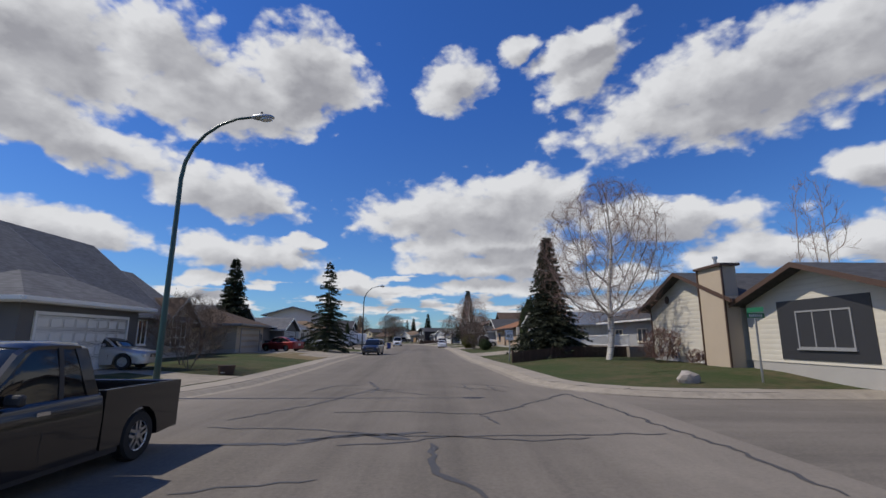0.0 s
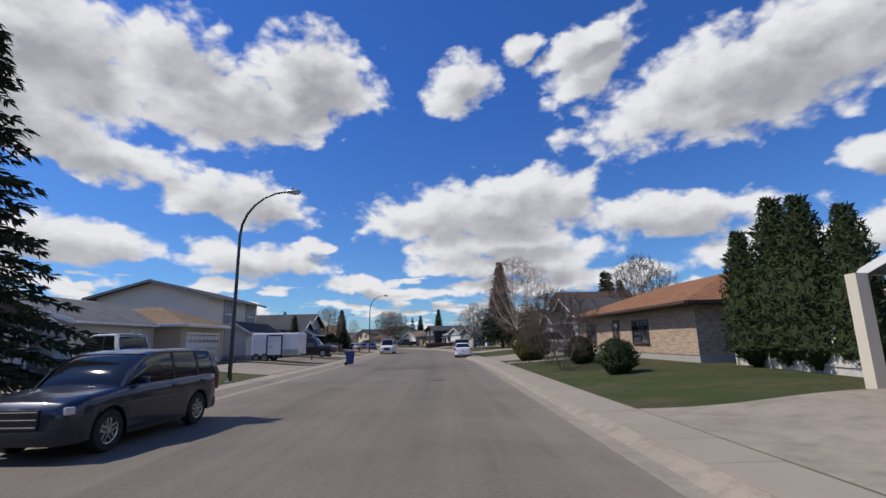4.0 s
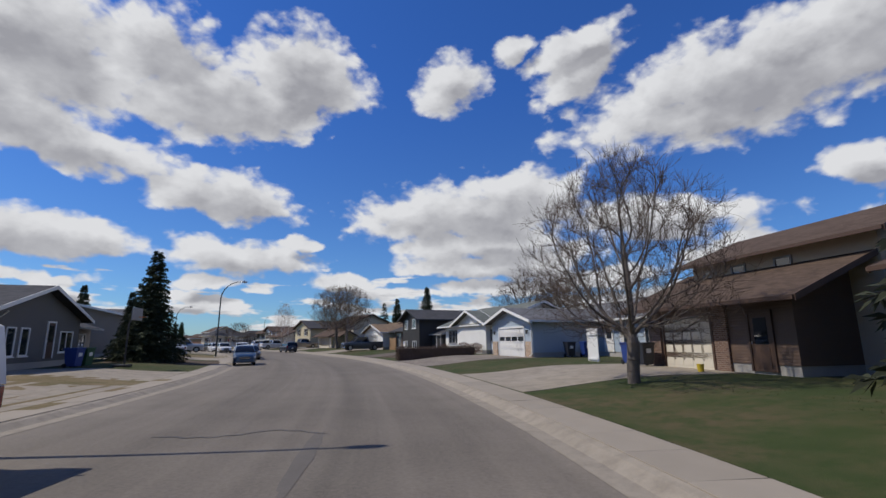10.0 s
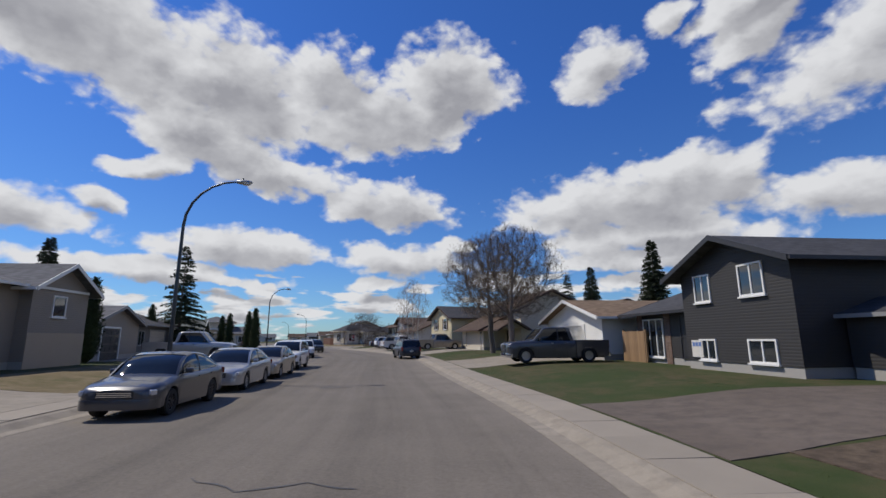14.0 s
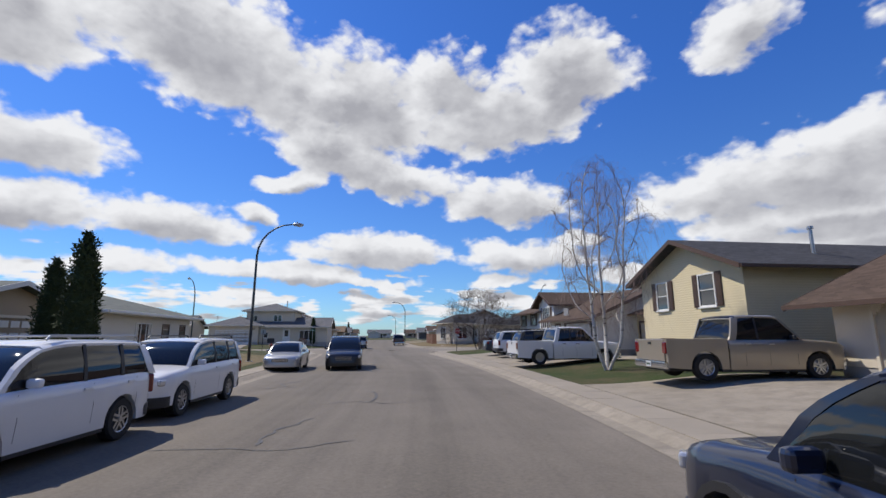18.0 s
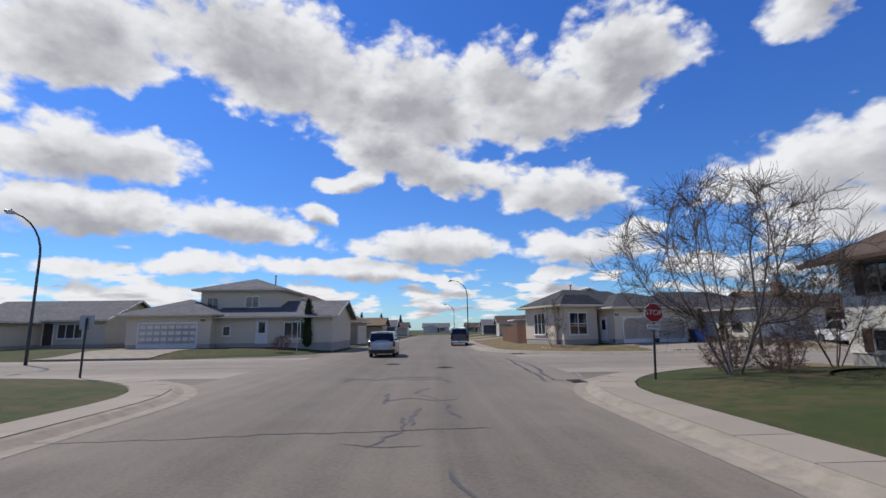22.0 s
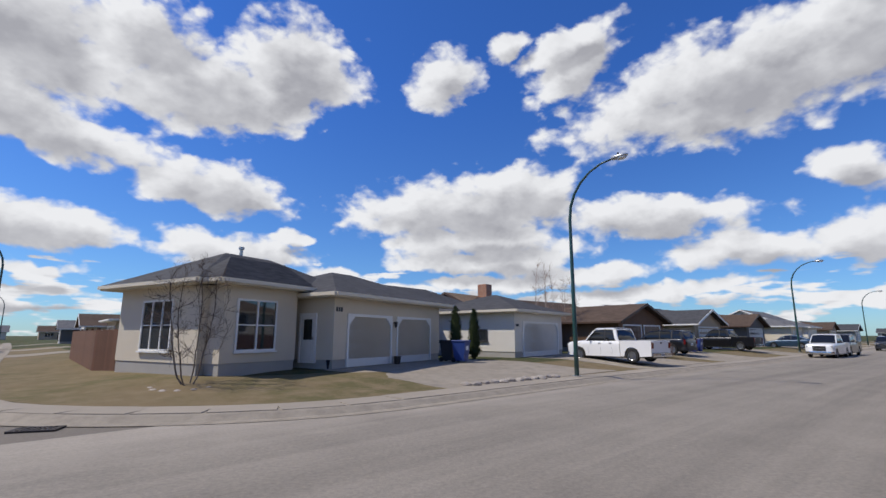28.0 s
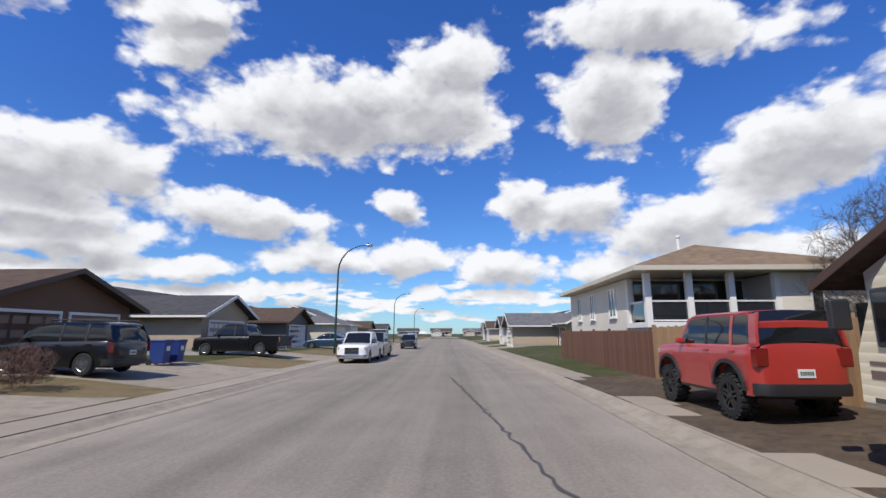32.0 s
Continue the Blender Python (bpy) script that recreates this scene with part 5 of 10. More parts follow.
    # truck bed: floor, walls and tailgate
    if bed:
        b0, b1, zt = tops[-1][0] + 0.04, L, top_at(9) - 0.0
        cut = r * 1.2
        a = k["ax"][1]
        for sg in (-1, 1):
            bm = bmesh.new()
            n = 8
            low = [(b0, lo + 0.05), (a - cut, lo + 0.05)] + [(a - cut * math.cos(math.pi * j / n), r + lift + cut * math.sin(math.pi * j / n)) for j in range(n + 1)] + [(a + cut, lo + 0.05), (b1 - 0.05, lo + 0.1)]
            prism(bm, low + [(b1 - 0.02, zt), (b0, zt)], *sorted((sg * W / 2 * 0.86, sg * W / 2 * 0.99)), "y")
            part("bed_side", bm, mat, t)
        part("bed_floor", boxes((b0, b1 - 0.06, -W * 0.42, W * 0.42, lo + 0.25, lo + 0.32)), PLASTIC, t)
        part("bed_front", boxes((b0, b0 + 0.06, -W * 0.43, W * 0.43, lo + 0.3, zt)), mat, t)
        gate = part("tailgate", bevel_box(b1 - 0.08, b1 - 0.01, -W * 0.41, W * 0.41, lo + 0.28, zt, 0.02), mat, t)
        part("handle", boxes((b1 - 0.01, b1 + 0.006, -0.09, 0.09, zt - 0.16, zt - 0.08)), PLASTIC, gate)
    # bumpers, lights, plates, mirrors, handles, wheels
    hw = W / 2
    chrome = CHROME if bed or kind == "van" else (PLASTIC if kind in ("jeep", "suv") else mat)
    fz = lo + 0.02

    def band(rear, z0, z1, out, reach):
        """A bar that follows the rounded nose or tail."""
        bm = bmesh.new()
        rows = []
        for j in range(15):
            y_ = hw * reach * math.sin(math.pi / 2 * (j - 7) / 7)
            u = 0.0
            while half_at(u) < abs(y_) - 0.002 and u < 0.6:
                u += 0.01
            u -= out
            if rear:
                u = L - u if not bed else L + out
            back = 0.1 if not rear else -0.1
            rows.append([bm.verts.new(p) for p in ((u, y_, z0), (u - 0.15 * back, y_, (z0 + z1) / 2), (u, y_, z1), (u + back, y_, z1), (u + back, y_, z0))])
        for p, q in zip(rows, rows[1:]):
            for j in range(5):
                bm.faces.new((p[j], p[(j + 1) % 5], q[(j + 1) % 5], q[j]))
        bm.faces.new(rows[0])
        bm.faces.new(rows[-1][::-1])
        bmesh.ops.recalc_face_normals(bm, faces=bm.faces)
        return bm

    rounded(part("front_bumper", band(False, fz, fz + 0.22, 0.045, 0.97), chrome, t), 45)
    rounded(part("rear_bumper", band(True, fz + 0.04, fz + 0.25, 0.05, 0.97 if not bed else 0.93), chrome, t), 45)
    ft = tops[1][1] + lift
    part("grille", boxes((-0.025, 0.09, -hw * 0.44, hw * 0.44, fz + 0.25, ft - 0.09)), PLASTIC, t)
    for j in range(3):
        zz = fz + 0.29 + (ft - 0.12 - fz - 0.29) * j / 2
        part("grille_bar", boxes((-0.035, 0.0, -hw * 0.42, hw * 0.42, zz - 0.009, zz + 0.009)), CHROME, t)
    for sg in (-1, 1):
        lamp = bevel_box(-0.02, 0.13, -0.17, 0.17, ft - 0.23 + (0.04 if not boxy else 0), ft - 0.06, 0.03)
        turn = Matrix.Translation((0.125 if not boxy else 0.06, sg * hw * 0.72, 0)) @ Matrix.Rotation(sg * radians(30 if not boxy else 10), 4, "Z")
        bmesh.ops.transform(lamp, matrix=turn, verts=lamp.verts)
        part("headlight", lamp, LAMPLENS, t)
        tz = (1.0 if not bed else 0.98) * (top_at(9) if bed else tops[-2][1] + lift)
        hgt = 0.34 if kind in ("suv", "minivan", "van", "pickup", "small_pickup", "jeep") else 0.18
        wide_ = 0.13 if boxy else 0.2
        lamp = bevel_box(-0.12, 0.03, -wide_, wide_, tz - 0.06 - hgt, tz - 0.06, 0.025)
        turn = Matrix.Translation((L - (0.135 if not boxy else 0.03), sg * hw * (0.74 if not boxy else 0.83), 0)) @ Matrix.Rotation(-sg * radians(32 if not boxy else 6), 4, "Z")
        bmesh.ops.transform(lamp, matrix=turn, verts=lamp.verts)
        part("taillight", lamp, REDLENS, t)
        ux = c0 + (r0 - c0) * 0.45
        part("mirror", bevel_box(ux + 0.02, ux + 0.12, *sorted((sg * (hw - 0.06), sg * (hw + 0.14))), top_at(ux) - 0.01, top_at(ux) + 0.12, 0.035), PLASTIC if bed else mat, t)
        for u in (c0 + (c1 - c0) * 0.42, c0 + (c1 - c0) * 0.74)[: doors // 2]:
            part("door_handle", boxes((u, u + 0.18, *sorted((sg * hw * 0.985, sg * (hw + 0.012))), top_at(u) - 0.17, top_at(u) - 0.13)), CHROME if bed else mat, t)
        for u in ((c0 + 0.25, c0 + (c1 - c0) * 0.49, c0 + (c1 - c0) * 0.82)[: doors // 2 + 1]):
            bm = bmesh.new()
            zs_ = [lo + 0.16, lo + 0.03 + (top_at(u) - 0.1 - lo) * 0.55, top_at(u) - 0.075]
            rows = [[bm.verts.new((u + d, sg * (hw * g + 0.0025), z_)) for d in (-0.005, 0.005)] for z_, g in zip(zs_, (0.981, 1.0, 0.968))]
            for p, q in zip(rows, rows[1:]):
                bm.faces.new((p[0], p[1], q[1], q[0]))
            part("door_seam", bm, PLASTIC, t)
        for a in k["ax"]:
            wheel(t, a, sg * (hw - 0.13), r + lift * 0.0, 0.22 if kind != "jeep" else 0.30, sg, dark_rims, kind == "jeep")
    plate = part("licence_plate", boxes((L + 0.07, L + 0.078, -0.15, 0.15, fz + 0.08, fz + 0.23)) if kind not in ("suv", "minivan", "sedan", "hatch", "jeep") else boxes((L - 0.01, L + 0.02, -0.15, 0.15, fz + 0.36, fz + 0.51)), PLATE, t)
    pz, px_ = (fz + 0.08, L + 0.078) if kind not in ("suv", "minivan", "sedan", "hatch", "jeep") else (fz + 0.36, L + 0.02)
    for j in range(6):
        part("plate_bar", boxes((px_, px_ + 0.003, -0.12 + j * 0.042, -0.09 + j * 0.042, pz + 0.04, pz + 0.11)), PLATEBAR, plate)
    if kind in ("suv", "minivan", "jeep", "hatch"):
        part("rear_wiper", boxes((c1 - 0.12, c1 + 0.015, -0.02, 0.3, top_at(c1) + 0.06, top_at(c1) + 0.08)), PLASTIC, t)
    for sg in (-1, 1):
        part("windshield_wiper", boxes((c0 + 0.06, c0 + 0.1, *sorted((0.05 * sg, 0.5 * sg)), zb0 + 0.03, zb0 + 0.055)), PLASTIC, t)
    if rack:
        for sg in (-1, 1):
            bm = bmesh.new()
            tube(bm, [(r0 + 0.15, sg * wr * 0.86, zr + 0.04), (r0 + 0.22, sg * wr * 0.86, zr + 0.1), (r1 - 0.1, sg * wr * 0.86, zr + 0.1), (r1, sg * wr * 0.86, zr + 0.04)], 0.022, 6)
            part("roof_rail", bm, PLASTIC if rack != 2 else METAL, t)
    return t

# ---- trees and shrubs ----
def raw_mesh(name, verts, faces, mats, idx=None, smooth=False):
    me = bpy.data.meshes.new(name)
    me.from_pydata(verts, [], faces)
    for m in mats:
        me.materials.append(m)
    if idx is not None:
        me.polygons.foreach_set("material_index", idx)
    return me


def twig_tubes(segs, sides=3):
    """Segments (a, b, ra, rb) as thin prisms."""
    verts, faces = [], []
    for a, b, ra, rb in segs:
        d = (b - a)
        if d.length < 1e-5:
            continue
        d.normalize()
        s = d.orthogonal().normalized()
        u = d.cross(s)
        n0 = len(verts)
        for p, r in ((a, ra), (b, rb)):
            for k in range(sides):
                g = 2 * math.pi * k / sides
                verts.append(p + s * (r * math.cos(g)) + u * (r * math.sin(g)))
        for k in range(sides):
            faces.append((n0 + k, n0 + (k + 1) % sides, n0 + sides + (k + 1) % sides, n0 + sides + k))
    return verts, faces


def spruce_meshes(seed, h=10.0, spread=2.6, gap=0.0, mat=None, low=0.05, step=0.021):
    rng = random.Random(seed)
    verts, faces = [], []
    z = low * h
    while z < h * 0.985:
        f = z / h
        reach = spread * 1.05 * (1 - f) ** 1.1 * (0.88 + 0.12 * math.sin(9 * f)) + 0.12
        n = max(4, int(13 * (1 - f) + 5))
        off = rng.random() * 6.28
        for k in range(n):
            if rng.random() < gap:
                continue
            a = off + 2 * math.pi * k / n + rng.uniform(-0.25, 0.25)
            L = reach * rng.uniform(0.72, 1.15)
            out = Vector((math.cos(a), math.sin(a), 0))
            side = Vector((-out.y, out.x, 0))
            droop = 0.30 * (1 - f) + 0.05
            zz = z + rng.uniform(-0.12, 0.12)
            pieces = max(3, int(L / 0.2))
            for j in range(pieces):
                u = (j + 0.6) / pieces
                c = out * (L * u) + Vector((0, 0, zz - droop * L * u * u + 0.12 * L * max(u - 0.7, 0)))
                wid = 0.36 * (1 - 0.5 * u) * min(1.0, L) + 0.10
                for w in range(10):
                    sg = (w - 4.5) * 0.68
                    tip = c + side * (sg * 0.38 * wid * rng.uniform(0.6, 1.3)) + out * (0.26 * rng.uniform(0.3, 1.2)) + Vector((0, 0, -0.13 * rng.uniform(-0.3, 1.9)))
                    n0 = len(verts)
                    q = (out * 0.036 if abs(sg) > 1 else side * 0.036) + Vector((0, 0, rng.uniform(-0.045, 0.045)))
                    mid = c.lerp(tip, 0.55) + Vector((0, 0, 0.03))
                    verts += [c, mid + q, tip, mid - q]
                    faces.append((n0, n0 + 1, n0 + 2, n0 + 3))
        z += h * step * (1.15 - 0.5 * f)
    n0 = len(verts)
    verts += [Vector((0.05, 0, h * 0.95)), Vector((-0.03, 0.05, h * 0.95)), Vector((-0.03, -0.05, h * 0.95)), Vector((0, 0, h))]
    faces += [(n0, n0 + 1, n0 + 3), (n0 + 1, n0 + 2, n0 + 3), (n0 + 2, n0, n0 + 3)]
    bm = bmesh.new()
    tube(bm, [(0, 0, -0.2), (0, 0, h * 0.3), (0, 0, h * 0.97)], [0.024 * h * 0.75, 0.018 * h * 0.7, 0.015], 8)
    trunk = bpy.data.meshes.new("trunk")
    bm.to_mesh(trunk)
    bm.free()
    trunk.materials.append(BARK)
    return trunk, raw_mesh("crown", verts, faces, [mat or SPRUCE])


def bare_meshes(seed, h, trunk_r, fork, crown, bark, twig, stems=1, points=900, twigs=2, twig_len=0.45, up=0.25, hang=0.0, lean=0.0, buds=None, bud_share=0.3, limb_r=0.02, straight=0.55, least=0.005, power=0.52, wander=0.05):
    """A leafless tree that grows into its crown. fork: height of the first fork; crown: (base, half width, fullest height, skew to one side);
    hang: length of hanging twigs."""
    rng = random.Random(seed)
    rnd = np.random.default_rng(seed)
    base, half, full, skew = crown
    pts = []
    while len(pts) < points:
        z = rnd.uniform(base, h)
        w = half * math.sqrt(max(1 - ((z - full) / ((h - full) if z > full else (full - base + 0.3))) ** 2, 0.0))
        a, r = rnd.uniform(0, 2 * math.pi), w * math.sqrt(rnd.uniform(0.03, 1)) * rnd.uniform(0.85, 1.1)
        pts.append((r * math.cos(a) + skew * (z - base) / (h - base), r * math.sin(a), z))
    pts = np.array(pts)
    nodes, parent, way = [], [], []

    def add(p, k, d):
        nodes.append(p)
        parent.append(k)
        way.append(d / (np.linalg.norm(d) + 1e-9))
        return len(nodes) - 1

    step = h * 0.024
    root = add(np.array([0.0, 0.0, -0.2]), -1, np.array([0.0, 0.0, 1.0]))
    for s in range(stems):
        a = 2 * math.pi * s / stems + 0.7
        d = np.array([0.38 * math.cos(a), 0.38 * math.sin(a), 1.0]) if stems > 1 else np.array([lean, 0.0, 1.0])
        p = np.array([0.02 * stems * math.cos(a), 0.02 * stems * math.sin(a), -0.1]) if stems > 1 else np.array([0.0, 0.0, -0.15])
        k = add(p, root, d)
        while nodes[k][2] < fork:
            d = d + rnd.normal(0, 0.05, 3)
            d[2] = max(d[2], 0.6)
            k = add(nodes[k] + d / np.linalg.norm(d) * step, k, d)
    near = np.full(len(pts), 1e9)
    owner = np.zeros(len(pts), int)
    alive = np.ones(len(pts), bool)
    fresh = list(range(len(nodes)))
    forks = [0] * 6000
    for _ in range(90):
        for k in fresh:
            dist = np.linalg.norm(pts - nodes[k], axis=1)
            better = dist < near
            near[better], owner[better] = dist[better], k
        alive &= (near > step * 1.5) & np.array([forks[k] < 3 for k in owner])
        if not alive.any() or not fresh:
            break
        fresh = []
        for k in np.unique(owner[alive]):
            pull = pts[alive & (owner == k)] - nodes[k]
            pull = (pull / np.linalg.norm(pull, axis=1)[:, None]).sum(0)
            d = pull / (np.linalg.norm(pull) + 1e-9) * (1 - straight) + way[k] * straight + rnd.normal(0, wander, 3)
            d[2] += up * 0.3
            forks[k] += 1
            fresh.append(add(nodes[k] + d / np.linalg.norm(d) * step, int(k), d))
        if len(nodes) > 3800:
            break
    n = len(nodes)
    load = np.zeros(n)
    kids = np.zeros(n, int)
    for k in range(n - 1, -1, -1):
        if load[k] == 0:
            load[k] = 1.0
        if parent[k] >= 0:
            load[parent[k]] += load[k]
            kids[parent[k]] += 1
    foot = max(load[k] for k in range(n) if parent[k] < 0)
    rad = np.maximum(trunk_r * (load / foot) ** power, least * 1.2)
    thick, thin = [], []
    vec = [Vector(p) for p in nodes]
    for k in range(n):
        j = parent[k]
        if j >= 0:
            (thick if rad[j] > limb_r else thin).append((vec[j], vec[k], min(rad[j], rad[k] * 1.35), rad[k]))
    tips = []
    for k in range(n):
        if rad[k] > limb_r * 1.6 or nodes[k][2] < base * 0.9:
            continue
        for _ in range(twigs + (1 if kids[k] == 0 else 0)):
            if rng.random() > 0.75:
                continue
            d = Vector(way[k]) * 0.8 + Vector((rng.uniform(-1, 1), rng.uniform(-1, 1), rng.uniform(-0.6, 1) + up)) * 0.85
            d.normalize()
            p, r, L = vec[k], least, twig_len * rng.uniform(0.5, 1.3)
            for j in range(2):
                q = p + d * (L / 2)
                thin.append((p, q, r, r * 0.85))
                d = (d + Vector((rng.uniform(-0.35, 0.35), rng.uniform(-0.35, 0.35), rng.uniform(-0.2, 0.3) - (0.5 if hang else 0)))).normalized()
                p, r = q, r * 0.85
            if hang and rng.random() < 0.6:
                L = hang * rng.uniform(0.4, 1.2)
                d = (d + Vector((0, 0, -1.2))).normalized()
                for j in range(3):
                    q = p + d * (L / 3)
                    if q.z < 0.7:
                        break
                    thin.append((p, q, r, r * 0.85))
                    d = (d + Vector((rng.uniform(-0.15, 0.15), rng.uniform(-0.15, 0.15), -0.5))).normalized()
                    p = q
            tips.append(p)
    v1, f1 = twig_tubes(thick, 7)
    v2, f2 = twig_tubes(thin, 3)
    idx = [0] * len(f2)
    if buds:
        for p in tips:
            if rng.random() < bud_share:
                for _ in range(2):
                    c = p + Vector((rng.uniform(-0.08, 0.08), rng.uniform(-0.08, 0.08), rng.uniform(-0.12, 0.08)))
                    n0, s = len(v2), rng.uniform(0.015, 0.035)
                    v2 += [c + Vector((s, 0, 0)), c + Vector((0, s, -s)), c + Vector((-s, 0, -2 * s)), c + Vector((0, -s, s * 0.5))]
                    f2.append((n0, n0 + 1, n0 + 2, n0 + 3))
                    idx.append(1)
    m1 = raw_mesh("trunk", v1, f1, [bark])
    for poly in m1.polygons:
        poly.use_smooth = True
    return m1, raw_mesh("crown", v2, f2, [twig] + ([buds] if buds else []), idx)


def leafy_meshes(seed, shape, size, mat, n, leaf=0.10, core=None):
    """Dense evergreen clump: a dark inner body and a coat of small leaf sprays. shape: column, ball or box."""
    rng = random.Random(seed)
    verts, faces = [], []
    w, d, h = size
    for _ in range(n):
        if shape == "box":
            f = rng.random()
            x, y, z = rng.uniform(-1, 1), rng.uniform(-1, 1), rng.random()
            if f < 0.4:
                z = 1
            elif f < 0.7:
                y = rng.choice((-1, 1))
            else:
                x = rng.choice((-1, 1))
            p = Vector((x * w / 2, y * d / 2, z * h))
            nrm = Vector((x if abs(x) == 1 else 0, y if abs(y) == 1 else 0, 1 if z == 1 else 0.2)).normalized()
        else:
            a, u = rng.uniform(0, 6.283), rng.random()
            if shape == "column":
                prof = min(1, u * 8) * (1 - u ** 2.2) ** 0.7 + 0.03
            else:
                prof = math.sqrt(max(1 - (2 * u - 0.9) ** 2 / 1.21, 0.02)) * min(1, 0.72 + u)
            bump_ = 1 + 0.10 * math.sin(5 * a + 9 * u) + 0.08 * math.sin(3 * a - 17 * u)
            p = Vector((math.cos(a) * prof * w / 2 * bump_, math.sin(a) * prof * d / 2 * bump_, u * h))
            nrm = Vector((math.cos(a), math.sin(a), 0.3)).normalized()
        p += nrm * rng.uniform(-0.12, 0.09)
        s = leaf * rng.uniform(0.6, 1.5)
        t = Vector((rng.uniform(-1, 1), rng.uniform(-1, 1), rng.uniform(-0.2, 1.4))).normalized()
        b = t.cross(nrm + Vector((rng.uniform(-0.6, 0.6), rng.uniform(-0.6, 0.6), 0))).normalized()
        n0 = len(verts)
        verts += [p - b * s * 0.5, p + t * s * 0.4 + nrm * s * 0.3, p + b * s * 0.5, p + t * s * 1.5 + nrm * s * rng.uniform(0, 0.6)]
        faces.append((n0, n0 + 1, n0 + 3))
        faces.append((n0 + 1, n0 + 2, n0 + 3))
    bm = bmesh.new()
    if shape == "box":
        add_box(bm, -w / 2 + 0.06, w / 2 - 0.06, -d / 2 + 0.06, d / 2 - 0.06, -0.1, h - 0.06)
    else:
        pts, rad = [], []
        for k in range(9):
            u = k / 8
            prof = (min(1, u * 8) * (1 - u ** 2.2) ** 0.7 + 0.02) if shape == "column" else math.sqrt(max(1 - (2 * u - 0.9) ** 2 / 1.21, 0.02)) * min(1, 0.72 + u)
            pts.append((0, 0, u * h * 0.97))
            rad.append(max(prof * w / 2 * 0.88, 0.02))
        tube(bm, pts, rad, 12)
    inner = bpy.data.meshes.new("stem")
    bm.to_mesh(inner)
    bm.free()
    inner.materials.append(mat)
    return inner, raw_mesh("foliage", verts, faces, [mat])


def plant(x, y, meshes, names, label, category, name, scale=1.0, turn=0.0, group="", z=None, sz=None):
    t = thing(name, pose(x, y, gz(x, y) if z is None else z, 0, 0, turn), label, category, group)
    for me, nm in zip(meshes, names):
        ob = new(nm, me)
        ob.parent = t
        ob.scale = (scale, scale, sz or scale)
    return t


BIRCHBARK = bpy.data.materials.new("birch_bark")
BIRCHBARK.use_nodes = True
bt = BIRCHBARK.node_tree
bpos = nd(bt, "ShaderNodeTexCoord").outputs["Object"]
bpos = nd(bt, "ShaderNodeVectorMath", op="MULTIPLY", i0=bpos, i1=(3, 3, 14)).outputs[0]
bn = nd(bt, "ShaderNodeTexNoise", Vector=bpos, Scale=1.0, Detail=4.0).outputs[0]
br = nd(bt, "ShaderNodeMapRange", i0=bn, i1=0.56, i2=0.66).outputs[0]
bmix = nd(bt, "ShaderNodeMix")
bmix.data_type = "RGBA"
bt.links.new(br, bmix.inputs[0])
bmix.inputs[6].default_value, bmix.inputs[7].default_value = (0.55, 0.51, 0.45, 1), (0.06, 0.05, 0.045, 1)
bt.links.new(bmix.outputs[2], bt.nodes["Principled BSDF"].inputs["Base Color"])
bt.nodes["Principled BSDF"].inputs["Roughness"].default_value = 0.8

SPRUCES = [spruce_meshes(3, 10, 2.8, 0.08, None, 0.05, 0.025), spruce_meshes(8, 10, 3.3, 0.3, None, 0.06, 0.042), spruce_meshes(12, 10, 2.9, 0.06, BLUESPRUCE), spruce_meshes(17, 10, 3.3, 0.12, BLUESPRUCE, 0.13)]
MAPLE = bare_meshes(5, 8.0, 0.22, 1.1, (1.5, 3.7, 3.4, 0), BARK, TWIG, 1, 1500, 3, 0.6, 0.5, straight=0.6, least=0.005, power=0.55, wander=0.025)
ASH = bare_meshes(9, 10.0, 0.24, 2.3, (3.0, 4.3, 6.2, 0.5), BARK, TWIG, 1, 1700, 5, 0.55, 0.1, buds=BUD, bud_share=0.9, straight=0.55, least=0.005, power=0.56, wander=0.035)
BIRCH = bare_meshes(14, 9.5, 0.17, 1.6, (2.0, 3.6, 5.6, 0.4), BIRCHBARK, PALETWIG, 1, 1300, 5, 0.55, 0.15, 0.4, 0.12, REDBUD, 0.25, 0.02, 0.5, 0.004)
WEEPING = bare_meshes(21, 10.0, 0.15, 1.2, (2.0, 2.3, 6.0, 0), BIRCHBARK, PALETWIG, 3, 500, 5, 0.45, 0.4, 1.4, limb_r=0.018, straight=0.55, least=0.0036, power=0.55)
SHRUBTREE = bare_meshes(30, 5.0, 0.07, 0.4, (0.9, 3.0, 3.1, 0), BARK, TWIG, 5, 420, 3, 0.5, 0.3, straight=0.6, least=0.005, power=0.55, wander=0.03)
SMALLTREE = bare_meshes(33, 4.0, 0.05, 0.3, (0.8, 1.3, 2.4, 0), BARK, TWIG, 4, 170, 2, 0.3, 0.3, straight=0.55, least=0.0045)
POPLAR = bare_meshes(41, 8.0, 0.07, 1.0, (1.2, 1.3, 4.4, 0), PALEBARK, PALETWIG, 3, 260, 2, 0.5, 0.6, straight=0.6, least=0.0045, power=0.6, wander=0.02)
LOWBUSH = bare_meshes(45, 1.1, 0.014, 0.1, (0.12, 0.75, 0.6, 0), RUSTTWIG, RUSTTWIG, 7, 260, 2, 0.16, 0.3, limb_r=0.006, least=0.004)
CEDARCOL = leafy_meshes(51, "column", (1.5, 1.5, 5.0), CEDAR, 3200)
CEDARTHIN = leafy_meshes(52, "column", (1.0, 1.0, 4.6), CEDAR, 2400)
OLIVEBALL = leafy_meshes(53, "ball", (2.45, 2.4, 2.4), OLIVE, 11000, 0.065)
GREENBALL = leafy_meshes(54, "ball", (1.9, 1.9, 1.8), CEDAR, 2400)
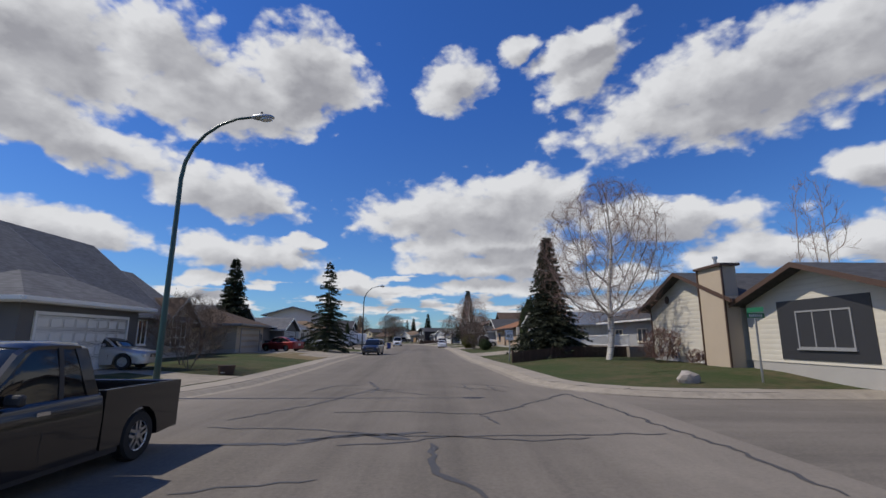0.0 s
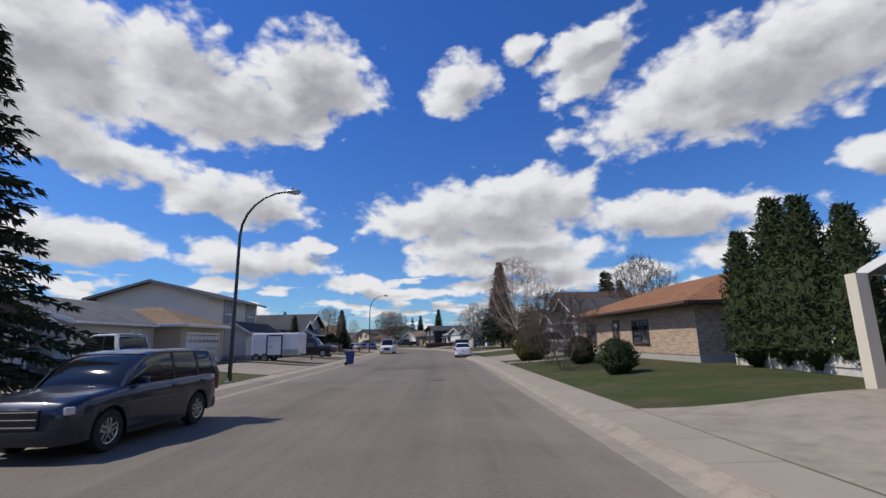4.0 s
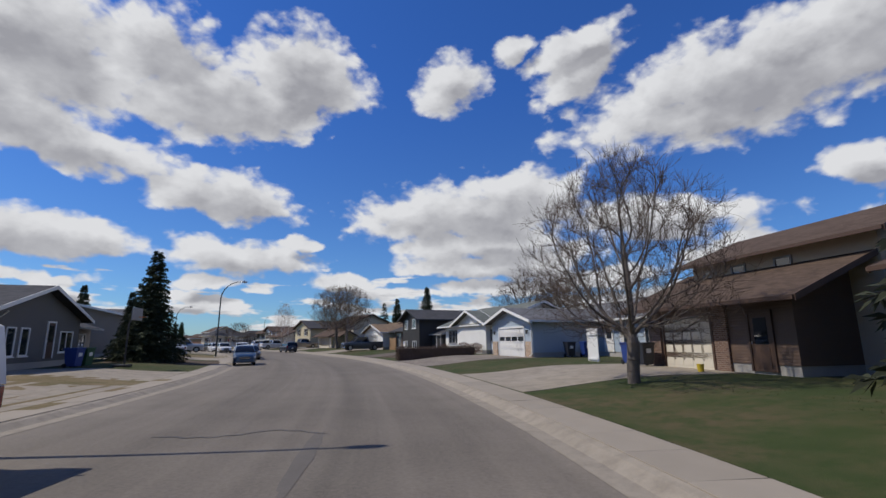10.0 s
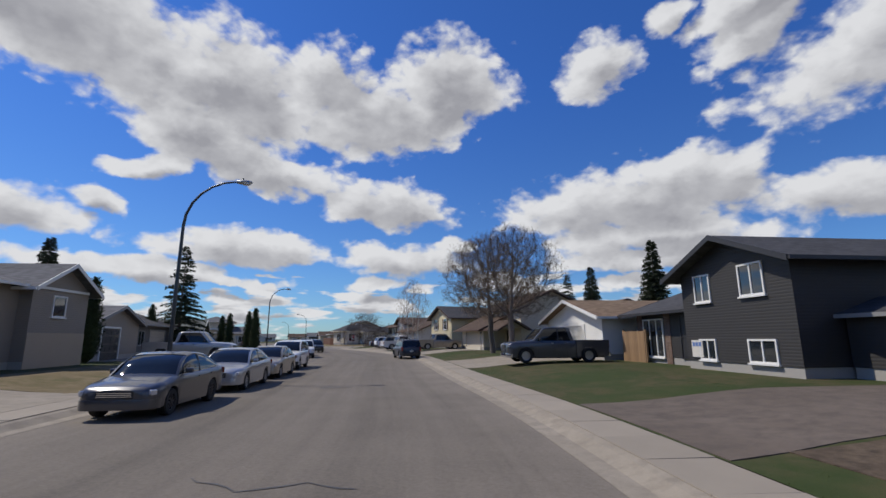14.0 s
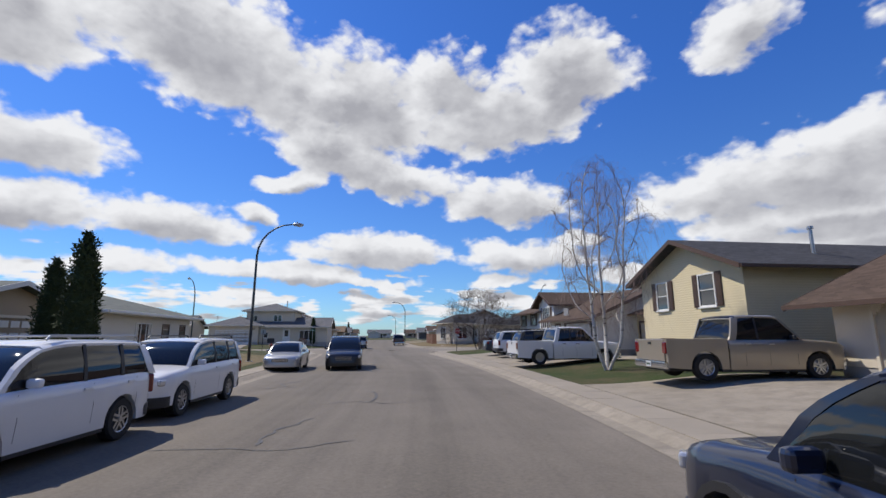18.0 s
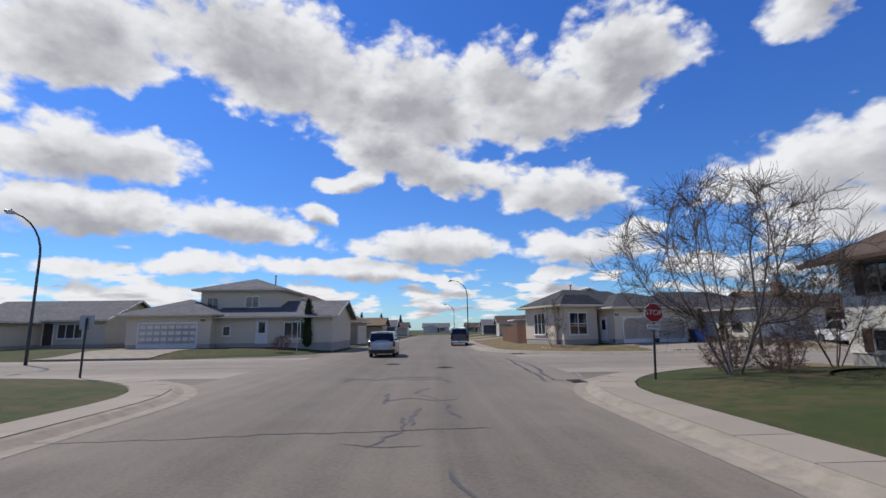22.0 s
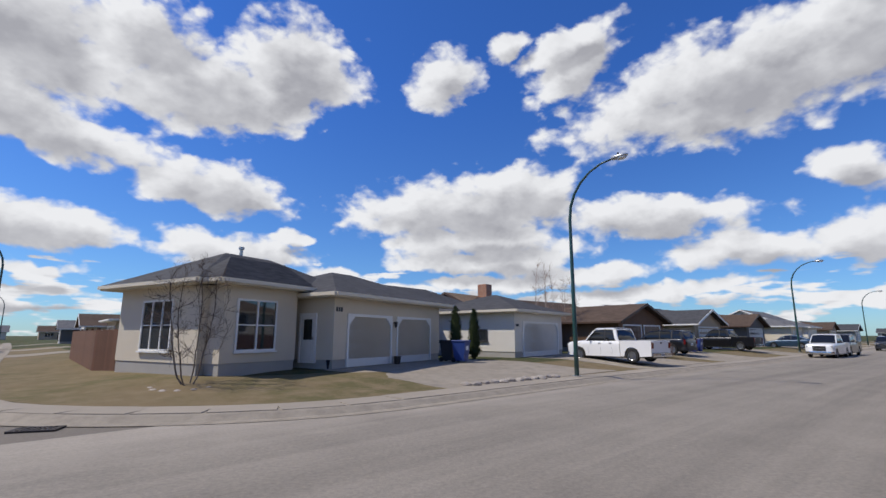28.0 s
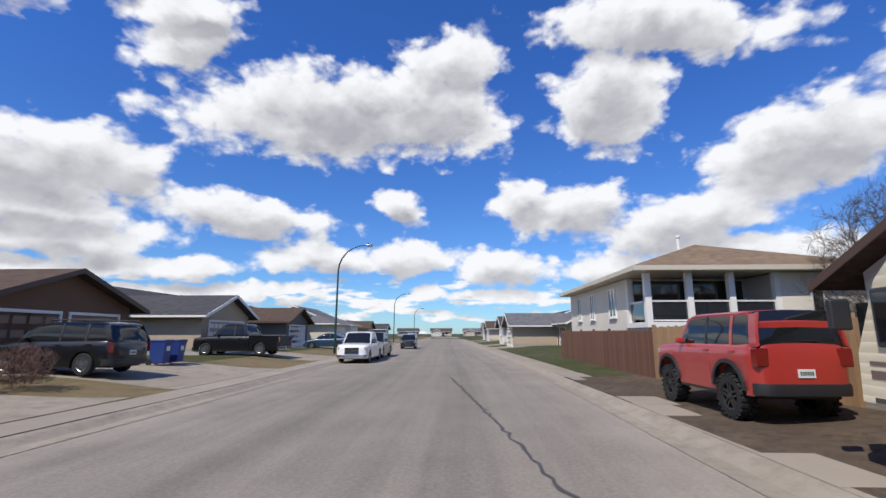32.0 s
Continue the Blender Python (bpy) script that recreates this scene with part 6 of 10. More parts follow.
TRUNK_CROWN = ("trunk", "crown")
TRUNK_TWIGS = ("trunk", "crown")
STEM_LEAF = ("stem", "foliage")

# ---- houses along the street, odd side first ----
def W(*a):
    return ("win", *a)


# right-hand side, from the first corner onwards
h = house(14.16, 22.80, -88.8, "beige-sided corner bungalow with a dark roof and a tall clad chimney", [
    dict(box=(-8.5, 0.3, 0, 9), h=3.3, wall=SIDEBEIGE, top=SHDARK, roof="y", rise=1.7, trim=BROWNTRIM, over=0.6, pipes=(("f", 0.1),), open=[
        W("f", 2.2, 0.1, 0.9, 0.5, WHITE, 2), W("f", 5.0, 0.1, 0.9, 0.5, WHITE, 2)]),
    dict(box=(0.6, 8.5, 0.3, 9), h=2.9, wall=SIDEBEIGE, top=SHDARK, roof="y", rise=1.3, trim=BROWNTRIM, over=0.7, open=[
        ("panel", "f", 2.0, 6.4, 0.5, 2.9, DARKTRIM), W("f", 3.0, 0.95, 2.6, 1.5, GREYTRIM, 3, None, True)]),
    dict(box=(8.5, 16, 1.2, 9), h=2.9, wall=SIDEBEIGE, top=SHDARK, roof="x", rise=1.9, trim=BROWNTRIM, open=[("door", "f", 1.0, 0.5, BROWNTRIM, WHITE), W("f", 3.5, 1.0, 2.2, 1.2)]),
])
part("chimney", boxes((-1.6, 0.45, -0.6, 0.1, -0.3, 4.85)), STUCCOTAN, h, "clad chimney with brown edges")
part("chimney_cap", boxes((-1.75, 0.6, -0.75, 0.25, 4.85, 4.97), (-1.66, -1.58, -0.66, -0.58, 0, 4.85), (0.43, 0.51, -0.66, -0.58, 0, 4.85)), BROWNTRIM, h)
roof_flue(h, -0.6, -0.2, 5.0, 0.35)
bm = bmesh.new()
tube(bm, [(-6.2, -0.02, 3.7), (-6.2, -0.05, 3.7)], 0.25, 14)
part("round_vent", bm, BROWNTRIM, h)

h = house(16.30, 38.73, -87.5, "grey bungalow with a charcoal roof and a white railed deck", [
    dict(box=(-7, 7, 0, 9), h=3.0, wall=SIDEGREY, top=SHDARK, roof="x", rise=1.6, trim=WHITE, over=0.7, open=[W("f", 2, 1.1, 1.6, 1.1, CREAMTRIM, 2), W("f", 6.5, 1.1, 1.6, 1.1, CREAMTRIM, 2), W("f", 11, 1.1, 1.2, 1.1, CREAMTRIM, 2)])])
part("deck", boxes((-7, 3.5, -2.6, -0.01, -0.2, 0.75)), SIDETAUPE, h)
railing(h, -7, 3.5, -2.6, 0.75, WHITE)

h = house(10.10, 51.84, -87.2, "pale grey bungalow with a front garage and a blue garage door", [
    dict(box=(-3.6, 3.6, 0, 8), h=2.9, wall=SIDEWHITE, top=SHBLUE, roof="y", rise=1.25, trim=WHITE, over=0.55, pipes=(("r", 0.2),), open=[
        ("panel", "f", 1.0, 6.1, 2.25, 2.85, SIDEWHITE), ("panel", "f", 0.3, 1.0, 0.0, 2.85, BRICKBUFF, 0.08), ("panel", "f", 6.1, 7.1, 0.0, 2.85, BRICKBUFF, 0.08),
        ("garage", "f", 1.2, 4.6, 0.02, 2.15, GDBLUE, WHITE, 1), ("light", "f", 0.65, 1.7), ("light", "f", 6.3, 1.7), ("door", "r", 7.0, 0.1, GDWHITE, WHITE)]),
    dict(box=(-3.6, 10, 8, 16), h=2.9, wall=SIDEWHITE, top=SHBLUE, roof="x", rise=1.8, trim=WHITE, over=0.55, open=[W("f", 10, 1.1, 1.6, 1.1)])])
part("post", boxes((-3.9, -3.6, -1.2, -0.9, -0.2, 2.7)), CREAMTRIM, h)
drive(10.10, 51.84, -87.2, -3.6, 4.8, 6.8)

h = house(10.24, 75.70, -86.6, "buff brick bungalow with an orange-brown hipped roof", [
    dict(box=(-9, 8.6, 0, 10), h=2.75, wall=BRICKBUFF, top=SHRED, roof="hip", rise=2.0, trim=BROWNTRIM, over=0.8, open=[W("f", 2, 0.9, 2.0, 1.4), W("f", 10.5, 0.9, 2.2, 1.4), ("door", "f", 7.5, 0.3, BROWNTRIM, BROWNTRIM), W("l", 3, 0.9, 1.6, 1.2)])])
drive(8.71, 85.09, -86.8, -5.2, 3.6, 7.4)

h = house(9.66, 92.24, -88.6, "grey-sided split-level house with white gable trim", [
    dict(box=(-2.0, 8.0, 0.0, 10), h=3.0, wall=SIDEGREY, top=SHDARK, roof="y", rise=1.9, trim=WHITE, over=0.6, open=[W("f", 0.6, 0.9, 1.2, 1.2), W("f", 6.0, 0.9, 2.0, 1.3), ("door", "f", 3.2, 0.5, GDWHITE, WHITE)]),
    dict(box=(-0.2, 4.6, -1.4, 0.02), h=2.75, wall=SIDEGREY, top=SHDARK, roof="y", rise=0.9, trim=WHITE, over=0.5, open=[W("f", 1.0, 0.8, 2.8, 1.4, WHITE, 3)]),
    dict(box=(-9.0, -2.0, 1.0, 10), h=2.9, wall=SIDEGREY, top=SHBROWN, roof="x", rise=1.8, trim=BROWNTRIM, over=0.6, open=[W("f", 1.2, 0.95, 1.0, 1.2, WHITE), W("f", 4.2, 0.95, 1.7, 1.2, WHITE, 2)])])
porch_steps(h, 1.0, 2.6, -0.2, 3)

h = house(8.82, 106.77, -88.8, "two-storey house with brown roofs and brick pillars between garage doors", [
    dict(box=(-3.9, 4.2, 0, 7), h=2.85, wall=BRICKBROWN, top=SHBROWN, roof="x", rise=1.3, trim=BROWNTRIM, over=0.8, open=[
        ("garage", "f", 0.9, 2.5, 0.02, 2.25, GDWHITE, BROWNTRIM, 0, True), ("garage", "f", 4.6, 2.5, 0.02, 2.25, GDCREAM, BROWNTRIM, 0, True), ("light", "f", 4.1, 1.8), ("bars", "f", 3.65, 2.3, 0.18, 3)]),
    dict(box=(-1.2, 5.5, 4, 12), h=5.3, wall=STUCCOWHITE, top=SHBROWN, roof="y", rise=1.7, trim=BROWNTRIM, over=0.7, open=[W("f", 1.1, 3.75, 1.5, 1.1, BROWNTRIM)])])
drive(8.82, 106.77, -88.8, -3.6, 3.8, 7.6)

h = house(10.11, 117.76, -84.5, "white-sided bi-level house with brown-framed windows", [
    dict(box=(-6, 4.6, 0, 10), h=3.4, wall=SIDEWHITE, top=SHBROWN, roof="x", rise=1.7, trim=BROWNTRIM, over=0.7, open=[W("f", 7.6, 1.7, 1.1, 1.3, BROWNTRIM), W("f", 5.0, 1.7, 1.1, 1.3, BROWNTRIM), W("f", 1.0, 1.7, 2.0, 1.3, BROWNTRIM, 3), W("f", 7.5, 0.35, 1.2, 0.6, BROWNTRIM), W("r", 1.0, 1.7, 1.1, 1.3, BROWNTRIM)])])

h = house(7.15, 130.84, -78.7, "brown two-storey house with a garage under a long brown roof", [
    dict(box=(-3.4, 4.4, 0, 7), h=2.9, wall=SIDEBROWN, top=SHBROWN, roof="x", rise=1.5, trim=BROWNTRIM, over=1.0, open=[
        ("garage", "f", 1.2, 2.9, 0.02, 2.2, GDCREAM, BROWNTRIM), ("panel", "f", 0.3, 1.0, 0, 2.85, BRICKBROWN, 0.1), ("panel", "f", 4.3, 5.0, 0, 2.85, BRICKBROWN, 0.1), ("door", "f", 6.0, 0.1, BROWNTRIM, BROWNTRIM)]),
    dict(box=(-3.0, 5.5, 2.6, 10), h=4.9, wall=STUCCOTAN, top=SHBROWN, roof="x", rise=1.4, trim=BROWNTRIM, over=0.7, open=[W("f", 0.7, 3.8, 0.8, 0.7, GREYTRIM, 1), W("f", 2.4, 3.8, 0.8, 0.7, GREYTRIM, 1), W("f", 4.6, 3.8, 0.8, 0.7, GREYTRIM, 1)])])
drive(6.90, 132.11, -78.7, -3.8, 3.6, 8.2)

h = house(1.83, 148.41, -71.7, "white and pale blue bungalow with a low gabled garage", [
    dict(box=(-3.6, 3.4, 0, 8), h=2.7, wall=SIDEBLUE, top=SHGREY, roof="y", rise=0.95, trim=WHITE, over=0.6, pipes=(("f", 6.9),), open=[
        ("garage", "f", 1.4, 4.3, 0.02, 2.15, GDWHITE, WHITE, 2), ("panel", "f", 0.2, 1.1, 0, 1.15, BRICKBUFF, 0.08), ("panel", "f", 5.95, 6.85, 0, 1.15, BRICKBUFF, 0.08), ("light", "f", 0.7, 1.7), ("light", "f", 6.3, 1.7),
        ("door", "r", 5.4, 0.05, GDWHITE, WHITE, 0.9, 2.05, False)]),
    dict(box=(3.4, 10.5, 5.6, 14), h=2.8, wall=SIDEBLUE, top=SHGREY, roof="x", rise=1.6, trim=WHITE, over=0.6, open=[("door", "f", 0.9, 0.35, GDWHITE, WHITE), W("f", 2.6, 0.7, 1.7, 1.4, WHITE, 2, None, True), W("f", 5.0, 0.7, 0.8, 1.4)]),
    dict(box=(-3.6, 3.4, 8, 14), h=2.8, wall=SIDEBLUE, top=SHGREY, roof="x", rise=1.6, trim=WHITE, over=0.6)])
roof_flue(h, -2, 11, 4.4, 0.6)
part("gate", boxes((9.6, 10.6, 0.2, 0.26, -0.2, 1.9), (9.65, 10.55, 0.14, 0.2, 0.1, 0.2), (9.65, 10.55, 0.14, 0.2, 1.5, 1.6)), GDWHITE, h, "white board gate with black hinges")

h = house(-1.01, 159.04, -66.1, "white-sided bungalow with a shallow grey roof and concrete steps", [
    dict(box=(-5.5, 5.6, 0, 10), h=2.9, wall=SIDEWHITE, top=SHGREEN, roof="x", rise=1.9, trim=WHITE, over=0.7, open=[W("f", 0.9, 0.95, 2.5, 1.4, GREYTRIM, 3), W("f", 6.2, 1.15, 1.8, 1.1, GREYTRIM, 2, None, True), W("f", 9.0, 1.15, 1.5, 1.1, GREYTRIM, 2), ("door", "f", 3.9, 0.55, GDWHITE, WHITE)]),
    dict(box=(-1.5, 4.6, -0.5, 0.02), h=2.9, wall=SIDEWHITE, top=SHGREEN, roof="y", rise=1.15, trim=WHITE, over=0.6)])
porch_steps(h, -2.0, -0.2, -0.5, 4)

h = house(-7.72, 171.96, -64.6, "charcoal-sided split-level house with white windows", [
    dict(box=(-2.9, 2.9, 0, 12), h=4.0, wall=SIDECHAR, top=SHDARK, roof="y", rise=1.15, trim=DARKTRIM, over=0.6, open=[
        W("f", 0.9, 2.75, 1.0, 1.15, WHITE, 2), W("f", 3.5, 2.8, 1.2, 1.2, WHITE, 2), W("f", 0.9, 0.4, 1.0, 0.85, WHITE, 2), W("f", 3.6, 0.4, 1.3, 0.85, WHITE, 2), W("r", 4.5, 3.1, 2.4, 0.35, WHITE, 3)]),
    dict(box=(-8.8, -2.9, 1.0, 9), h=2.7, wall=SIDECHAR, top=SHDARK, roof="x", rise=1.3, trim=DARKTRIM, over=0.7, open=[W("f", 0.7, 0.3, 1.9, 2.0, WHITE, 3), ("panel", "f", 0.1, 0.6, 0, 2.6, BRICKBROWN), ("panel", "f", 2.7, 3.2, 0, 2.6, BRICKBROWN), ("door", "f", 4.1, 0.3, DARKTRIM, DARKTRIM, 0.9, 2.05, False)]),
])
part("house_sign", boxes((-2.5, -1.8, -0.06, 0.0, 0.5, 1.2)), STUCCOWHITE, h, "small wall plaque with bars")
for k in range(3):
    part("plaque_bar", boxes((-2.42 + k * 0.2, -2.28 + k * 0.2, -0.075, -0.06, 0.95, 1.12)), GDBLUE, h)
h2 = house(-4.26, 168.52, -64.6, "small charcoal garden shed with a low roof", [dict(box=(-1.6, 1.6, 0, 3), h=2.0, wall=SIDECHAR, top=SHDARK, roof="x", rise=0.5, trim=GREYTRIM, over=0.25, open=[("door", "f", 1.6, 0.05, SIDECHAR, WHITE, 1.0, 1.8, False)])], category="shed")

h = house(-14.53, 185.33, -63.6, "white garage wing with a tan roof beside a board fence", [
    dict(box=(-4.4, 4.6, 0, 9), h=2.6, wall=SIDEWHITE, top=SHTAN, roof="y", rise=1.2, trim=WHITE, over=0.6, open=[("garage", "f", 1.9, 4.6, 0.02, 2.1, GDWHITE, WHITE, 0, True), ("light", "f", 1.2, 1.7)]),
    dict(box=(-10, -4.4, 2, 11), h=2.7, wall=STUCCOWHITE, top=SHTAN, roof="x", rise=1.6, trim=BROWNTRIM, over=0.6, open=[W("f", 1.5, 0.9, 2.0, 1.3)])])
drive(-14.53, 185.33, -63.6, -4.2, 4.4, 8.0)

h = house(-26.56, 205.00, -54.2, "beige stucco two-storey house with brown roofs and a wide garage", [
    dict(box=(-5.0, 2.2, 0, 7), h=2.55, wall=STUCCO, top=SHBROWN, roof="x", rise=1.6, trim=BROWNTRIM, over=0.9, open=[("garage", "f", 1.4, 4.88, 0.02, 2.15, GDCREAM, CREAMTRIM, 0, True), ("light", "f", 6.7, 1.8)]),
    dict(box=(-2.6, 6.5, 2.6, 10), h=4.9, wall=STUCCO, top=SHBROWN, roof="x", rise=1.5, trim=BROWNTRIM, over=0.7, open=[W("f", 1.3, 3.7, 1.1, 0.9, BROWNTRIM), W("f", 4.3, 3.7, 1.1, 0.9, BROWNTRIM), ("door", "f", 5.6, 0.1, BROWNTRIM, BROWNTRIM)]),
    dict(box=(2.2, 6.5, 0.4, 2.6), z=2.35, h=0.2, wall=STUCCO, top=SHBROWN, roof="x", rise=0.6, trim=BROWNTRIM, over=0.8)])
part("porch_post", boxes((4.3, 4.75, -0.1, 0.35, -0.3, 2.5)), STUCCO, h)
drive(-27.70, 206.55, -52.3, -4.5, 4.4, 8.2)

h = house(-34.47, 214.80, -48.4, "pale yellow bi-level house with brown shutters", [
    dict(box=(-3.4, 4.0, 0, 13), h=4.2, wall=SIDEYELLOW, top=SHDARK, roof="y", rise=1.55, trim=BROWNTRIM, over=0.6, open=[
        W("f", 1.4, 2.55, 1.0, 1.45, WHITE, 1, BROWNTRIM, False, 1), W("f", 4.7, 2.55, 1.1, 1.5, WHITE, 1, BROWNTRIM, False, 1), W("f", 1.5, 0.45, 1.1, 0.7), W("f", 4.9, 0.45, 1.1, 0.7), W("r", 6.0, 2.6, 1.0, 1.4, BROWNTRIM), ("door", "r", 9.5, 1.2, BROWNTRIM, BROWNTRIM)]),
    dict(box=(-9.5, -3.4, 3, 12), h=2.8, wall=SIDEYELLOW, top=SHBROWN, roof="x", rise=1.4, trim=BROWNTRIM, over=0.6, open=[("garage", "f", 0.6, 2.6, 0.02, 2.1, GDCREAM, BROWNTRIM), ("door", "f", 4.4, 0.1, BROWNTRIM, BROWNTRIM)])])
roof_flue(h, 2.5, 5, 5.2, 0.9)
roof_flue(h, -1, 9, 5.4, 0.3)

h = house(-47.35, 230.40, -48.6, "white-sided bi-level house with a brown roof and a tall bay window", [
    dict(box=(-10.2, -1.6, 0.4, 6.9), h=3.7, wall=SIDEWHITE, top=SHBROWN, roof="x", rise=1.2, trim=BROWNTRIM, over=0.8, open=[W("f", 1.0, 2.3, 1.1, 1.1, GREYTRIM, 2, BROWNTRIM), W("f", 4.2, 2.3, 1.3, 1.2, GREYTRIM, 2, BROWNTRIM), W("f", 1.0, 0.4, 1.3, 0.8, GREYTRIM, 2, BROWNTRIM), W("f", 4.4, 0.4, 1.3, 0.8, GREYTRIM, 2), ("door", "f", 7.3, 0.9, BROWNTRIM, BROWNTRIM, 0.95, 1.9, False)]),
    dict(box=(-1.6, 2.2, -0.3, 10), h=4.1, wall=SIDEWHITE, top=SHBROWN, roof="y", rise=0.95, trim=BROWNTRIM, over=0.6, open=[W("f", 0.9, 1.9, 2.0, 1.9, WHITE, 4, BROWNTRIM)]),
    dict(box=(2.2, 10.9, -0.6, 9), h=2.7, wall=SIDEWHITE, top=SHBROWN, roof="x", rise=2.0, trim=BROWNTRIM, over=0.8, open=[("door", "f", 1.2, 0.1, GDWHITE, BROWNTRIM), ("garage", "f", 3.1, 4.7, 0.02, 2.15, GDWHITE, DARKTRIM, 0, True)])])
roof_flue(h, -3, 5, 4.9, 0.5)
bm = boxes((6.35, 7.25, -1.1, -1.05, 2.8, 3.35))
part("basketball_board", bm, GREYTRIM, h)
pad(-43.04, 223.32, -46.7, -7.6, 8.5, -8.0, 2.4, DRIVE, "driveway", "wide pale concrete driveways of two houses", nx=14, flare=0.3)

# left-hand side
h = house(-17.82, 21.64, 91.2, "dark grey house with a steep grey shingled roof", [
    dict(box=(2.0, 8.6, 0.3, 11), h=2.9, wall=STUCCOGREY, top=SHGREY, roof="x", rise=4.4, trim=GREYTRIM, over=0.5, open=[("door", "f", 0.5, 0.4, GDWHITE, WHITE), W("f", 2.9, 0.9, 0.9, 1.5, WHITE), W("f", 4.3, 0.9, 0.9, 1.5, WHITE)]),
    dict(box=(8.6, 12.5, 0.8, 10), h=2.8, wall=STUCCOGREY, top=SHGREY, roof="x", rise=3.2, trim=GREYTRIM, over=0.6, open=[W("f", 0.6, 0.8, 1.4, 1.5, WHITE, 2)]),
    dict(box=(-6.5, 2.0, 0.5, 10), h=3.6, wall=STUCCOGREY, top=SHGREY, roof="x", rise=3.4, trim=GREYTRIM, over=0.3),
    dict(box=(-6.0, 0.4, -3.4, 0.5), h=2.5, wall=STUCCOGREY, top=SHGREY, roof="hip", rise=1.2, trim=WHITE, over=0.5, open=[("garage", "f", 0.7, 4.88, 0.02, 2.1, GDWHITE, WHITE)])])
bm = bmesh.new()
tube(bm, [(1.9, -0.1, 2.75), (0.9, -0.1, 2.6), (0.75, 0.2, 2.4), (0.75, 0.2, 0)], 0.045, 6)
part("downpipe", bm, WHITE, h, smooth=True)
drive(-18.43, 16.67, 91.0, -4.0, 4.0, 8.0)
h = house(-18.79, 39.61, 92.8, "taupe stucco bungalow with an arched window and a side garage", [
    dict(box=(-8.5, 2.5, 1.5, 10), h=2.5, wall=STUCCOTAN, top=SHBROWN, roof="x", rise=1.7, trim=GREYTRIM, over=0.7, open=[W("f", 5.0, 0.8, 1.4, 1.3, GREYTRIM, 2), ("door", "f", 8.0, 0.3, BROWNTRIM, GREYTRIM)]),
    dict(box=(-8.5, -4.5, 0.2, 6), h=2.5, wall=STUCCOTAN, top=SHBROWN, roof="y", rise=1.5, trim=GREYTRIM, over=0.5, open=[W("f", 1.0, 0.7, 2.0, 2.0, WHITE, 3, None, False, 2)]),
    dict(box=(2.0, 9.0, -0.6, 7), h=2.4, wall=STUCCOTAN, top=SHBROWN, roof="hip", rise=1.5, trim=GREYTRIM, over=0.6, open=[("garage", "f", 1.0, 4.88, 0.02, 2.1, GDTAUPE, GREYTRIM), W("f", 6.15, 1.0, 0.5, 0.8)])])
drive(-19.61, 45.57, 92.8, -3.4, 3.8, 8.6)
h = house(-21.69, 56.48, 92.8, "grey stucco bungalow with white gables", [
    dict(box=(-6.5, 5.0, 0, 10), h=2.8, wall=STUCCOGREY, top=SHGREY, roof="x", rise=1.3, trim=WHITE, over=0.6, open=[W("f", 3.0, 1.0, 1.2, 0.7, WHITE, 1), ("door", "f", 1.0, 0.6, GDWHITE, WHITE)]),
    dict(box=(-6.0, -0.6, 1.5, 9), h=3.6, wall=STUCCOGREY, top=SHGREY, roof="y", rise=1.3, trim=WHITE, over=0.6),
    dict(box=(3.0, 9.5, -1.5, 6), h=2.5, wall=STUCCOGREY, top=SHGREY, roof="y", rise=1.4, trim=WHITE, over=0.5, open=[("garage", "f", 0.8, 4.88, 0.02, 2.1, GDWHITE, WHITE)])])
drive(-20.62, 55.03, 92.8, -6.5, 4.5, 9.5)
h = house(-20.27, 74.91, 93.4, "cream house with a broad garage wing", [
    dict(box=(-7, 3, 1.0, 10), h=2.8, wall=STUCCOWHITE, top=SHGREY, roof="x", rise=1.5, trim=WHITE, over=0.6, open=[W("f", 1.2, 0.9, 2.0, 1.3), ("door", "f", 5.0, 0.3, GDWHITE, WHITE)]),
    dict(box=(0.5, 7.0, -0.8, 7), h=2.6, wall=STUCCOTAN, top=SHTAN, roof="hip", rise=1.4, trim=WHITE, over=0.6, open=[("garage", "f", 0.8, 4.88, 0.02, 2.1, GDWHITE, WHITE)])])
drive(-20.71, 73.88, 93.4, -4.0, 4.2, 8.6)
h = house(-21.55, 89.08, 92.7, "white and grey two-storey house with a dark lower roof", [
    dict(box=(-6.0, 5.0, 0.6, 10), h=5.45, wall=STUCCOWHITE, top=SHDARK, roof="x", rise=1.3, trim=GREYTRIM, over=0.7, open=[("panel", "f", 3.0, 5.4, 3.2, 5.4, SIDEGREY), ("panel", "f", 8.0, 10.4, 3.2, 5.4, SIDEGREY), W("f", 3.3, 4.1, 1.5, 1.15, WHITE, 2), W("f", 8.4, 4.1, 1.5, 1.15, WHITE, 2)]),
    dict(box=(-2.5, 6.0, -1.4, 0.8), h=2.6, wall=STUCCOWHITE, top=SHDARK, roof="x", rise=0.7, trim=WHITE, over=0.5, open=[("garage", "f", 1.8, 4.88, 0.02, 2.1, GDTAUPE, WHITE)])])
pad(-21.50, 88.08, 92.7, -8.0, 6.0, -8.6, -1.2, GRAVEL, "driveway", "brown gravel parking strip", nx=10)
h = house(-22.68, 101.42, 90.0, "grey house with a dark hipped roof and a glazed porch", [
    dict(box=(-4.0, 3.5, 0, 9), h=2.9, wall=STUCCOGREY, top=SHDARK, roof="hip", rise=1.5, trim=GREYTRIM, over=0.6, open=[W("f", 3.5, 0.4, 2.2, 2.0, WHITE, 4), ("door", "f", 2.0, 0.3, GREYTRIM, GREYTRIM)])])
drive(-21.71, 98.82, 90.3, -2.0, 3.4, 8.4)
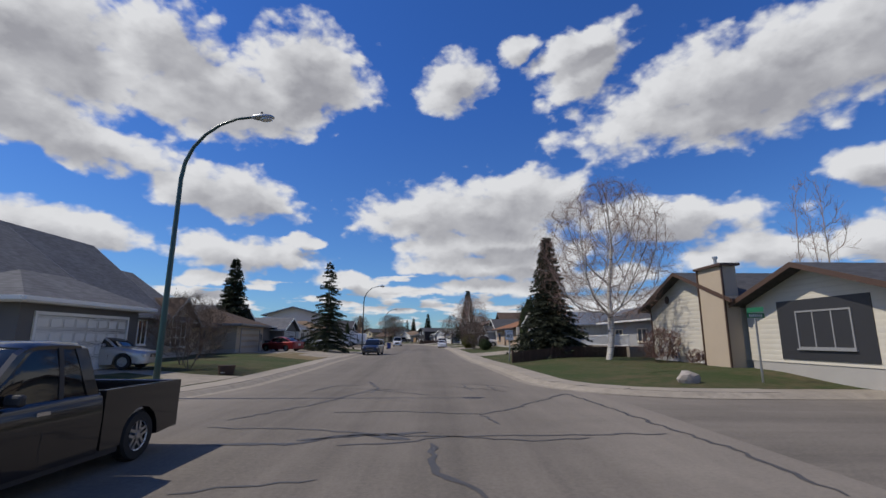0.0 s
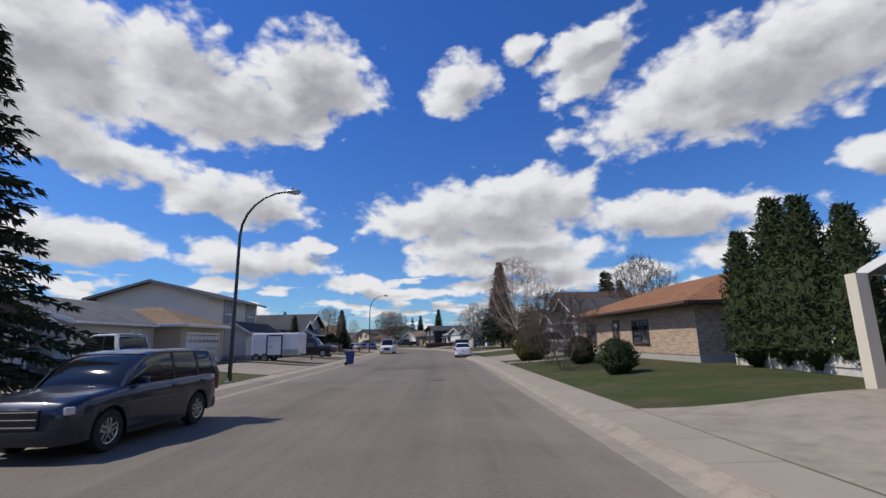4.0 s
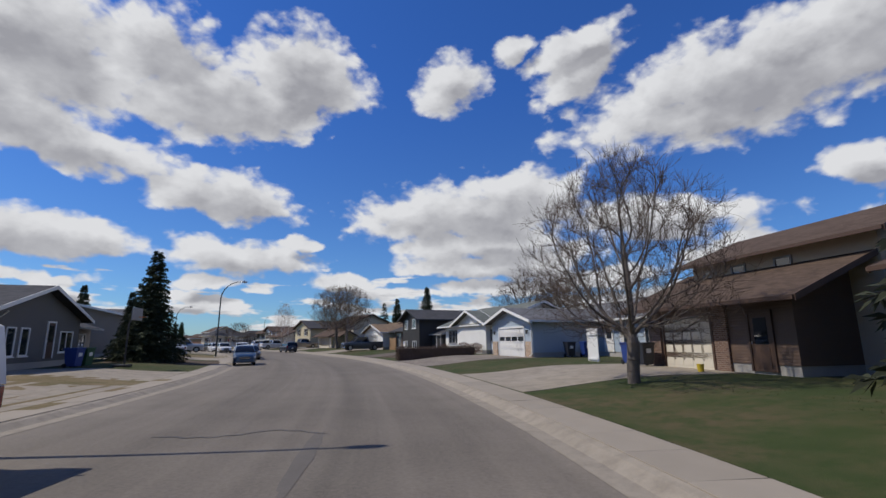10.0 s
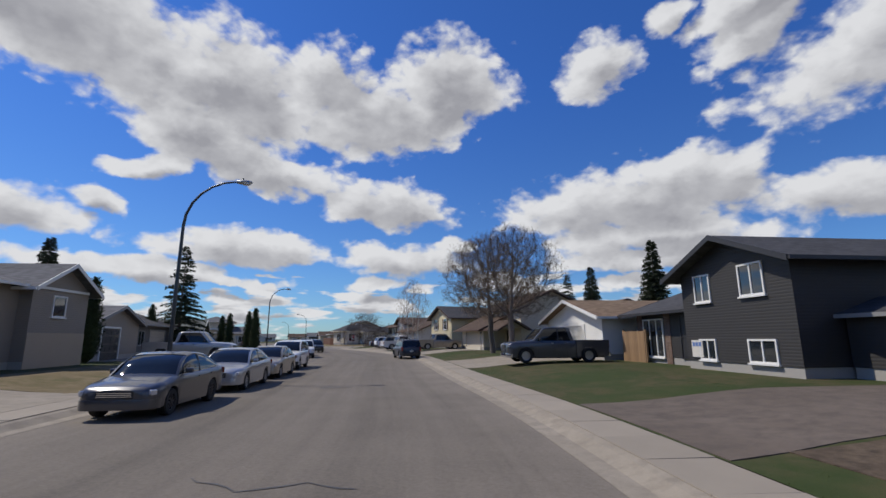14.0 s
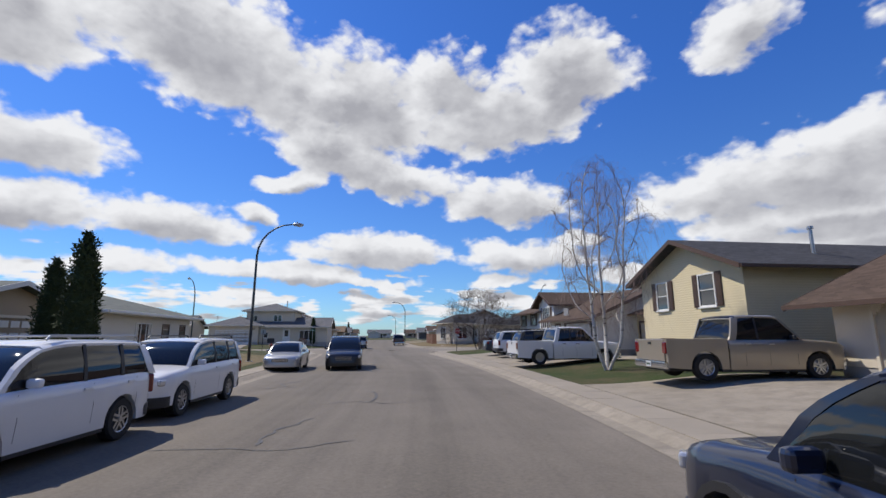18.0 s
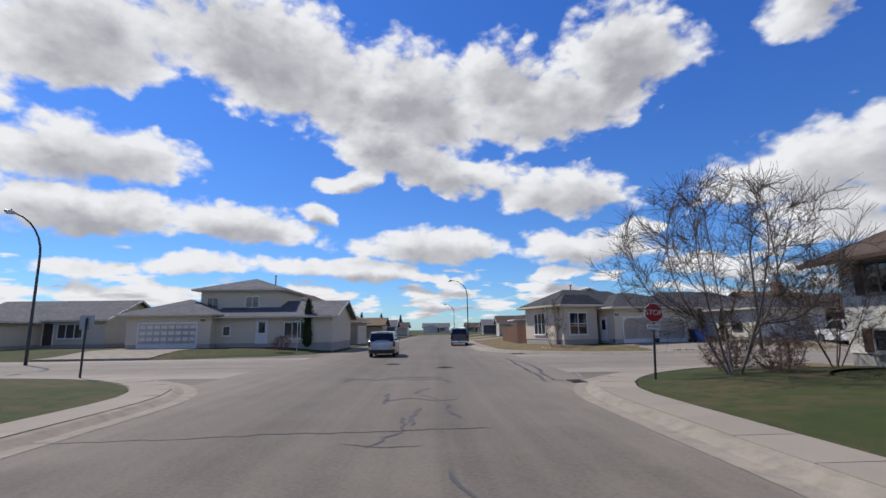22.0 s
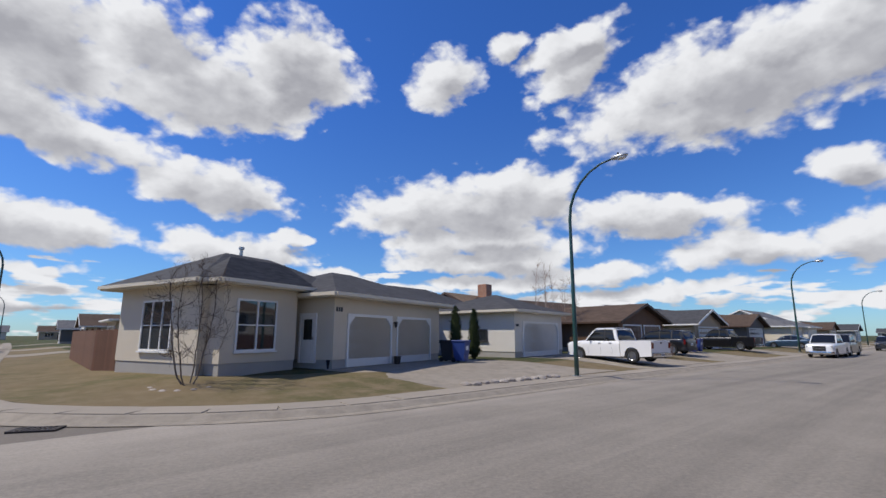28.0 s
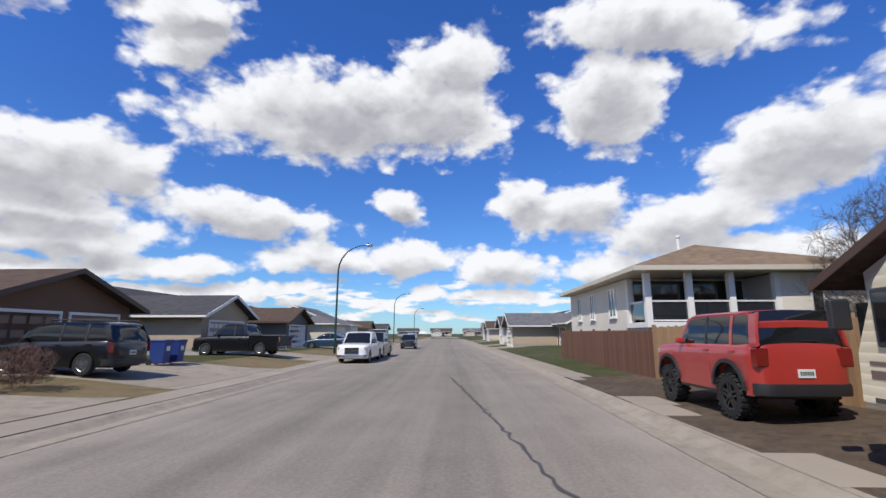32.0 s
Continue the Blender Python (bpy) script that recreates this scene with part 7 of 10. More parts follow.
h = house(-21.01, 109.05, 91.2, "blue-grey sided split-level house with white-edged gables", [
    dict(box=(-4.5, 0.0, 0, 10), h=2.9, wall=SIDEBLUE, top=SHDARK, roof="y", rise=1.2, trim=WHITE, over=0.5, open=[W("f", 0.5, 0.7, 1.0, 1.5, WHITE, 1), W("f", 2.2, 0.6, 1.6, 1.7, WHITE, 2)]),
    dict(box=(0.0, 7.2, 0.6, 10), h=3.8, wall=SIDEBLUE, top=SHDARK, roof="y", rise=1.6, trim=WHITE, over=0.6, pipes=(("f", 0.2),), open=[W("f", 4.6, 2.4, 1.1, 1.1, WHITE, 2), W("f", 4.2, 0.3, 1.1, 0.8, WHITE, 2), ("door", "f", 1.6, 0.5, GDWHITE, WHITE)]),
    dict(box=(-4.8, 0.2, -1.5, 0.02), z=2.3, h=0.15, wall=SIDEBLUE, top=SHDARK, roof="x", rise=0.5, trim=WHITE, over=0.3)])
h = house(-22.36, 123.92, 101.3, "beige bungalow with two white garage doors", [
    dict(box=(-9.0, 0.5, 1.0, 10), h=2.7, wall=STUCCO, top=SHTAN, roof="x", rise=1.7, trim=GREYTRIM, over=0.6, open=[W("f", 1.4, 0.9, 0.8, 1.2, BROWNTRIM), W("f", 5.0, 0.9, 1.6, 1.2, BROWNTRIM, 2)]),
    dict(box=(-2.8, 4.6, -0.4, 7), h=2.6, wall=STUCCO, top=SHTAN, roof="y", rise=1.5, trim=GREYTRIM, over=0.7, open=[("garage", "f", 0.7, 2.7, 0.02, 2.1, GDWHITE, WHITE), ("garage", "f", 3.8, 2.7, 0.02, 2.1, GDWHITE, WHITE)]),
    dict(box=(4.6, 8.6, 2.0, 9), h=2.9, wall=STUCCOGREY, top=SHGREY, roof="y", rise=1.4, trim=WHITE, over=0.5, open=[W("f", 0.8, 0.6, 1.6, 1.5, WHITE, 2)])])
drive(-22.86, 124.84, 101.3, -3.7, 3.7, 8.4)
drive(-21.01, 109.55, 91.2, -1.8, 2.2, 8.0)
h = house(-26.68, 138.12, 108.3, "grey stucco bungalow with white-framed windows", [
    dict(box=(-6.0, 5.0, 0, 9), h=2.9, wall=STUCCOGREY, top=SHDARK, roof="y", rise=1.6, trim=WHITE, over=0.6, pipes=(("f", 1.2),), open=[W("f", 2.2, 0.7, 0.9, 1.5, WHITE, 1), W("f", 3.6, 0.7, 0.9, 1.5, WHITE, 1), ("door", "f", 6.5, 0.5, BROWNTRIM, WHITE), W("f", 8.2, 0.8, 1.8, 1.3, WHITE, 2)])])
drive(-24.90, 133.49, 106.6, -3.0, 3.0, 8.2)
h = house(-32.22, 147.42, 113.9, "dark bungalow behind spruces", [
    dict(box=(-5.0, 5.0, 0, 9), h=2.7, wall=SIDETAUPE, top=SHDARK, roof="x", rise=1.6, trim=GREYTRIM, over=0.7, open=[W("f", 1.5, 0.9, 1.8, 1.2), W("f", 6.5, 0.9, 1.8, 1.2)])])
drive(-34.73, 155.03, 115.4, -3.6, 3.4, 9.8)
h = house(-38.43, 164.90, 115.4, "taupe split-level house with grey shingles and a white garage", [
    dict(box=(-7.0, 4.5, 0, 10), h=4.0, wall=SIDETAUPE, top=SHGREY, roof="x", rise=1.2, trim=WHITE, over=0.6, open=[W("f", 2.0, 2.5, 1.0, 1.1), W("f", 8.8, 2.5, 0.9, 1.0, WHITE, 1), W("f", 5.5, 0.3, 1.2, 0.7), ("panel", "f", 0.2, 4.2, 0.0, 1.9, SIDECHAR)]),
    dict(box=(1.0, 5.2, -0.6, 4), h=4.0, wall=SIDETAUPE, top=SHGREY, roof="y", rise=1.2, trim=WHITE, over=0.5, open=[W("f", 1.4, 2.5, 1.0, 1.1, WHITE, 1), ("panel", "f", 0.0, 4.2, 0.0, 1.7, STUCCOTAN)])])
h = house(-44.71, 175.19, 121.5, "small dark detached garage with a grey roof", [
    dict(box=(-3.5, 3.5, 0, 8), h=2.5, wall=SIDETAUPE, top=SHGREY, roof="y", rise=1.1, trim=GREYTRIM, over=0.4, open=[("garage", "f", 1.2, 2.6, 0.02, 2.1, SIDECHAR, WHITE)])], category="garage")
drive(-44.71, 175.19, 121.5, -3.2, 3.2, 9.8)
h = house(-51.74, 184.36, 125.8, "dark grey house behind a spruce", [
    dict(box=(-7.5, 4.5, 0, 9), h=2.7, wall=STUCCOGREY, top=SHDARK, roof="x", rise=1.5, trim=GREYTRIM, over=0.6, open=[W("f", 1.5, 0.9, 1.6, 1.2), ("garage", "f", 4.6, 4.8, 0.02, 2.1, GDTAUPE, GREYTRIM)])])
drive(-49.74, 182.43, 125.0, -4.5, 5.0, 9.8)
h = house(-57.49, 194.64, 131.6, "grey-green bungalow with a pale garage gable", [
    dict(box=(-2.4, 5.6, 0, 8), h=2.5, wall=STUCCOTAN, top=SHGREEN, roof="y", rise=1.1, trim=WHITE, over=0.6, pipes=(("f", 0.1),), open=[("garage", "f", 1.6, 4.5, 0.02, 2.1, GDWHITE, CREAMTRIM), ("light", "f", 0.9, 1.7)]),
    dict(box=(-7.0, 2.0, 3.0, 11), h=2.6, wall=STUCCOTAN, top=SHGREEN, roof="x", rise=1.6, trim=WHITE, over=0.6, open=[W("f", 1.2, 0.9, 1.8, 1.2)])])
h = house(-67.11, 205.88, 132.3, "white bungalow with a grey hipped roof and tall windows", [
    dict(box=(-7.0, 6.0, 0, 9), h=2.6, wall=STUCCOWHITE, top=SHGREEN, roof="hip", rise=1.5, trim=WHITE, over=0.8, open=[W("f", 4.0, 0.5, 2.2, 1.7, WHITE, 3, None, True), W("f", 7.9, 0.5, 1.2, 1.7, BROWNTRIM, 1), W("f", 11.0, 0.5, 1.1, 1.7, BROWNTRIM, 1)])])
part("porch_rail", boxes((-0.5, 6.5, -2.0, -1.95, 0.2, 0.95)), BROWNTRIM, h)
part("porch", boxes((-0.5, 6.5, -2.0, 0.02, -0.3, 0.3)), SIDETAUPE, h)

# ---- houses round the crossing and along the cross street ----
h = house(-68.3, 256.5, 59.3, "beige stucco corner house with charcoal hipped roof and two garage doors", [
    dict(box=(-0.9, 7.7, 0, 7), h=2.85, wall=STUCCO, top=SHDARK, roof="hip", rise=1.5, trim=CREAMTRIM, over=0.6, open=[
        ("garage", "f", 0.9, 3.0, 0.02, 2.1, GDWHITE, WHITE, 0, True), ("garage", "f", 4.5, 3.0, 0.02, 2.1, GDWHITE, WHITE, 0, True), ("bars", "f", 0.1, 2.3, 0.18, 3), ("light", "f", 4.2, 1.7), ("door", "l", 1.0, 0.2, GDWHITE, WHITE, 0.8, 1.95)]),
    dict(box=(-5.2, 2.5, 2.3, 7.6), h=3.1, wall=STUCCO, top=SHDARK, roof="hip", rise=1.6, trim=CREAMTRIM, over=0.6, open=[("door", "f", 4.1, 0.4, BROWNTRIM, CREAMTRIM), W("l", 1.6, 0.75, 2.0, 1.9, WHITE, 3, None, False, 1)]),
    dict(box=(-4.9, -1.5, 1.5, 2.35), h=3.1, wall=STUCCO, top=SHDARK, roof="hip", rise=0.9, trim=CREAMTRIM, over=0.5, open=[W("f", 0.55, 0.75, 1.8, 1.9, WHITE, 2, None, False, 1)]),
    dict(box=(0.5, 9.5, 7.0, 13), h=3.1, wall=STUCCO, top=SHDARK, roof="hip", rise=2.0, trim=CREAMTRIM, over=0.6)], base=0.5)
roof_flue(h, -1.0, 6, 4.7, 0.7)
pad(-68.3, 256.5, 59.3, -1.2, 8.6, -8.2, 0.1, DRIVE, "driveway", "pale concrete double driveway", nx=8, flare=0.6)

h = house(-60.6, 266.2, 50, "pale stucco house with a grey hipped garage", [
    dict(box=(0, 6.8, -1.2, 6), h=2.75, wall=STUCCOWHITE, top=SHDARK, roof="hip", rise=1.3, trim=CREAMTRIM, over=0.5, open=[("garage", "f", 1.1, 4.88, 0.02, 2.1, GDWHITE, WHITE, 0, True), ("bars", "f", 0.2, 1.9, 0.15, 3), W("l", 2.0, 1.0, 1.2, 0.75, DARKTRIM, 2)]),
    dict(box=(-5.5, 8.5, 6, 14), h=3.0, wall=STUCCOWHITE, top=SHDARK, roof="hip", rise=2.0, trim=CREAMTRIM, over=0.6, open=[W("f", 1.0, 1.0, 1.4, 1.4, WHITE, 2)]),
    dict(box=(9, 17, 7, 15), h=3.3, wall=STUCCOBROWN, top=SHTAN, roof="x", rise=1.9, trim=BROWNTRIM, over=0.6)])
part("chimney", boxes((12.4, 13.4, 9, 10, 3.0, 6.3)), BRICKRED, h)
pad(-60.6, 266.2, 50, 0.6, 8.4, -8.0, -1.1, DRIVE, "driveway", "pale concrete driveway", nx=8, flare=0.4)

h = house(-47.0, 276.1, 38.3, "brown stucco house with brown gables and two garage doors", [
    dict(box=(-3.6, 4.0, 0, 7), h=2.55, wall=STUCCOBROWN, top=SHBROWN, roof="y", rise=1.35, trim=BROWNTRIM, over=0.6, open=[("garage", "f", 0.8, 2.75, 0.02, 2.1, GDBROWN, WHITE), ("garage", "f", 4.1, 2.75, 0.02, 2.1, GDBROWN, WHITE)]),
    dict(box=(-9, 4.0, 6, 14), h=2.7, wall=STUCCOBROWN, top=SHBROWN, roof="x", rise=1.9, trim=BROWNTRIM, over=0.6, open=[W("f", 1.5, 0.9, 2.0, 1.3)])])
pad(-47.0, 276.1, 38.3, -3.8, 3.8, -9.0, 0.1, DRIVE, "driveway", "grey concrete driveway", nx=8, flare=0.4)


def row_house(x, y, heading, label, wall, top, trim, gd, flip=1, gable="y", tall=0.0):
    """A bungalow with a garage wing towards the street, as the frames show them further off."""
    g0, g1 = (-6.2, 0.4) if flip > 0 else (-0.4, 6.2)
    hh = house(x, y, heading, label, [
        dict(box=(g0, g1, 0, 7), h=2.6, wall=wall, top=top, roof=gable, rise=1.3, trim=trim, over=0.6, open=[("garage", "f", 0.9, 4.8, 0.02, 2.1, gd, WHITE)]),
        dict(box=(-6.5, 6.5, 5, 14), h=2.8 + tall, wall=wall, top=top, roof="x", rise=1.9, trim=trim, over=0.6, open=[W("f", 8.5 if flip > 0 else 1.5, 0.9 + tall, 2.4, 1.4, WHITE, 3), ("door", "f", 7.2 if flip > 0 else 5.0, 0.3, BROWNTRIM, WHITE)])])
    pad(x, y, heading, g0 + 0.5, g1 - 0.5, -8.5, 0.1, DRIVE, "driveway", "pale concrete driveway", nx=4, ny=8, flare=0.3)
    return hh


row_house(-33.8, 286.5, 38.5, "grey-green bungalow with a charcoal gabled garage", STUCCOTAN, SHDARK, WHITE, GDWHITE)
row_house(-21.5, 297.0, 39, "grey bungalow with a brown roof", STUCCOGREY, SHBROWN, BROWNTRIM, GDWHITE)
row_house(-9.5, 307.5, 39, "cream bungalow with a grey roof", STUCCO, SHGREY, WHITE, GDWHITE, -1, "hip")
row_house(3.5, 318.5, 39.5, "pale two-level house with a grey roof", STUCCOWHITE, SHGREY, WHITE, GDWHITE, 1, "hip", 1.2)
row_house(18, 331, 39.5, "tan bungalow far along the street", STUCCOTAN, SHBROWN, BROWNTRIM, GDCREAM)
row_house(34, 344, 39.5, "grey bungalow far along the street", SIDEGREY, SHDARK, WHITE, GDWHITE, -1)
row_house(-5.0, 280.5, 219, "tan house with a grey roof beyond the balcony house", STUCCOTAN, SHGREY, WHITE, GDWHITE)
row_house(9.0, 291.5, 219, "dark-roofed house further along the street", STUCCOWHITE, SHDARK, WHITE, GDWHITE, -1)
row_house(25, 304.5, 219, "cream house further along the street", STUCCO, SHBROWN, WHITE, GDWHITE)
row_house(42, 318, 219, "grey house further along the street", SIDEGREY, SHGREY, WHITE, GDWHITE, -1)

# corner house across the street, and its neighbours
h = house(-96.6, 233.0, 43, "cream two-storey corner house with a wide garage", [
    dict(box=(-6.0, 1.2, 0, 7), h=2.75, wall=STUCCO, top=SHGREY, roof="hip", rise=1.5, trim=CREAMTRIM, over=0.6, open=[("garage", "f", 1.1, 4.88, 0.02, 2.1, GDWHITE, WHITE), ("bars", "f", 6.3, 2.3, 0.18, 3)]),
    dict(box=(-1.5, 6.0, 3.5, 11), h=5.2, wall=STUCCO, top=SHGREY, roof="hip", rise=1.4, trim=CREAMTRIM, over=0.6, open=[W("f", 0.6, 3.6, 1.1, 1.0), W("f", 4.2, 3.6, 1.3, 1.1, WHITE, 2)]),
    dict(box=(1.2, 11.5, 1.0, 11), h=2.75, wall=STUCCO, top=SHGREY, roof="x", rise=1.5, trim=CREAMTRIM, over=0.6, open=[W("f", 0.6, 1.0, 0.7, 0.9, WHITE, 1), ("door", "f", 3.6, 0.3, GDWHITE, WHITE), W("f", 6.0, 0.7, 2.2, 1.5, WHITE, 3)])])
roof_flue(h, 4, 8, 6.4, 0.7)
pad(-96.6, 233.0, 43, -6.4, 0.6, -8.5, 0.1, DRIVE, "driveway", "pale concrete driveway", nx=6, flare=0.4)
row_house(-109.5, 221.0, 43, "cream bungalow with a grey roof", STUCCO, SHGREY, CREAMTRIM, GDWHITE, 1, "y")
row_house(-122, 209.0, 43, "beige bungalow with a hipped garage", STUCCOWHITE, SHGREY, CREAMTRIM, GDWHITE, 1, "hip")
row_house(-135, 197, 43, "beige bungalow with a gabled garage", STUCCO, SHGREEN, CREAMTRIM, GDWHITE, -1, "y")
row_house(-148, 185, 43, "cream bungalow with a dark garage door", STUCCOWHITE, SHGREY, WHITE, GDTAUPE, 1, "y")
row_house(-104, 258, 130, "tan two-level house with a brown mansard roof", STUCCOTAN, SHBROWN, CREAMTRIM, GDCREAM, 1, "hip", 2.2)
row_house(-121, 276, 130, "tan house with a brown roof", STUCCOTAN, SHTAN, BROWNTRIM, GDCREAM, -1, "y", 1.0)
row_house(-138, 296, 130, "grey house far along the street", STUCCOGREY, SHGREY, WHITE, GDWHITE)
row_house(-155, 316, 130, "beige house far along the street", STUCCO, SHBROWN, WHITE, GDWHITE, -1)
row_house(-93, 279, -50, "tan two-level house with a brown roof and white balcony", STUCCOTAN, SHBROWN, WHITE, GDCREAM, 1, "hip", 2.2)
row_house(-110, 298, -50, "cream house with a brown roof", STUCCO, SHBROWN, WHITE, GDWHITE, -1)
row_house(-128, 318, -50, "grey house far along the street", STUCCOGREY, SHGREY, WHITE, GDWHITE)

# house with a raised corner balcony behind the board fence
h = house(-30.4, 258.0, -141.7, "beige raised bungalow with a screened white corner balcony", [
    dict(box=(-13.5, -2.4, 0, 9.5), h=4.1, wall=STUCCOWHITE, top=SHTAN, roof="none", over=0.0, open=[W("f", 2.0, 2.3, 0.9, 1.5), W("f", 5.0, 2.3, 0.9, 1.5), W("f", 8.6, 2.3, 1.1, 1.5)]),
    dict(box=(-2.4, 0, 5.8, 9.5), h=4.1, wall=STUCCOWHITE, top=SHTAN, roof="none", over=0.0, open=[W("r", 1.2, 2.2, 0.6, 1.4, WHITE, 1)])])
for ob in [o for o in h.children if o.name.startswith("roof")]:
    for c in ob.children:
        bpy.data.objects.remove(c)
    bpy.data.objects.remove(ob)
bm = bmesh.new()
hip_roof(bm, -13.5, 0, 0, 9.5, 4.35, 1.9, 0.7)
part("roof", bm, [SHTAN, CREAMTRIM], h)
part("balcony_floor", boxes((-2.4, 0, 0, 5.8, 1.75, 1.98)), WHITE, h)
part("balcony_base", boxes((-2.35, -0.1, 0.1, 5.8, -0.4, 1.75)), STUCCOWHITE, h)
for px_, py in ((-0.14, 0.14), (-2.3, 0.14), (-0.14, 1.95), (-0.14, 3.75), (-0.14, 5.7)):
    part("balcony_post", boxes((px_ - 0.13, px_ + 0.13, py - 0.13, py + 0.13, 1.98, 4.12)), WHITE, h)
for y0, y1 in ((0.27, 1.82), (2.08, 3.62), (3.88, 5.57)):
    part("balcony_rail", boxes((-0.2, -0.1, y0, y1, 2.85, 2.93), (-0.2, -0.1, y0, y1, 2.02, 2.08)), WHITE, h)
    part("balcony_glass", boxes((-0.16, -0.14, y0, y1, 2.08, 2.85)), GLASS, h)
part("balcony_rail", boxes((-2.17, -0.27, 0.1, 0.2, 2.85, 2.93)), WHITE, h)
part("balcony_glass", boxes((-2.17, -0.27, 0.14, 0.16, 2.08, 2.85)), GLASS, h)
part("balcony_back", boxes((-2.5, -2.38, 0.4, 5.6, 2.0, 4.0)), GLASS, h)
roof_flue(h, -5, 4, 6.0, 0.7, WHITE)

h = house(-41.2, 248.9, -141.7, "white-sided house with brown-edged gables", [
    dict(box=(-4.4, 2.8, 0.6, 12), h=2.8, wall=SIDEWHITE, top=SHBROWN, roof="y", rise=1.7, trim=BROWNTRIM, over=0.7, open=[W("f", 3.4, 1.2, 1.4, 1.1, WHITE, 2)])])
bm = boxes((-1.05, -0.55, 0.42, 0.58, 3.6, 3.75))
part("floodlight", bm, DARKTRIM, h)

# the far ends of both streets
row_house(172, 442, -49.5, "cream house across the far end of the street", STUCCO, SHBROWN, WHITE, GDWHITE)
row_house(156, 456, -49.5, "grey house across the far end of the street", SIDEGREY, SHDARK, WHITE, GDWHITE, -1, "hip")
row_house(188, 428, -49.5, "tan house across the far end of the street", STUCCOTAN, SHGREY, WHITE, GDCREAM)
row_house(-208, 388, 41, "white house across the far end of the street", STUCCOWHITE, SHGREY, WHITE, GDWHITE)
row_house(-192, 402, 41, "tan house across the far end of the street", STUCCOTAN, SHBROWN, WHITE, GDWHITE, -1, "hip")
row_house(-224, 374, 41, "grey house across the far end of the street", STUCCOGREY, SHDARK, WHITE, GDWHITE)

# ---- parked and passing vehicles ----
vehicle("small_pickup", -5.45, 5.9, -90.5, PBLACK, "black compact pickup parked at the kerb", "pickup truck", "pickup_truck", doors=2)
vehicle("sedan", -15.0, 20.6, 8, PSILVER, "silver sedan on a driveway", "car", "car")
vehicle("sedan", -17.1, 50.2, 157, PRED, "dark red sedan nosed up a driveway", "car", "car")
vehicle("suv", -7.95, 54.0, -91, PNAVY, "dark navy crossover parked at the kerb", "car", "car")
vehicle("pickup", -17.0, 66.3, 172, PWHITE, "white pickup on a driveway behind a spruce", "pickup truck", "pickup_truck")
vehicle("suv", -20.3, 92.0, 172, PWHITE, "white crossover nosed up a driveway", "car", "car")
vehicle("pickup", -16.0, 92.0, -4, PBLACK, "black crew-cab pickup facing the street", "pickup truck", "pickup_truck")
vehicle("sedan", -18.31, 98.14, 0.3, PBLACK, "black sedan facing the street", "car", "car")
vehicle("pickup", 7.09, 85.40, 2.7, PWHITE, "white crew-cab pickup nosed up a driveway", "pickup truck", "pickup_truck")
vehicle("sedan", -0.18, 95.4, 90.3, PWHITE, "white sedan parked at the kerb", "car", "car")
vehicle("minivan", -0.18, 101.31, 90.0, PTAN, "taupe minivan parked at the kerb", "minivan", "minivan", rack=True)
v = vehicle("van", -11.13, 115.53, -87.0, PWHITE, "old white cargo van with a roof ladder rack", "van", "van")
bm = bmesh.new()
for u in (1.7, 3.4, 5.0):
    tube(bm, [(u, -0.78, 2.05), (u, -0.78, 2.25), (u, 0.78, 2.25), (u, 0.78, 2.05)], 0.025, 6)
part("roof_rack", bm, METAL, v)
bm = bmesh.new()
for yy in (-0.3, 0.1):
    tube(bm, [(0.9, yy, 2.31), (5.2, yy, 2.31)], 0.03, 6)
for k in range(12):
    tube(bm, [(1.1 + 0.34 * k, -0.3, 2.31), (1.1 + 0.34 * k, 0.1, 2.31)], 0.018, 5)
part("ladder", bm, METAL, v)
vehicle("sedan", -30.50, 155.93, -154.6, PWHITE, "white sedan on a driveway behind a spruce", "car", "car")
vehicle("sedan", -30.08, 153.25, -154.6, PSILVER, "silver sedan on a driveway", "car", "car")
vehicle("hatch", -19.79, 149.64, -66.1, PBLUE, "slate blue hatchback parked at the kerb", "car", "car")
vehicle("sedan", -24.01, 161.34, -64.6, PGREY, "dark grey sedan parked at the kerb", "car", "car", dark_rims=True)
vehicle("sedan", -26.33, 166.55, -64.6, PSILVER, "silver sedan parked at the kerb", "car", "car")
vehicle("sedan", -28.56, 171.36, -64.6, PBEIGE, "pale beige sedan parked at the kerb", "car", "car")
vehicle("suv", -31.55, 176.90, -63.6, PWHITE, "white crossover parked at the kerb", "car", "car")
vehicle("pickup", -40.34, 177.51, 29.4, PSILVER, "silver pickup facing the street", "pickup truck", "pickup_truck")
vehicle("pickup", -15.18, 178.82, -154.6, PGREY, "dark grey pickup facing the street", "pickup truck", "pickup_truck")
vehicle("suv", -30.2, 192.65, 125.0, PNAVY, "navy sport utility vehicle with dark wheel flares parked at the kerb", "car", "car", rack=True, cladding=True)
vehicle("suv", -41.0, 191.9, -54.2, PWHITE, "white crossover with a chrome grille parked at the kerb", "car", "car", rack=2)
vehicle("suv", -44.3, 196.0, -52.3, PWHITE, "white crossover parked at the kerb", "car", "car", rack=True)
vehicle("sedan", -53.19, 206.47, -47.5, PSILVER, "silver sedan parked at the kerb", "car", "car")
vehicle("pickup", -32.17, 207.39, 37.7, PBEIGE, "beige crew-cab pickup nosed up a driveway", "pickup truck", "pickup_truck")
vehicle("pickup", -40.4, 214.4, 42.5, PWHITE, "white crew-cab pickup nosed up a driveway", "pickup truck", "pickup_truck")
vehicle("suv", -42.5, 217.9, 43.3, PBLACK, "black sport utility vehicle nosed up a driveway", "car", "car", rack=True)
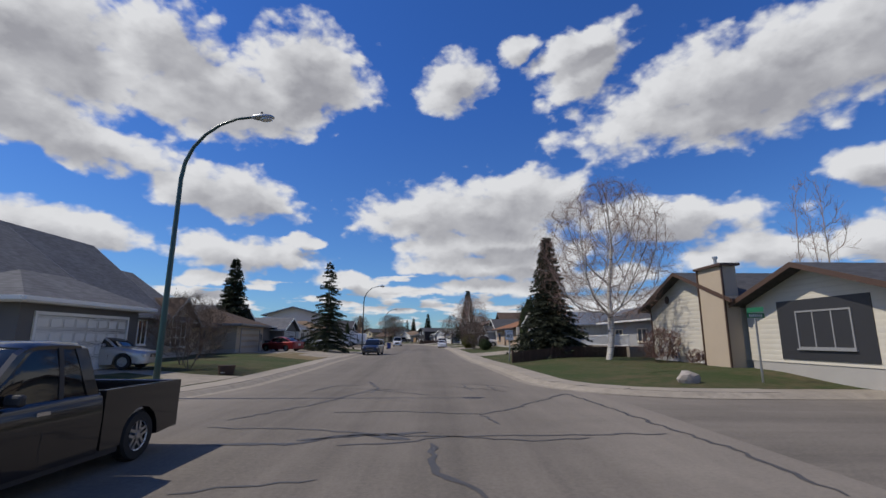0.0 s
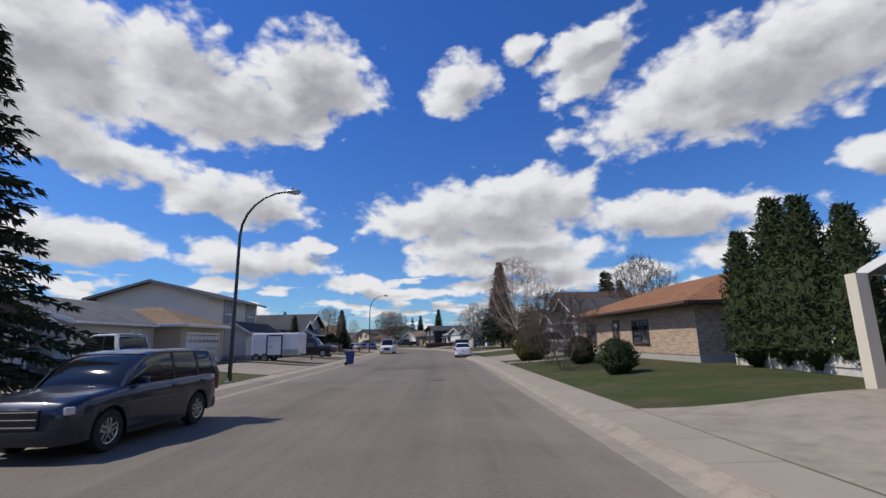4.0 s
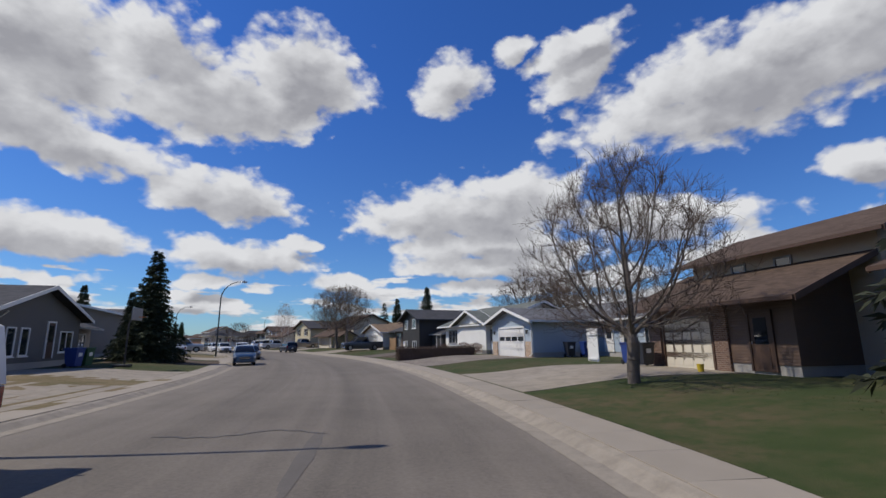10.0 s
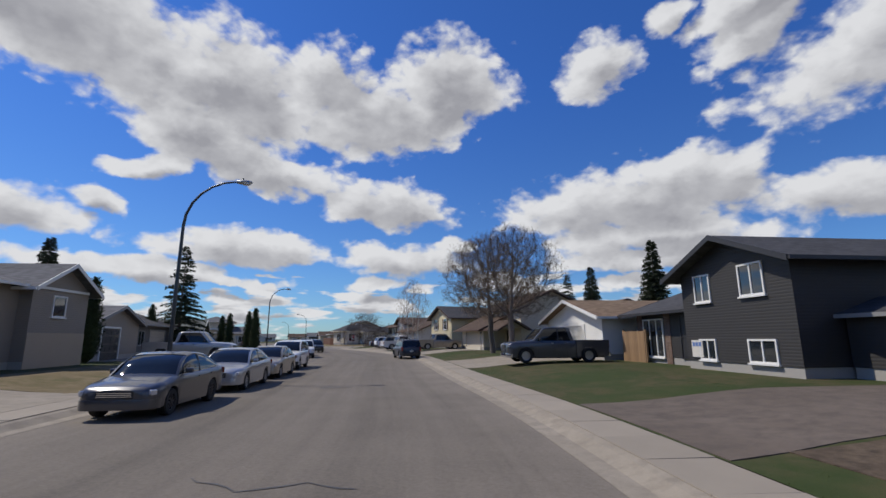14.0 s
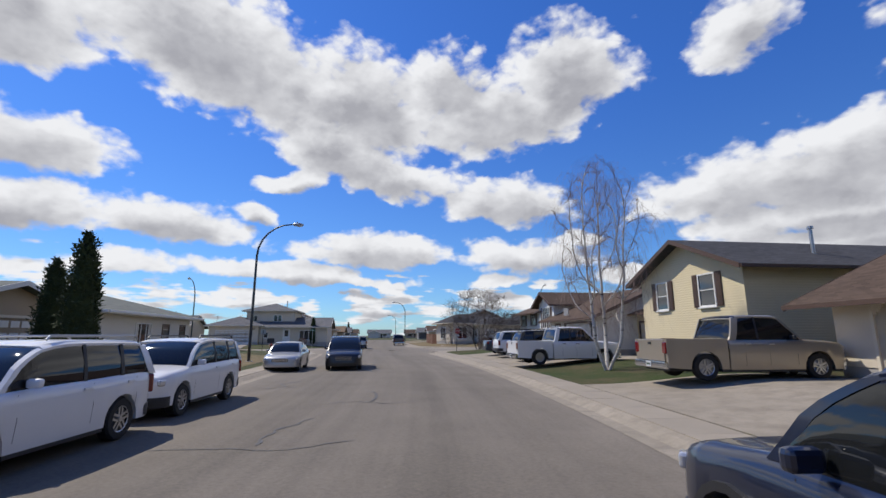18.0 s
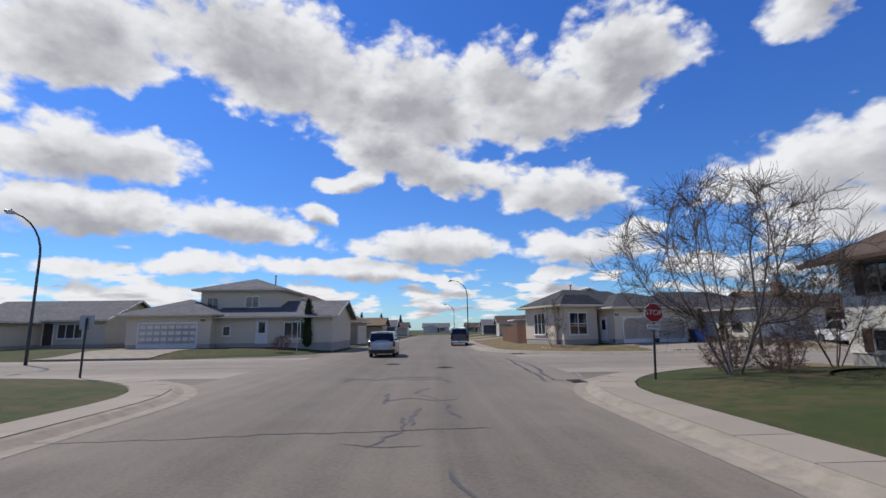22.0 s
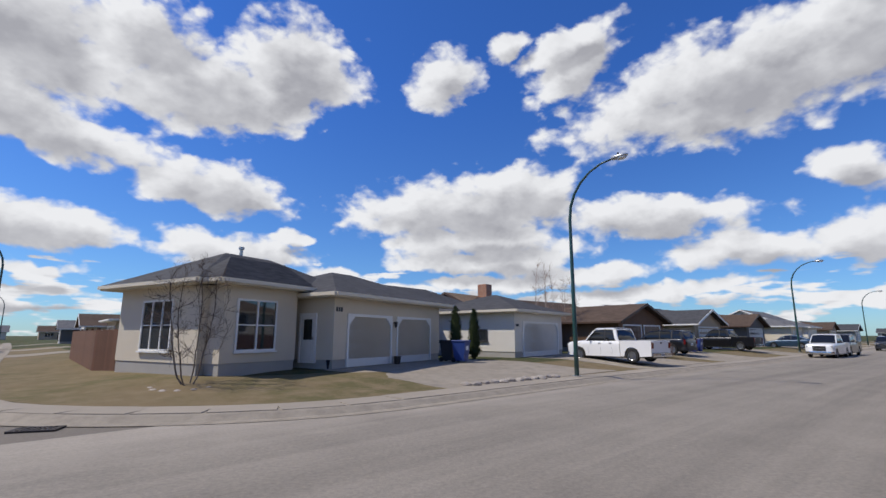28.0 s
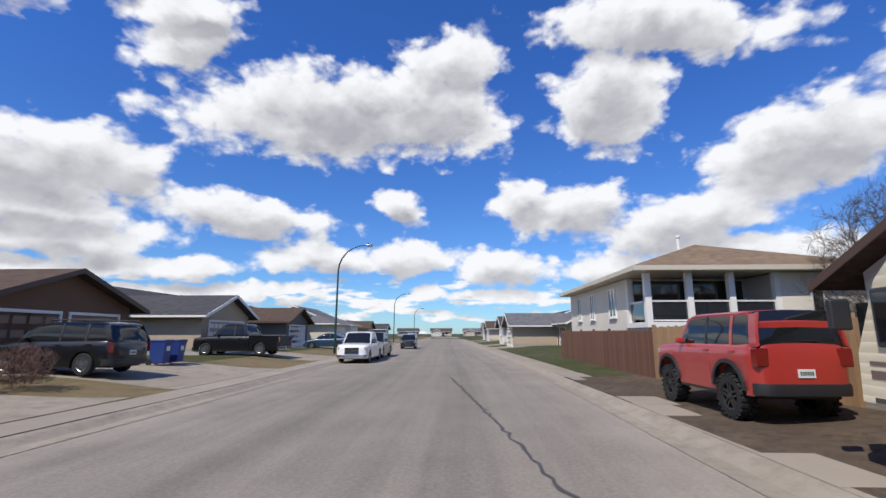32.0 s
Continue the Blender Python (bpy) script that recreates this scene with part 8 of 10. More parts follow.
vehicle("suv", -45.7, 221.5, 42.3, PWHITE, "white boxy sport utility vehicle nosed up a driveway", "car", "car", rack=True)
vehicle("sedan", -47.9, 223.9, 41.4, PDKBLUE, "black sedan nosed up a driveway", "car", "car")
vehicle("minivan", -51.4, 209.05, -46.7, PBLACK, "black minivan driving along the street", "minivan", "minivan", rack=True, z=0.005)
vehicle("suv", -79.3, 239.3, 133, PSILVER, "pale silver crossover crossing the junction", "car", "car", z=0.005)
vehicle("pickup", -89.0, 259.8, 130, PGREY, "grey pickup with a canopy parked at the kerb", "pickup truck", "pickup_truck", z=0.005)
vehicle("van", -112.5, 287.5, 130, PWHITE, "white van parked further along the street", "van", "van", z=0.005)
vehicle("suv", -104.0, 278.0, 130, PNAVY, "dark crossover parked far along the street", "car", "car", z=0.005)
vehicle("sedan", -99.5, 217.2, 223, PBLACK, "black sedan parked on the cross street", "car", "car", z=0.005)
vehicle("pickup", -53.8, 264.6, 124.6, PWHITE, "white crew-cab pickup nosed up a driveway", "pickup truck", "pickup_truck")
vehicle("suv", -47.3, 272.2, 125, PBLACK, "black crossover nosed up a driveway", "car", "car", rack=True)
vehicle("pickup", -36.6, 281.3, 125, PBLACK, "black crew-cab pickup nosed up a driveway", "pickup truck", "pickup_truck")
vehicle("pickup", -30.6, 276.6, 218, PWHITE, "white pickup parked at the kerb", "pickup truck", "pickup_truck", z=0.005)
vehicle("pickup", -26.0, 280.4, 218, PGREY, "grey pickup parked at the kerb", "pickup truck", "pickup_truck", z=0.005)
vehicle("sedan", -23.2, 290.4, 128, PBLUE, "blue sedan on a driveway", "car", "car")
vehicle("suv", -9.0, 293.2, 220, PBLACK, "dark crossover on the street", "car", "car", z=0.005)
vehicle("jeep", -39.0, 253.6, 39, PJEEP, "lifted red boxy four-wheel-drive wagon with mud tyres", "car", "car", lift=0.16, dark_rims=True, z=0.17)

# enclosed cargo trailer
t = thing("cargo_trailer", pose(-15.4, 82.6, gz(-15.4, 82.6), 0, 0, 0), "white enclosed cargo trailer with a side door", "trailer")
part("body", bevel_box(-1.9, 1.9, -1.0, 1.0, 0.45, 2.25, 0.08), PWHITE, t)
d = part("door", boxes((-0.6, 0.5, -1.03, -0.99, 0.55, 2.0)), WHITE, t)
part("door_frame", boxes((-0.7, -0.6, -1.045, -0.99, 0.46, 2.1), (0.5, 0.6, -1.045, -0.99, 0.46, 2.1), (-0.6, 0.5, -1.045, -0.99, 2.0, 2.1), (-0.6, 0.5, -1.045, -0.99, 0.46, 0.55)), PLASTIC, d)
part("latch", boxes((-0.45, -0.2, -1.06, -1.03, 1.15, 1.2)), CHROME, d)
part("stone_guard", boxes((0.64, 1.88, -1.012, -1.0, 0.48, 0.95)), METAL, t)
for xx in (-1.5, -0.8):
    wheel(t, xx, -0.95, 0.33, 0.2, -1)
    wheel(t, xx, 0.95, 0.33, 0.2, 1)
bm = bmesh.new()
tube(bm, [(1.85, 0.5, 0.5), (2.9, 0, 0.5), (1.85, -0.5, 0.5)], 0.05, 6)
tube(bm, [(2.7, 0, 0.7), (2.7, 0, 0.02)], 0.04, 6)
part("hitch", bm, PLASTIC, t)

# motorhome
RVSKIN = striped("cream_corrugated_siding", (0.60, 0.53, 0.39), pitch=0.13, lap=0.6)
RVBROWN = material("brown_stripe_paint", (0.16, 0.10, 0.085), 0.5, vary=0.06)
t = thing("motorhome", pose(-46.0, 248.6, 0.14, 0, 0, 32 + 180) @ Matrix.Translation((-3.8, 0, 0)), "old cream motorhome with brown stripes parked on the verge", "motorhome")
bm = bmesh.new()
prism(bm, [(0.0, 0.75), (0.05, 1.45), (0.5, 2.35), (1.0, 2.76), (7.55, 2.76), (7.6, 2.5), (7.35, 0.75)], -1.2, 1.2, "y")
bmesh.ops.bevel(bm, geom=[e for e in bm.edges if abs(e.verts[0].co.y - e.verts[1].co.y) < 0.1], offset=0.08, segments=2, affect="EDGES")
part("body", bm, RVSKIN, t)
part("skirt", boxes((0.5, 0.75, -1.17, 1.17, 0.42, 0.8), (1.75, 4.5, -1.17, 1.17, 0.42, 0.8), (5.5, 7.3, -1.17, 1.17, 0.42, 0.8)), PGREY, t)
part("undercarriage", boxes((0.5, 7.2, -0.8, 0.8, 0.3, 0.76)), PLASTIC, t)
for sg in (-1, 1):
    for z0, z1, mm in ((1.28, 1.33, RVBROWN), (1.12, 1.22, RVBROWN), (0.84, 0.9, PGREY)):
        part("stripe", boxes((0.3, 7.4, *sorted((sg * 1.2, sg * 1.207)), z0, z1)), mm, t)
    for u0, u1, z0, z1 in ((0.5, 1.0, 1.5, 2.2), (1.3, 3.35, 1.58, 2.38), (3.5, 4.15, 1.6, 2.36), (4.85, 5.7, 1.65, 2.35)):
        w = part("window", bevel_box(u0, u1, *sorted((sg * 1.19, sg * 1.235)), z0, z1, 0.02, 1), DARKTRIM, t)
        part("pane", bevel_box(u0 + 0.06, u1 - 0.06, *sorted((sg * 1.22, sg * 1.245)), z0 + 0.06, z1 - 0.06, 0.005, 1), CARGLASS, w)
    for a in (1.25, 5.0):
        wheel(t, a, sg * 1.02, 0.38, 0.24, sg)
        part("wheel_arch", boxes((a - 0.5, a + 0.5, *sorted((sg * 0.8, sg * 1.19)), 0.42, 0.92)), PLASTIC, t)
    part("mirror", bevel_box(0.1, 0.2, *sorted((sg * 1.25, sg * 1.5)), 1.7, 2.1, 0.03), PLASTIC, t)
    part("taillight", bevel_box(7.36, 7.5, *sorted((sg * 0.62, sg * 1.02)), 1.08, 1.28, 0.02), REDLENS, t)
part("logo_patch", boxes((3.9, 5.05, 1.207, 1.212, 1.36, 1.5)), DARKTRIM, t)
part("hatch", boxes((3.75, 4.25, -1.225, -1.2, 0.82, 1.12)), WHITE, t)
for u in (2.2, 2.9, 3.6):
    part("locker_frame", boxes((u, u + 0.65, -1.185, -1.17, 0.74, 0.77), (u, u + 0.65, -1.185, -1.17, 0.45, 0.48), (u, u + 0.03, -1.185, -1.17, 0.48, 0.74), (u + 0.62, u + 0.65, -1.185, -1.17, 0.48, 0.74)), METAL, t)
part("awning_arm", boxes((4.27, 4.3, -1.23, -1.2, 1.5, 2.5), (1.2, 4.3, -1.25, -1.2, 2.5, 2.55)), WHITE, t, "white rolled awning above the windows")
part("air_conditioner", bevel_box(4.2, 5.1, -0.4, 0.4, 2.74, 3.0, 0.06), WHITE, t)
part("windshield", boxes((-0.02, 0.1, -1.05, 1.05, 1.45, 2.05)), CARGLASS, t)
w = part("window", bevel_box(7.5, 7.62, -0.85, 0.35, 1.75, 2.35, 0.02), DARKTRIM, t)
part("pane", boxes((7.6, 7.63, -0.78, 0.28, 1.82, 2.28)), CARGLASS, w)
bm = bmesh.new()
tube(bm, [(7.52, -0.3, 1.25), (7.72, -0.3, 1.25)], 0.42, 24)
part("spare_wheel_cover", bm, WHITE, t, "round white spare wheel cover")
bm = bmesh.new()
for yy in (-0.95, -0.55):
    tube(bm, [(7.5, yy, 0.9), (7.68, yy, 1.0), (7.72, yy, 2.68), (7.4, yy, 3.02), (7.0, yy, 3.02), (6.9, yy, 2.76)], 0.02, 6)
for k in range(7):
    tube(bm, [(7.7, -0.95, 1.1 + 0.28 * k), (7.7, -0.55, 1.1 + 0.28 * k)], 0.016, 5)
part("roof_ladder", bm, METAL, t)
part("rear_bumper", bevel_box(7.3, 7.62, -1.18, 1.18, 0.5, 0.72, 0.03), PLASTIC, t)
part("bumper_rail", boxes((7.62, 7.64, -1.1, 1.1, 0.62, 0.68)), CHROME, t)
for k in range(5):
    part("marker_light", boxes((7.56, 7.63, -0.9 + 0.42 * k, -0.82 + 0.42 * k, 2.6, 2.64)), AMBER, t)
bm = bmesh.new()
for yy in (-1.0, 1.0):
    tube(bm, [(3.5, yy, 2.76), (3.5, yy, 2.88), (7.1, yy, 2.88), (7.1, yy, 2.76)], 0.018, 5)
part("roof_rail", bm, METAL, t)
part("roof_vent", bevel_box(2.6, 3.2, -0.35, 0.35, 2.74, 2.9, 0.04), WHITE, t)

# ---- trees, shrubs and hedges in place ----
def spruce(x, y, h, kind=0, turn=0.0, wide=1.0):
    k = h / 10.0
    return plant(x, y, SPRUCES[kind], TRUNK_CROWN, ("tall %s with drooping boughs" % ("blue-green spruce", "open ragged spruce", "dense blue spruce", "broad dark spruce bare at its foot")[kind]), "spruce tree", "spruce_tree", k * wide, turn, "spruces", sz=k)


spruce(8.4, 37.0, 9.7, 2, 10, 1.12)
spruce(-22.7, 50.1, 10.1, 0, 40, 1.15)
spruce(-13.6, 55.2, 10.6, 1, 75, 1.05)
spruce(6.2, 116.0, 13.3, 3, 120, 0.97)
spruce(-26.0, 147.0, 8.6, 0, 160, 1.15)
spruce(-29.19, 149.30, 5.6, 0, 30, 1.0)
spruce(-6.7, 207.5, 12.4, 0, 60)
spruce(-13.5, 214.3, 10.6, 0, 90)
spruce(-16.6, 216.5, 9.8, 1, 20)
spruce(-54.0, 188.5, 11.2, 1, 140, 1.1)
spruce(24.3, 119.9, 11.9, 0, 200)
spruce(21.0, 112.0, 11.0, 0, 250)
spruce(27.5, 124.0, 11.2, 0, 15)
spruce(-53.16, 175.14, 9.5, 0, 33)
spruce(-30.0, 102.0, 6.4, 0, 70)
spruce(-52.5, 340.0, 9.0, 0, 80)
spruce(-211, 355, 9.0, 0, 100)
spruce(-206, 362, 8.4, 0, 130)
spruce(-216, 348, 9.6, 0, 30)
plant(10.85, 30.95, BIRCH, TRUNK_TWIGS, "leafless white-barked birch with rusty catkins", "birch tree", "birch_tree", 1.25, 20)
plant(5.7, 92.0, BIRCH, TRUNK_TWIGS, "broad leafless birch with drooping pale twigs", "birch tree", "birch_tree", 1.0, 200)
plant(-37.1, 210.6, WEEPING, TRUNK_TWIGS, "weeping white birch with long hanging twigs", "birch tree", "birch_tree", 0.95, 70)
plant(2.4, 126.3, MAPLE, TRUNK_TWIGS, "leafless round-crowned maple on a lawn", "tree", "bare_tree", 0.92, 0)
plant(-19.36, 188.20, ASH, TRUNK_TWIGS, "large budding tree with spreading limbs", "tree", "bare_tree", 1.0, 30)
plant(-22.18, 194.12, ASH, TRUNK_TWIGS, "large budding tree with arching limbs", "tree", "bare_tree", 1.06, 170)
plant(-21.0, 117.5, ASH, TRUNK_TWIGS, "young leafless tree on a lawn", "tree", "bare_tree", 0.66, 80)
plant(-56.6, 233.6, SHRUBTREE, TRUNK_TWIGS, "many-stemmed leafless shrub tree on a corner lawn", "tree", "bare_tree", 1.25, 0)
plant(-54.2, 236.9, SHRUBTREE, TRUNK_TWIGS, "many-stemmed leafless shrub tree", "tree", "bare_tree", 0.75, 110)
plant(-72.3, 251.5, SMALLTREE, TRUNK_TWIGS, "small leafless tree in a ring bed", "tree", "bare_tree", 1.0, 50)
plant(-55.0, 277.0, POPLAR, TRUNK_TWIGS, "slender pale leafless aspen", "tree", "bare_tree", 0.95, 0)
plant(-52.5, 278.5, POPLAR, TRUNK_TWIGS, "slender pale leafless aspen", "tree", "bare_tree", 0.8, 70)
plant(33, 40, POPLAR, TRUNK_TWIGS, "tall leafless poplar behind a house", "tree", "bare_tree", 1.9, 0)
plant(38, 33, POPLAR, TRUNK_TWIGS, "tall leafless poplar behind a house", "tree", "bare_tree", 1.75, 50)
plant(-37, 36, POPLAR, TRUNK_TWIGS, "slender leafless tree behind a house", "tree", "bare_tree", 1.15, 90)
plant(16, 190, ASH, TRUNK_TWIGS, "leafless tree behind houses", "tree", "bare_tree", 1.0, 55)
plant(9, 182, MAPLE, TRUNK_TWIGS, "leafless spreading tree behind houses", "tree", "bare_tree", 1.35, 90)
plant(14, 176, MAPLE, TRUNK_TWIGS, "leafless spreading tree behind houses", "tree", "bare_tree", 1.3, 10)
plant(-60.26, 178.21, ASH, TRUNK_TWIGS, "leafless tree behind houses", "tree", "bare_tree", 0.75, 200)
plant(-48, 150, ASH, TRUNK_TWIGS, "leafless tree behind houses", "tree", "bare_tree", 0.8, 140)
plant(-33.0, 246.5, MAPLE, TRUNK_TWIGS, "leafless tree behind a board fence", "tree", "bare_tree", 0.75, 40)
plant(-27.0, 249.5, MAPLE, TRUNK_TWIGS, "leafless tree behind a board fence", "tree", "bare_tree", 0.85, 140)
plant(17.46, 89.89, MAPLE, TRUNK_TWIGS, "leafless tree behind houses", "tree", "bare_tree", 1.1, 140)
plant(-12.0, 22.5, SHRUBTREE, TRUNK_TWIGS, "leafless dark shrub beside a driveway", "shrub", "shrub", 0.6, 30)
plant(-13.4, 24.4, SHRUBTREE, TRUNK_TWIGS, "leafless dark shrub beside a driveway", "shrub", "shrub", 0.7, 130)
plant(4.48, 68.33, SHRUBTREE, TRUNK_TWIGS, "reddish leafless ornamental tree", "tree", "bare_tree", 0.78, 20)
plant(4.77, 73.38, SHRUBTREE, TRUNK_TWIGS, "reddish leafless ornamental tree", "tree", "bare_tree", 0.8, 220)
plant(12.75, 27.79, LOWBUSH, TRUNK_TWIGS, "small leafless espaliered shrub", "shrub", "shrub", 1.7, 20)
plant(4.41, 77.76, OLIVEBALL, STEM_LEAF, "large clipped olive-green cedar bush in a stone-edged bed", "bush", "cedar_bush", 1.0, 0)
for (x, y), k in (((11.44, 58.61), 1.05), ((11.16, 60.10), 1.2), ((11.37, 61.71), 1.28), ((11.08, 63.49), 1.1)):
    plant(x, y, CEDARCOL, STEM_LEAF, "tall columnar green cedar in a row", "cedar", "cedar_tree", k, 40 * k, "cedars")
plant(-20.6, 101.0, CEDARTHIN, STEM_LEAF, "narrow columnar cedar on a lawn", "cedar", "cedar_tree", 1.0, 0, "cedars")
plant(-19.27, 104.22, GREENBALL, STEM_LEAF, "round clipped evergreen bush", "bush", "bush", 1.05, 0)
plant(-20.06, 111.05, GREENBALL, STEM_LEAF, "round clipped evergreen bush beside a door", "bush", "bush", 0.9, 60, sz=1.35)
plant(-20.05, 115.96, GREENBALL, STEM_LEAF, "tall clipped evergreen bush beside a wall", "bush", "bush", 0.95, 160, sz=1.4)
plant(-41.83, 171.29, CEDARTHIN, STEM_LEAF, "narrow columnar cedar beside a house", "cedar", "cedar_tree", 1.1, 0, "cedars")
for (x, y), k in (((-52.12, 196.41), 1.0), ((-50.66, 195.80), 1.08), ((-54.71, 196.17), 0.95), ((-56.57, 196.93), 0.9), ((-53.14, 184.58), 1.0)):
    plant(x, y, CEDARTHIN, STEM_LEAF, "narrow columnar cedar on a lawn", "cedar", "cedar_tree", k, 70 * k, "cedars")
plant(5.75, 63.89, GREENBALL, STEM_LEAF, "round evergreen bush on a lawn", "bush", "bush", 0.75, 0)
plant(6.12, 70.95, GREENBALL, STEM_LEAF, "round evergreen bush on a lawn", "bush", "bush", 0.8, 30)
plant(-63.5, 261.8, CEDARTHIN, STEM_LEAF, "narrow columnar cedar beside a garage", "cedar", "cedar_tree", 0.62, 0, "cedars")
plant(-62.3, 264.2, CEDARTHIN, STEM_LEAF, "narrow columnar cedar beside a garage", "cedar", "cedar_tree", 0.62, 40, "cedars")
plant(-90.6, 240.2, CEDARTHIN, STEM_LEAF, "broad dark cedar beside a house", "cedar", "cedar_tree", 0.95, 0, "cedars")
plant(-43.6, 244.9, CEDARCOL, STEM_LEAF, "dark cedar behind a board fence", "cedar", "cedar_tree", 0.78, 0, "cedars")
for (x, y), k in (((-17.27, 104.72), 1.2), ((-17.07, 105.83), 1.1), ((-16.89, 107.24), 1.15), ((-0.56, 154.89), 0.9), ((-1.55, 157.28), 0.95), ((-3.52, 162.89), 0.8), ((13.22, 24.78), 0.7), ((-49.0, 268.6), 1.0), ((-50.2, 268.0), 0.8), ((-57.2, 236.0), 1.2), ((-55.5, 234.2), 1.1), ((-88.5, 236.4), 1.1)):
    plant(x, y, LOWBUSH, TRUNK_TWIGS, "low leafless reddish shrub", "shrub", "shrub", k, 90 * k, "low shrubs")
# bare clipped hedge between a gravel drive and a lawn
HEDGE = leafy_meshes(61, "box", (6.8, 0.95, 0.95), HEDGEBROWN, 17000, 0.036)
plant(-4.20, 151.71, HEDGE, STEM_LEAF, "clipped leafless brown hedge beside a gravel drive", "hedge", "hedge", 1.0, 20.0, z=0.22)

# ---- street furniture and small things ----
BINBLUE = material("blue_bin_plastic", (0.018, 0.045, 0.20), 0.45, vary=0.08, fine=0.05)
BINBLACK = material("dark_bin_plastic", (0.018, 0.02, 0.028), 0.5, vary=0.08, fine=0.05)
BINGREEN = material("green_bin_plastic", (0.012, 0.07, 0.03), 0.5, vary=0.08, fine=0.05)
HYDRANT = material("red_hydrant_paint", (0.34, 0.045, 0.025), 0.5, vary=0.2, fine=0.1)
SIGNWHITE = material("white_sign_sheet", (0.66, 0.67, 0.66), 0.4, vary=0.03, fine=0.02, bump=0.0)
SIGNRED = material("red_sign_sheet", (0.36, 0.012, 0.014), 0.4, vary=0.05, fine=0.02, bump=0.0)
SIGNGREEN = material("green_sign_sheet", (0.012, 0.13, 0.06), 0.4, vary=0.05, fine=0.02, bump=0.0)
FENCEBROWN = material("brown_fence_boards", (0.135, 0.062, 0.036), 0.85, vary=0.2, scale=2.0, grain=30.0, fine=0.15, bump=0.3, random_piece=0.35)
FENCETAN = material("tan_fence_boards", (0.29, 0.18, 0.095), 0.85, vary=0.2, scale=2.0, grain=30.0, fine=0.15, bump=0.3, random_piece=0.35)
FENCEDARK = material("dark_fence_boards", (0.055, 0.032, 0.022), 0.85, vary=0.2, scale=2.0, grain=30.0, fine=0.15, bump=0.3, random_piece=0.35)
FENCEWHITE = material("white_fence_boards", (0.58, 0.55, 0.50), 0.7, vary=0.1, scale=2.0, fine=0.06, random_piece=0.1)


def bin_(x, y, heading, mat, color, z=None):
    t = thing("wheeled_bin", pose(x, y, gz(x, y) + 0.03 if z is None else z, 0, 0, heading), "%s plastic wheeled bin with a closed lid" % color, "bin", "wheeled bins")
    bm = bmesh.new()
    secs = []
    for zz, w, d in ((0.08, 0.24, 0.26), (0.15, 0.25, 0.27), (0.95, 0.30, 0.35), (1.0, 0.32, 0.37)):
        secs.append([(-w, -d, zz), (w, -d, zz), (w, d, zz), (-w, d, zz)])
    part("body", loft(secs), mat, t)
    part("lid", bevel_box(-0.33, 0.33, -0.39, 0.41, 1.0, 1.08, 0.03), mat, t)
    part("handle", boxes((-0.26, 0.26, 0.40, 0.46, 0.93, 0.97)), mat, t)
    part("patch", boxes((-0.12, 0.12, -0.345, -0.325, 0.6, 0.8)), SIGNWHITE, t)
    for sg in (-1, 1):
        bm = bmesh.new()
        tube(bm, [(sg * 0.22, 0.30, 0.12), (sg * 0.29, 0.30, 0.12)], 0.12, 12)
        part("wheel", bm, RUBBER, t)
    return t


bin_(-9.35, 81.7, 100, BINBLUE, "blue", 0.02)
bin_(9.46, 48.80, 95, BINBLACK, "dark")
bin_(9.50, 48.00, 95, BINBLUE, "blue")
bin_(5.43, 144.80, 10, BINBLACK, "dark")
bin_(6.64, 144.95, 10, BINBLUE, "blue")
bin_(5.84, 133.33, 10, BINBLACK, "dark")
bin_(5.72, 134.75, 10, BINBLUE, "blue")
bin_(-24.11, 137.39, 90, BINBLUE, "blue")
bin_(-24.21, 138.30, 90, BINGREEN, "green")
bin_(-30.59, 209.12, 120, BINBLUE, "blue")
bin_(-31.51, 209.89, 120, BINBLUE, "blue")
bin_(-19.02, 51.41, 0, BINBLACK, "dark")
bin_(-63.9, 260.9, 60, BINBLACK, "dark")
bin_(-63.3, 260.3, 60, BINBLUE, "blue")
bin_(-43.7, 274.4, 40, BINBLUE, "blue")
bin_(-42.9, 275.0, 40, BINBLUE, "blue")
bin_(-28.0, 290.0, 40, BINBLUE, "blue")


def hydrant(x, y):
    t = thing("fire_hydrant", pose(x, y, gz(x, y)), "weathered red fire hydrant on a lawn", "hydrant", "hydrants")
    bm = bmesh.new()
    tube(bm, [(0, 0, -0.1), (0, 0, 0.06), (0, 0, 0.07), (0, 0, 0.62), (0, 0, 0.66), (0, 0, 0.72), (0, 0, 0.82)], [0.17, 0.17, 0.12, 0.12, 0.15, 0.15, 0.05], 14)
    part("barrel", bm, HYDRANT, t)
    for a in (0, 90, 180):
        bm = bmesh.new()
        d = Vector((math.cos(radians(a)), math.sin(radians(a)), 0))
        tube(bm, [d * 0.08 + Vector((0, 0, 0.5)), d * 0.22 + Vector((0, 0, 0.5))], 0.07, 10)
        part("outlet_cap", bm, HYDRANT, t)
    bm = bmesh.new()
    tube(bm, [(0, 0, 0.8), (0, 0, 0.88)], 0.03, 5)
    part("operating_nut", bm, HYDRANT, t)


hydrant(-16.2, 118.8)
hydrant(-70.0, 217.6)


def text_part(words, size, mat, m, parent):
    cu = bpy.data.curves.new("lettering", "FONT")
    cu.body, cu.size, cu.align_x, cu.align_y, cu.extrude = words, size, "CENTER", "CENTER", 0.002
    tmp = bpy.data.objects.new("lettering", cu)
    me = bpy.data.meshes.new_from_object(tmp)
    bpy.data.objects.remove(tmp)
    me.transform(m)
    me.materials.append(mat)
    ob = new("lettering", me)
    ob.parent = parent
    return ob


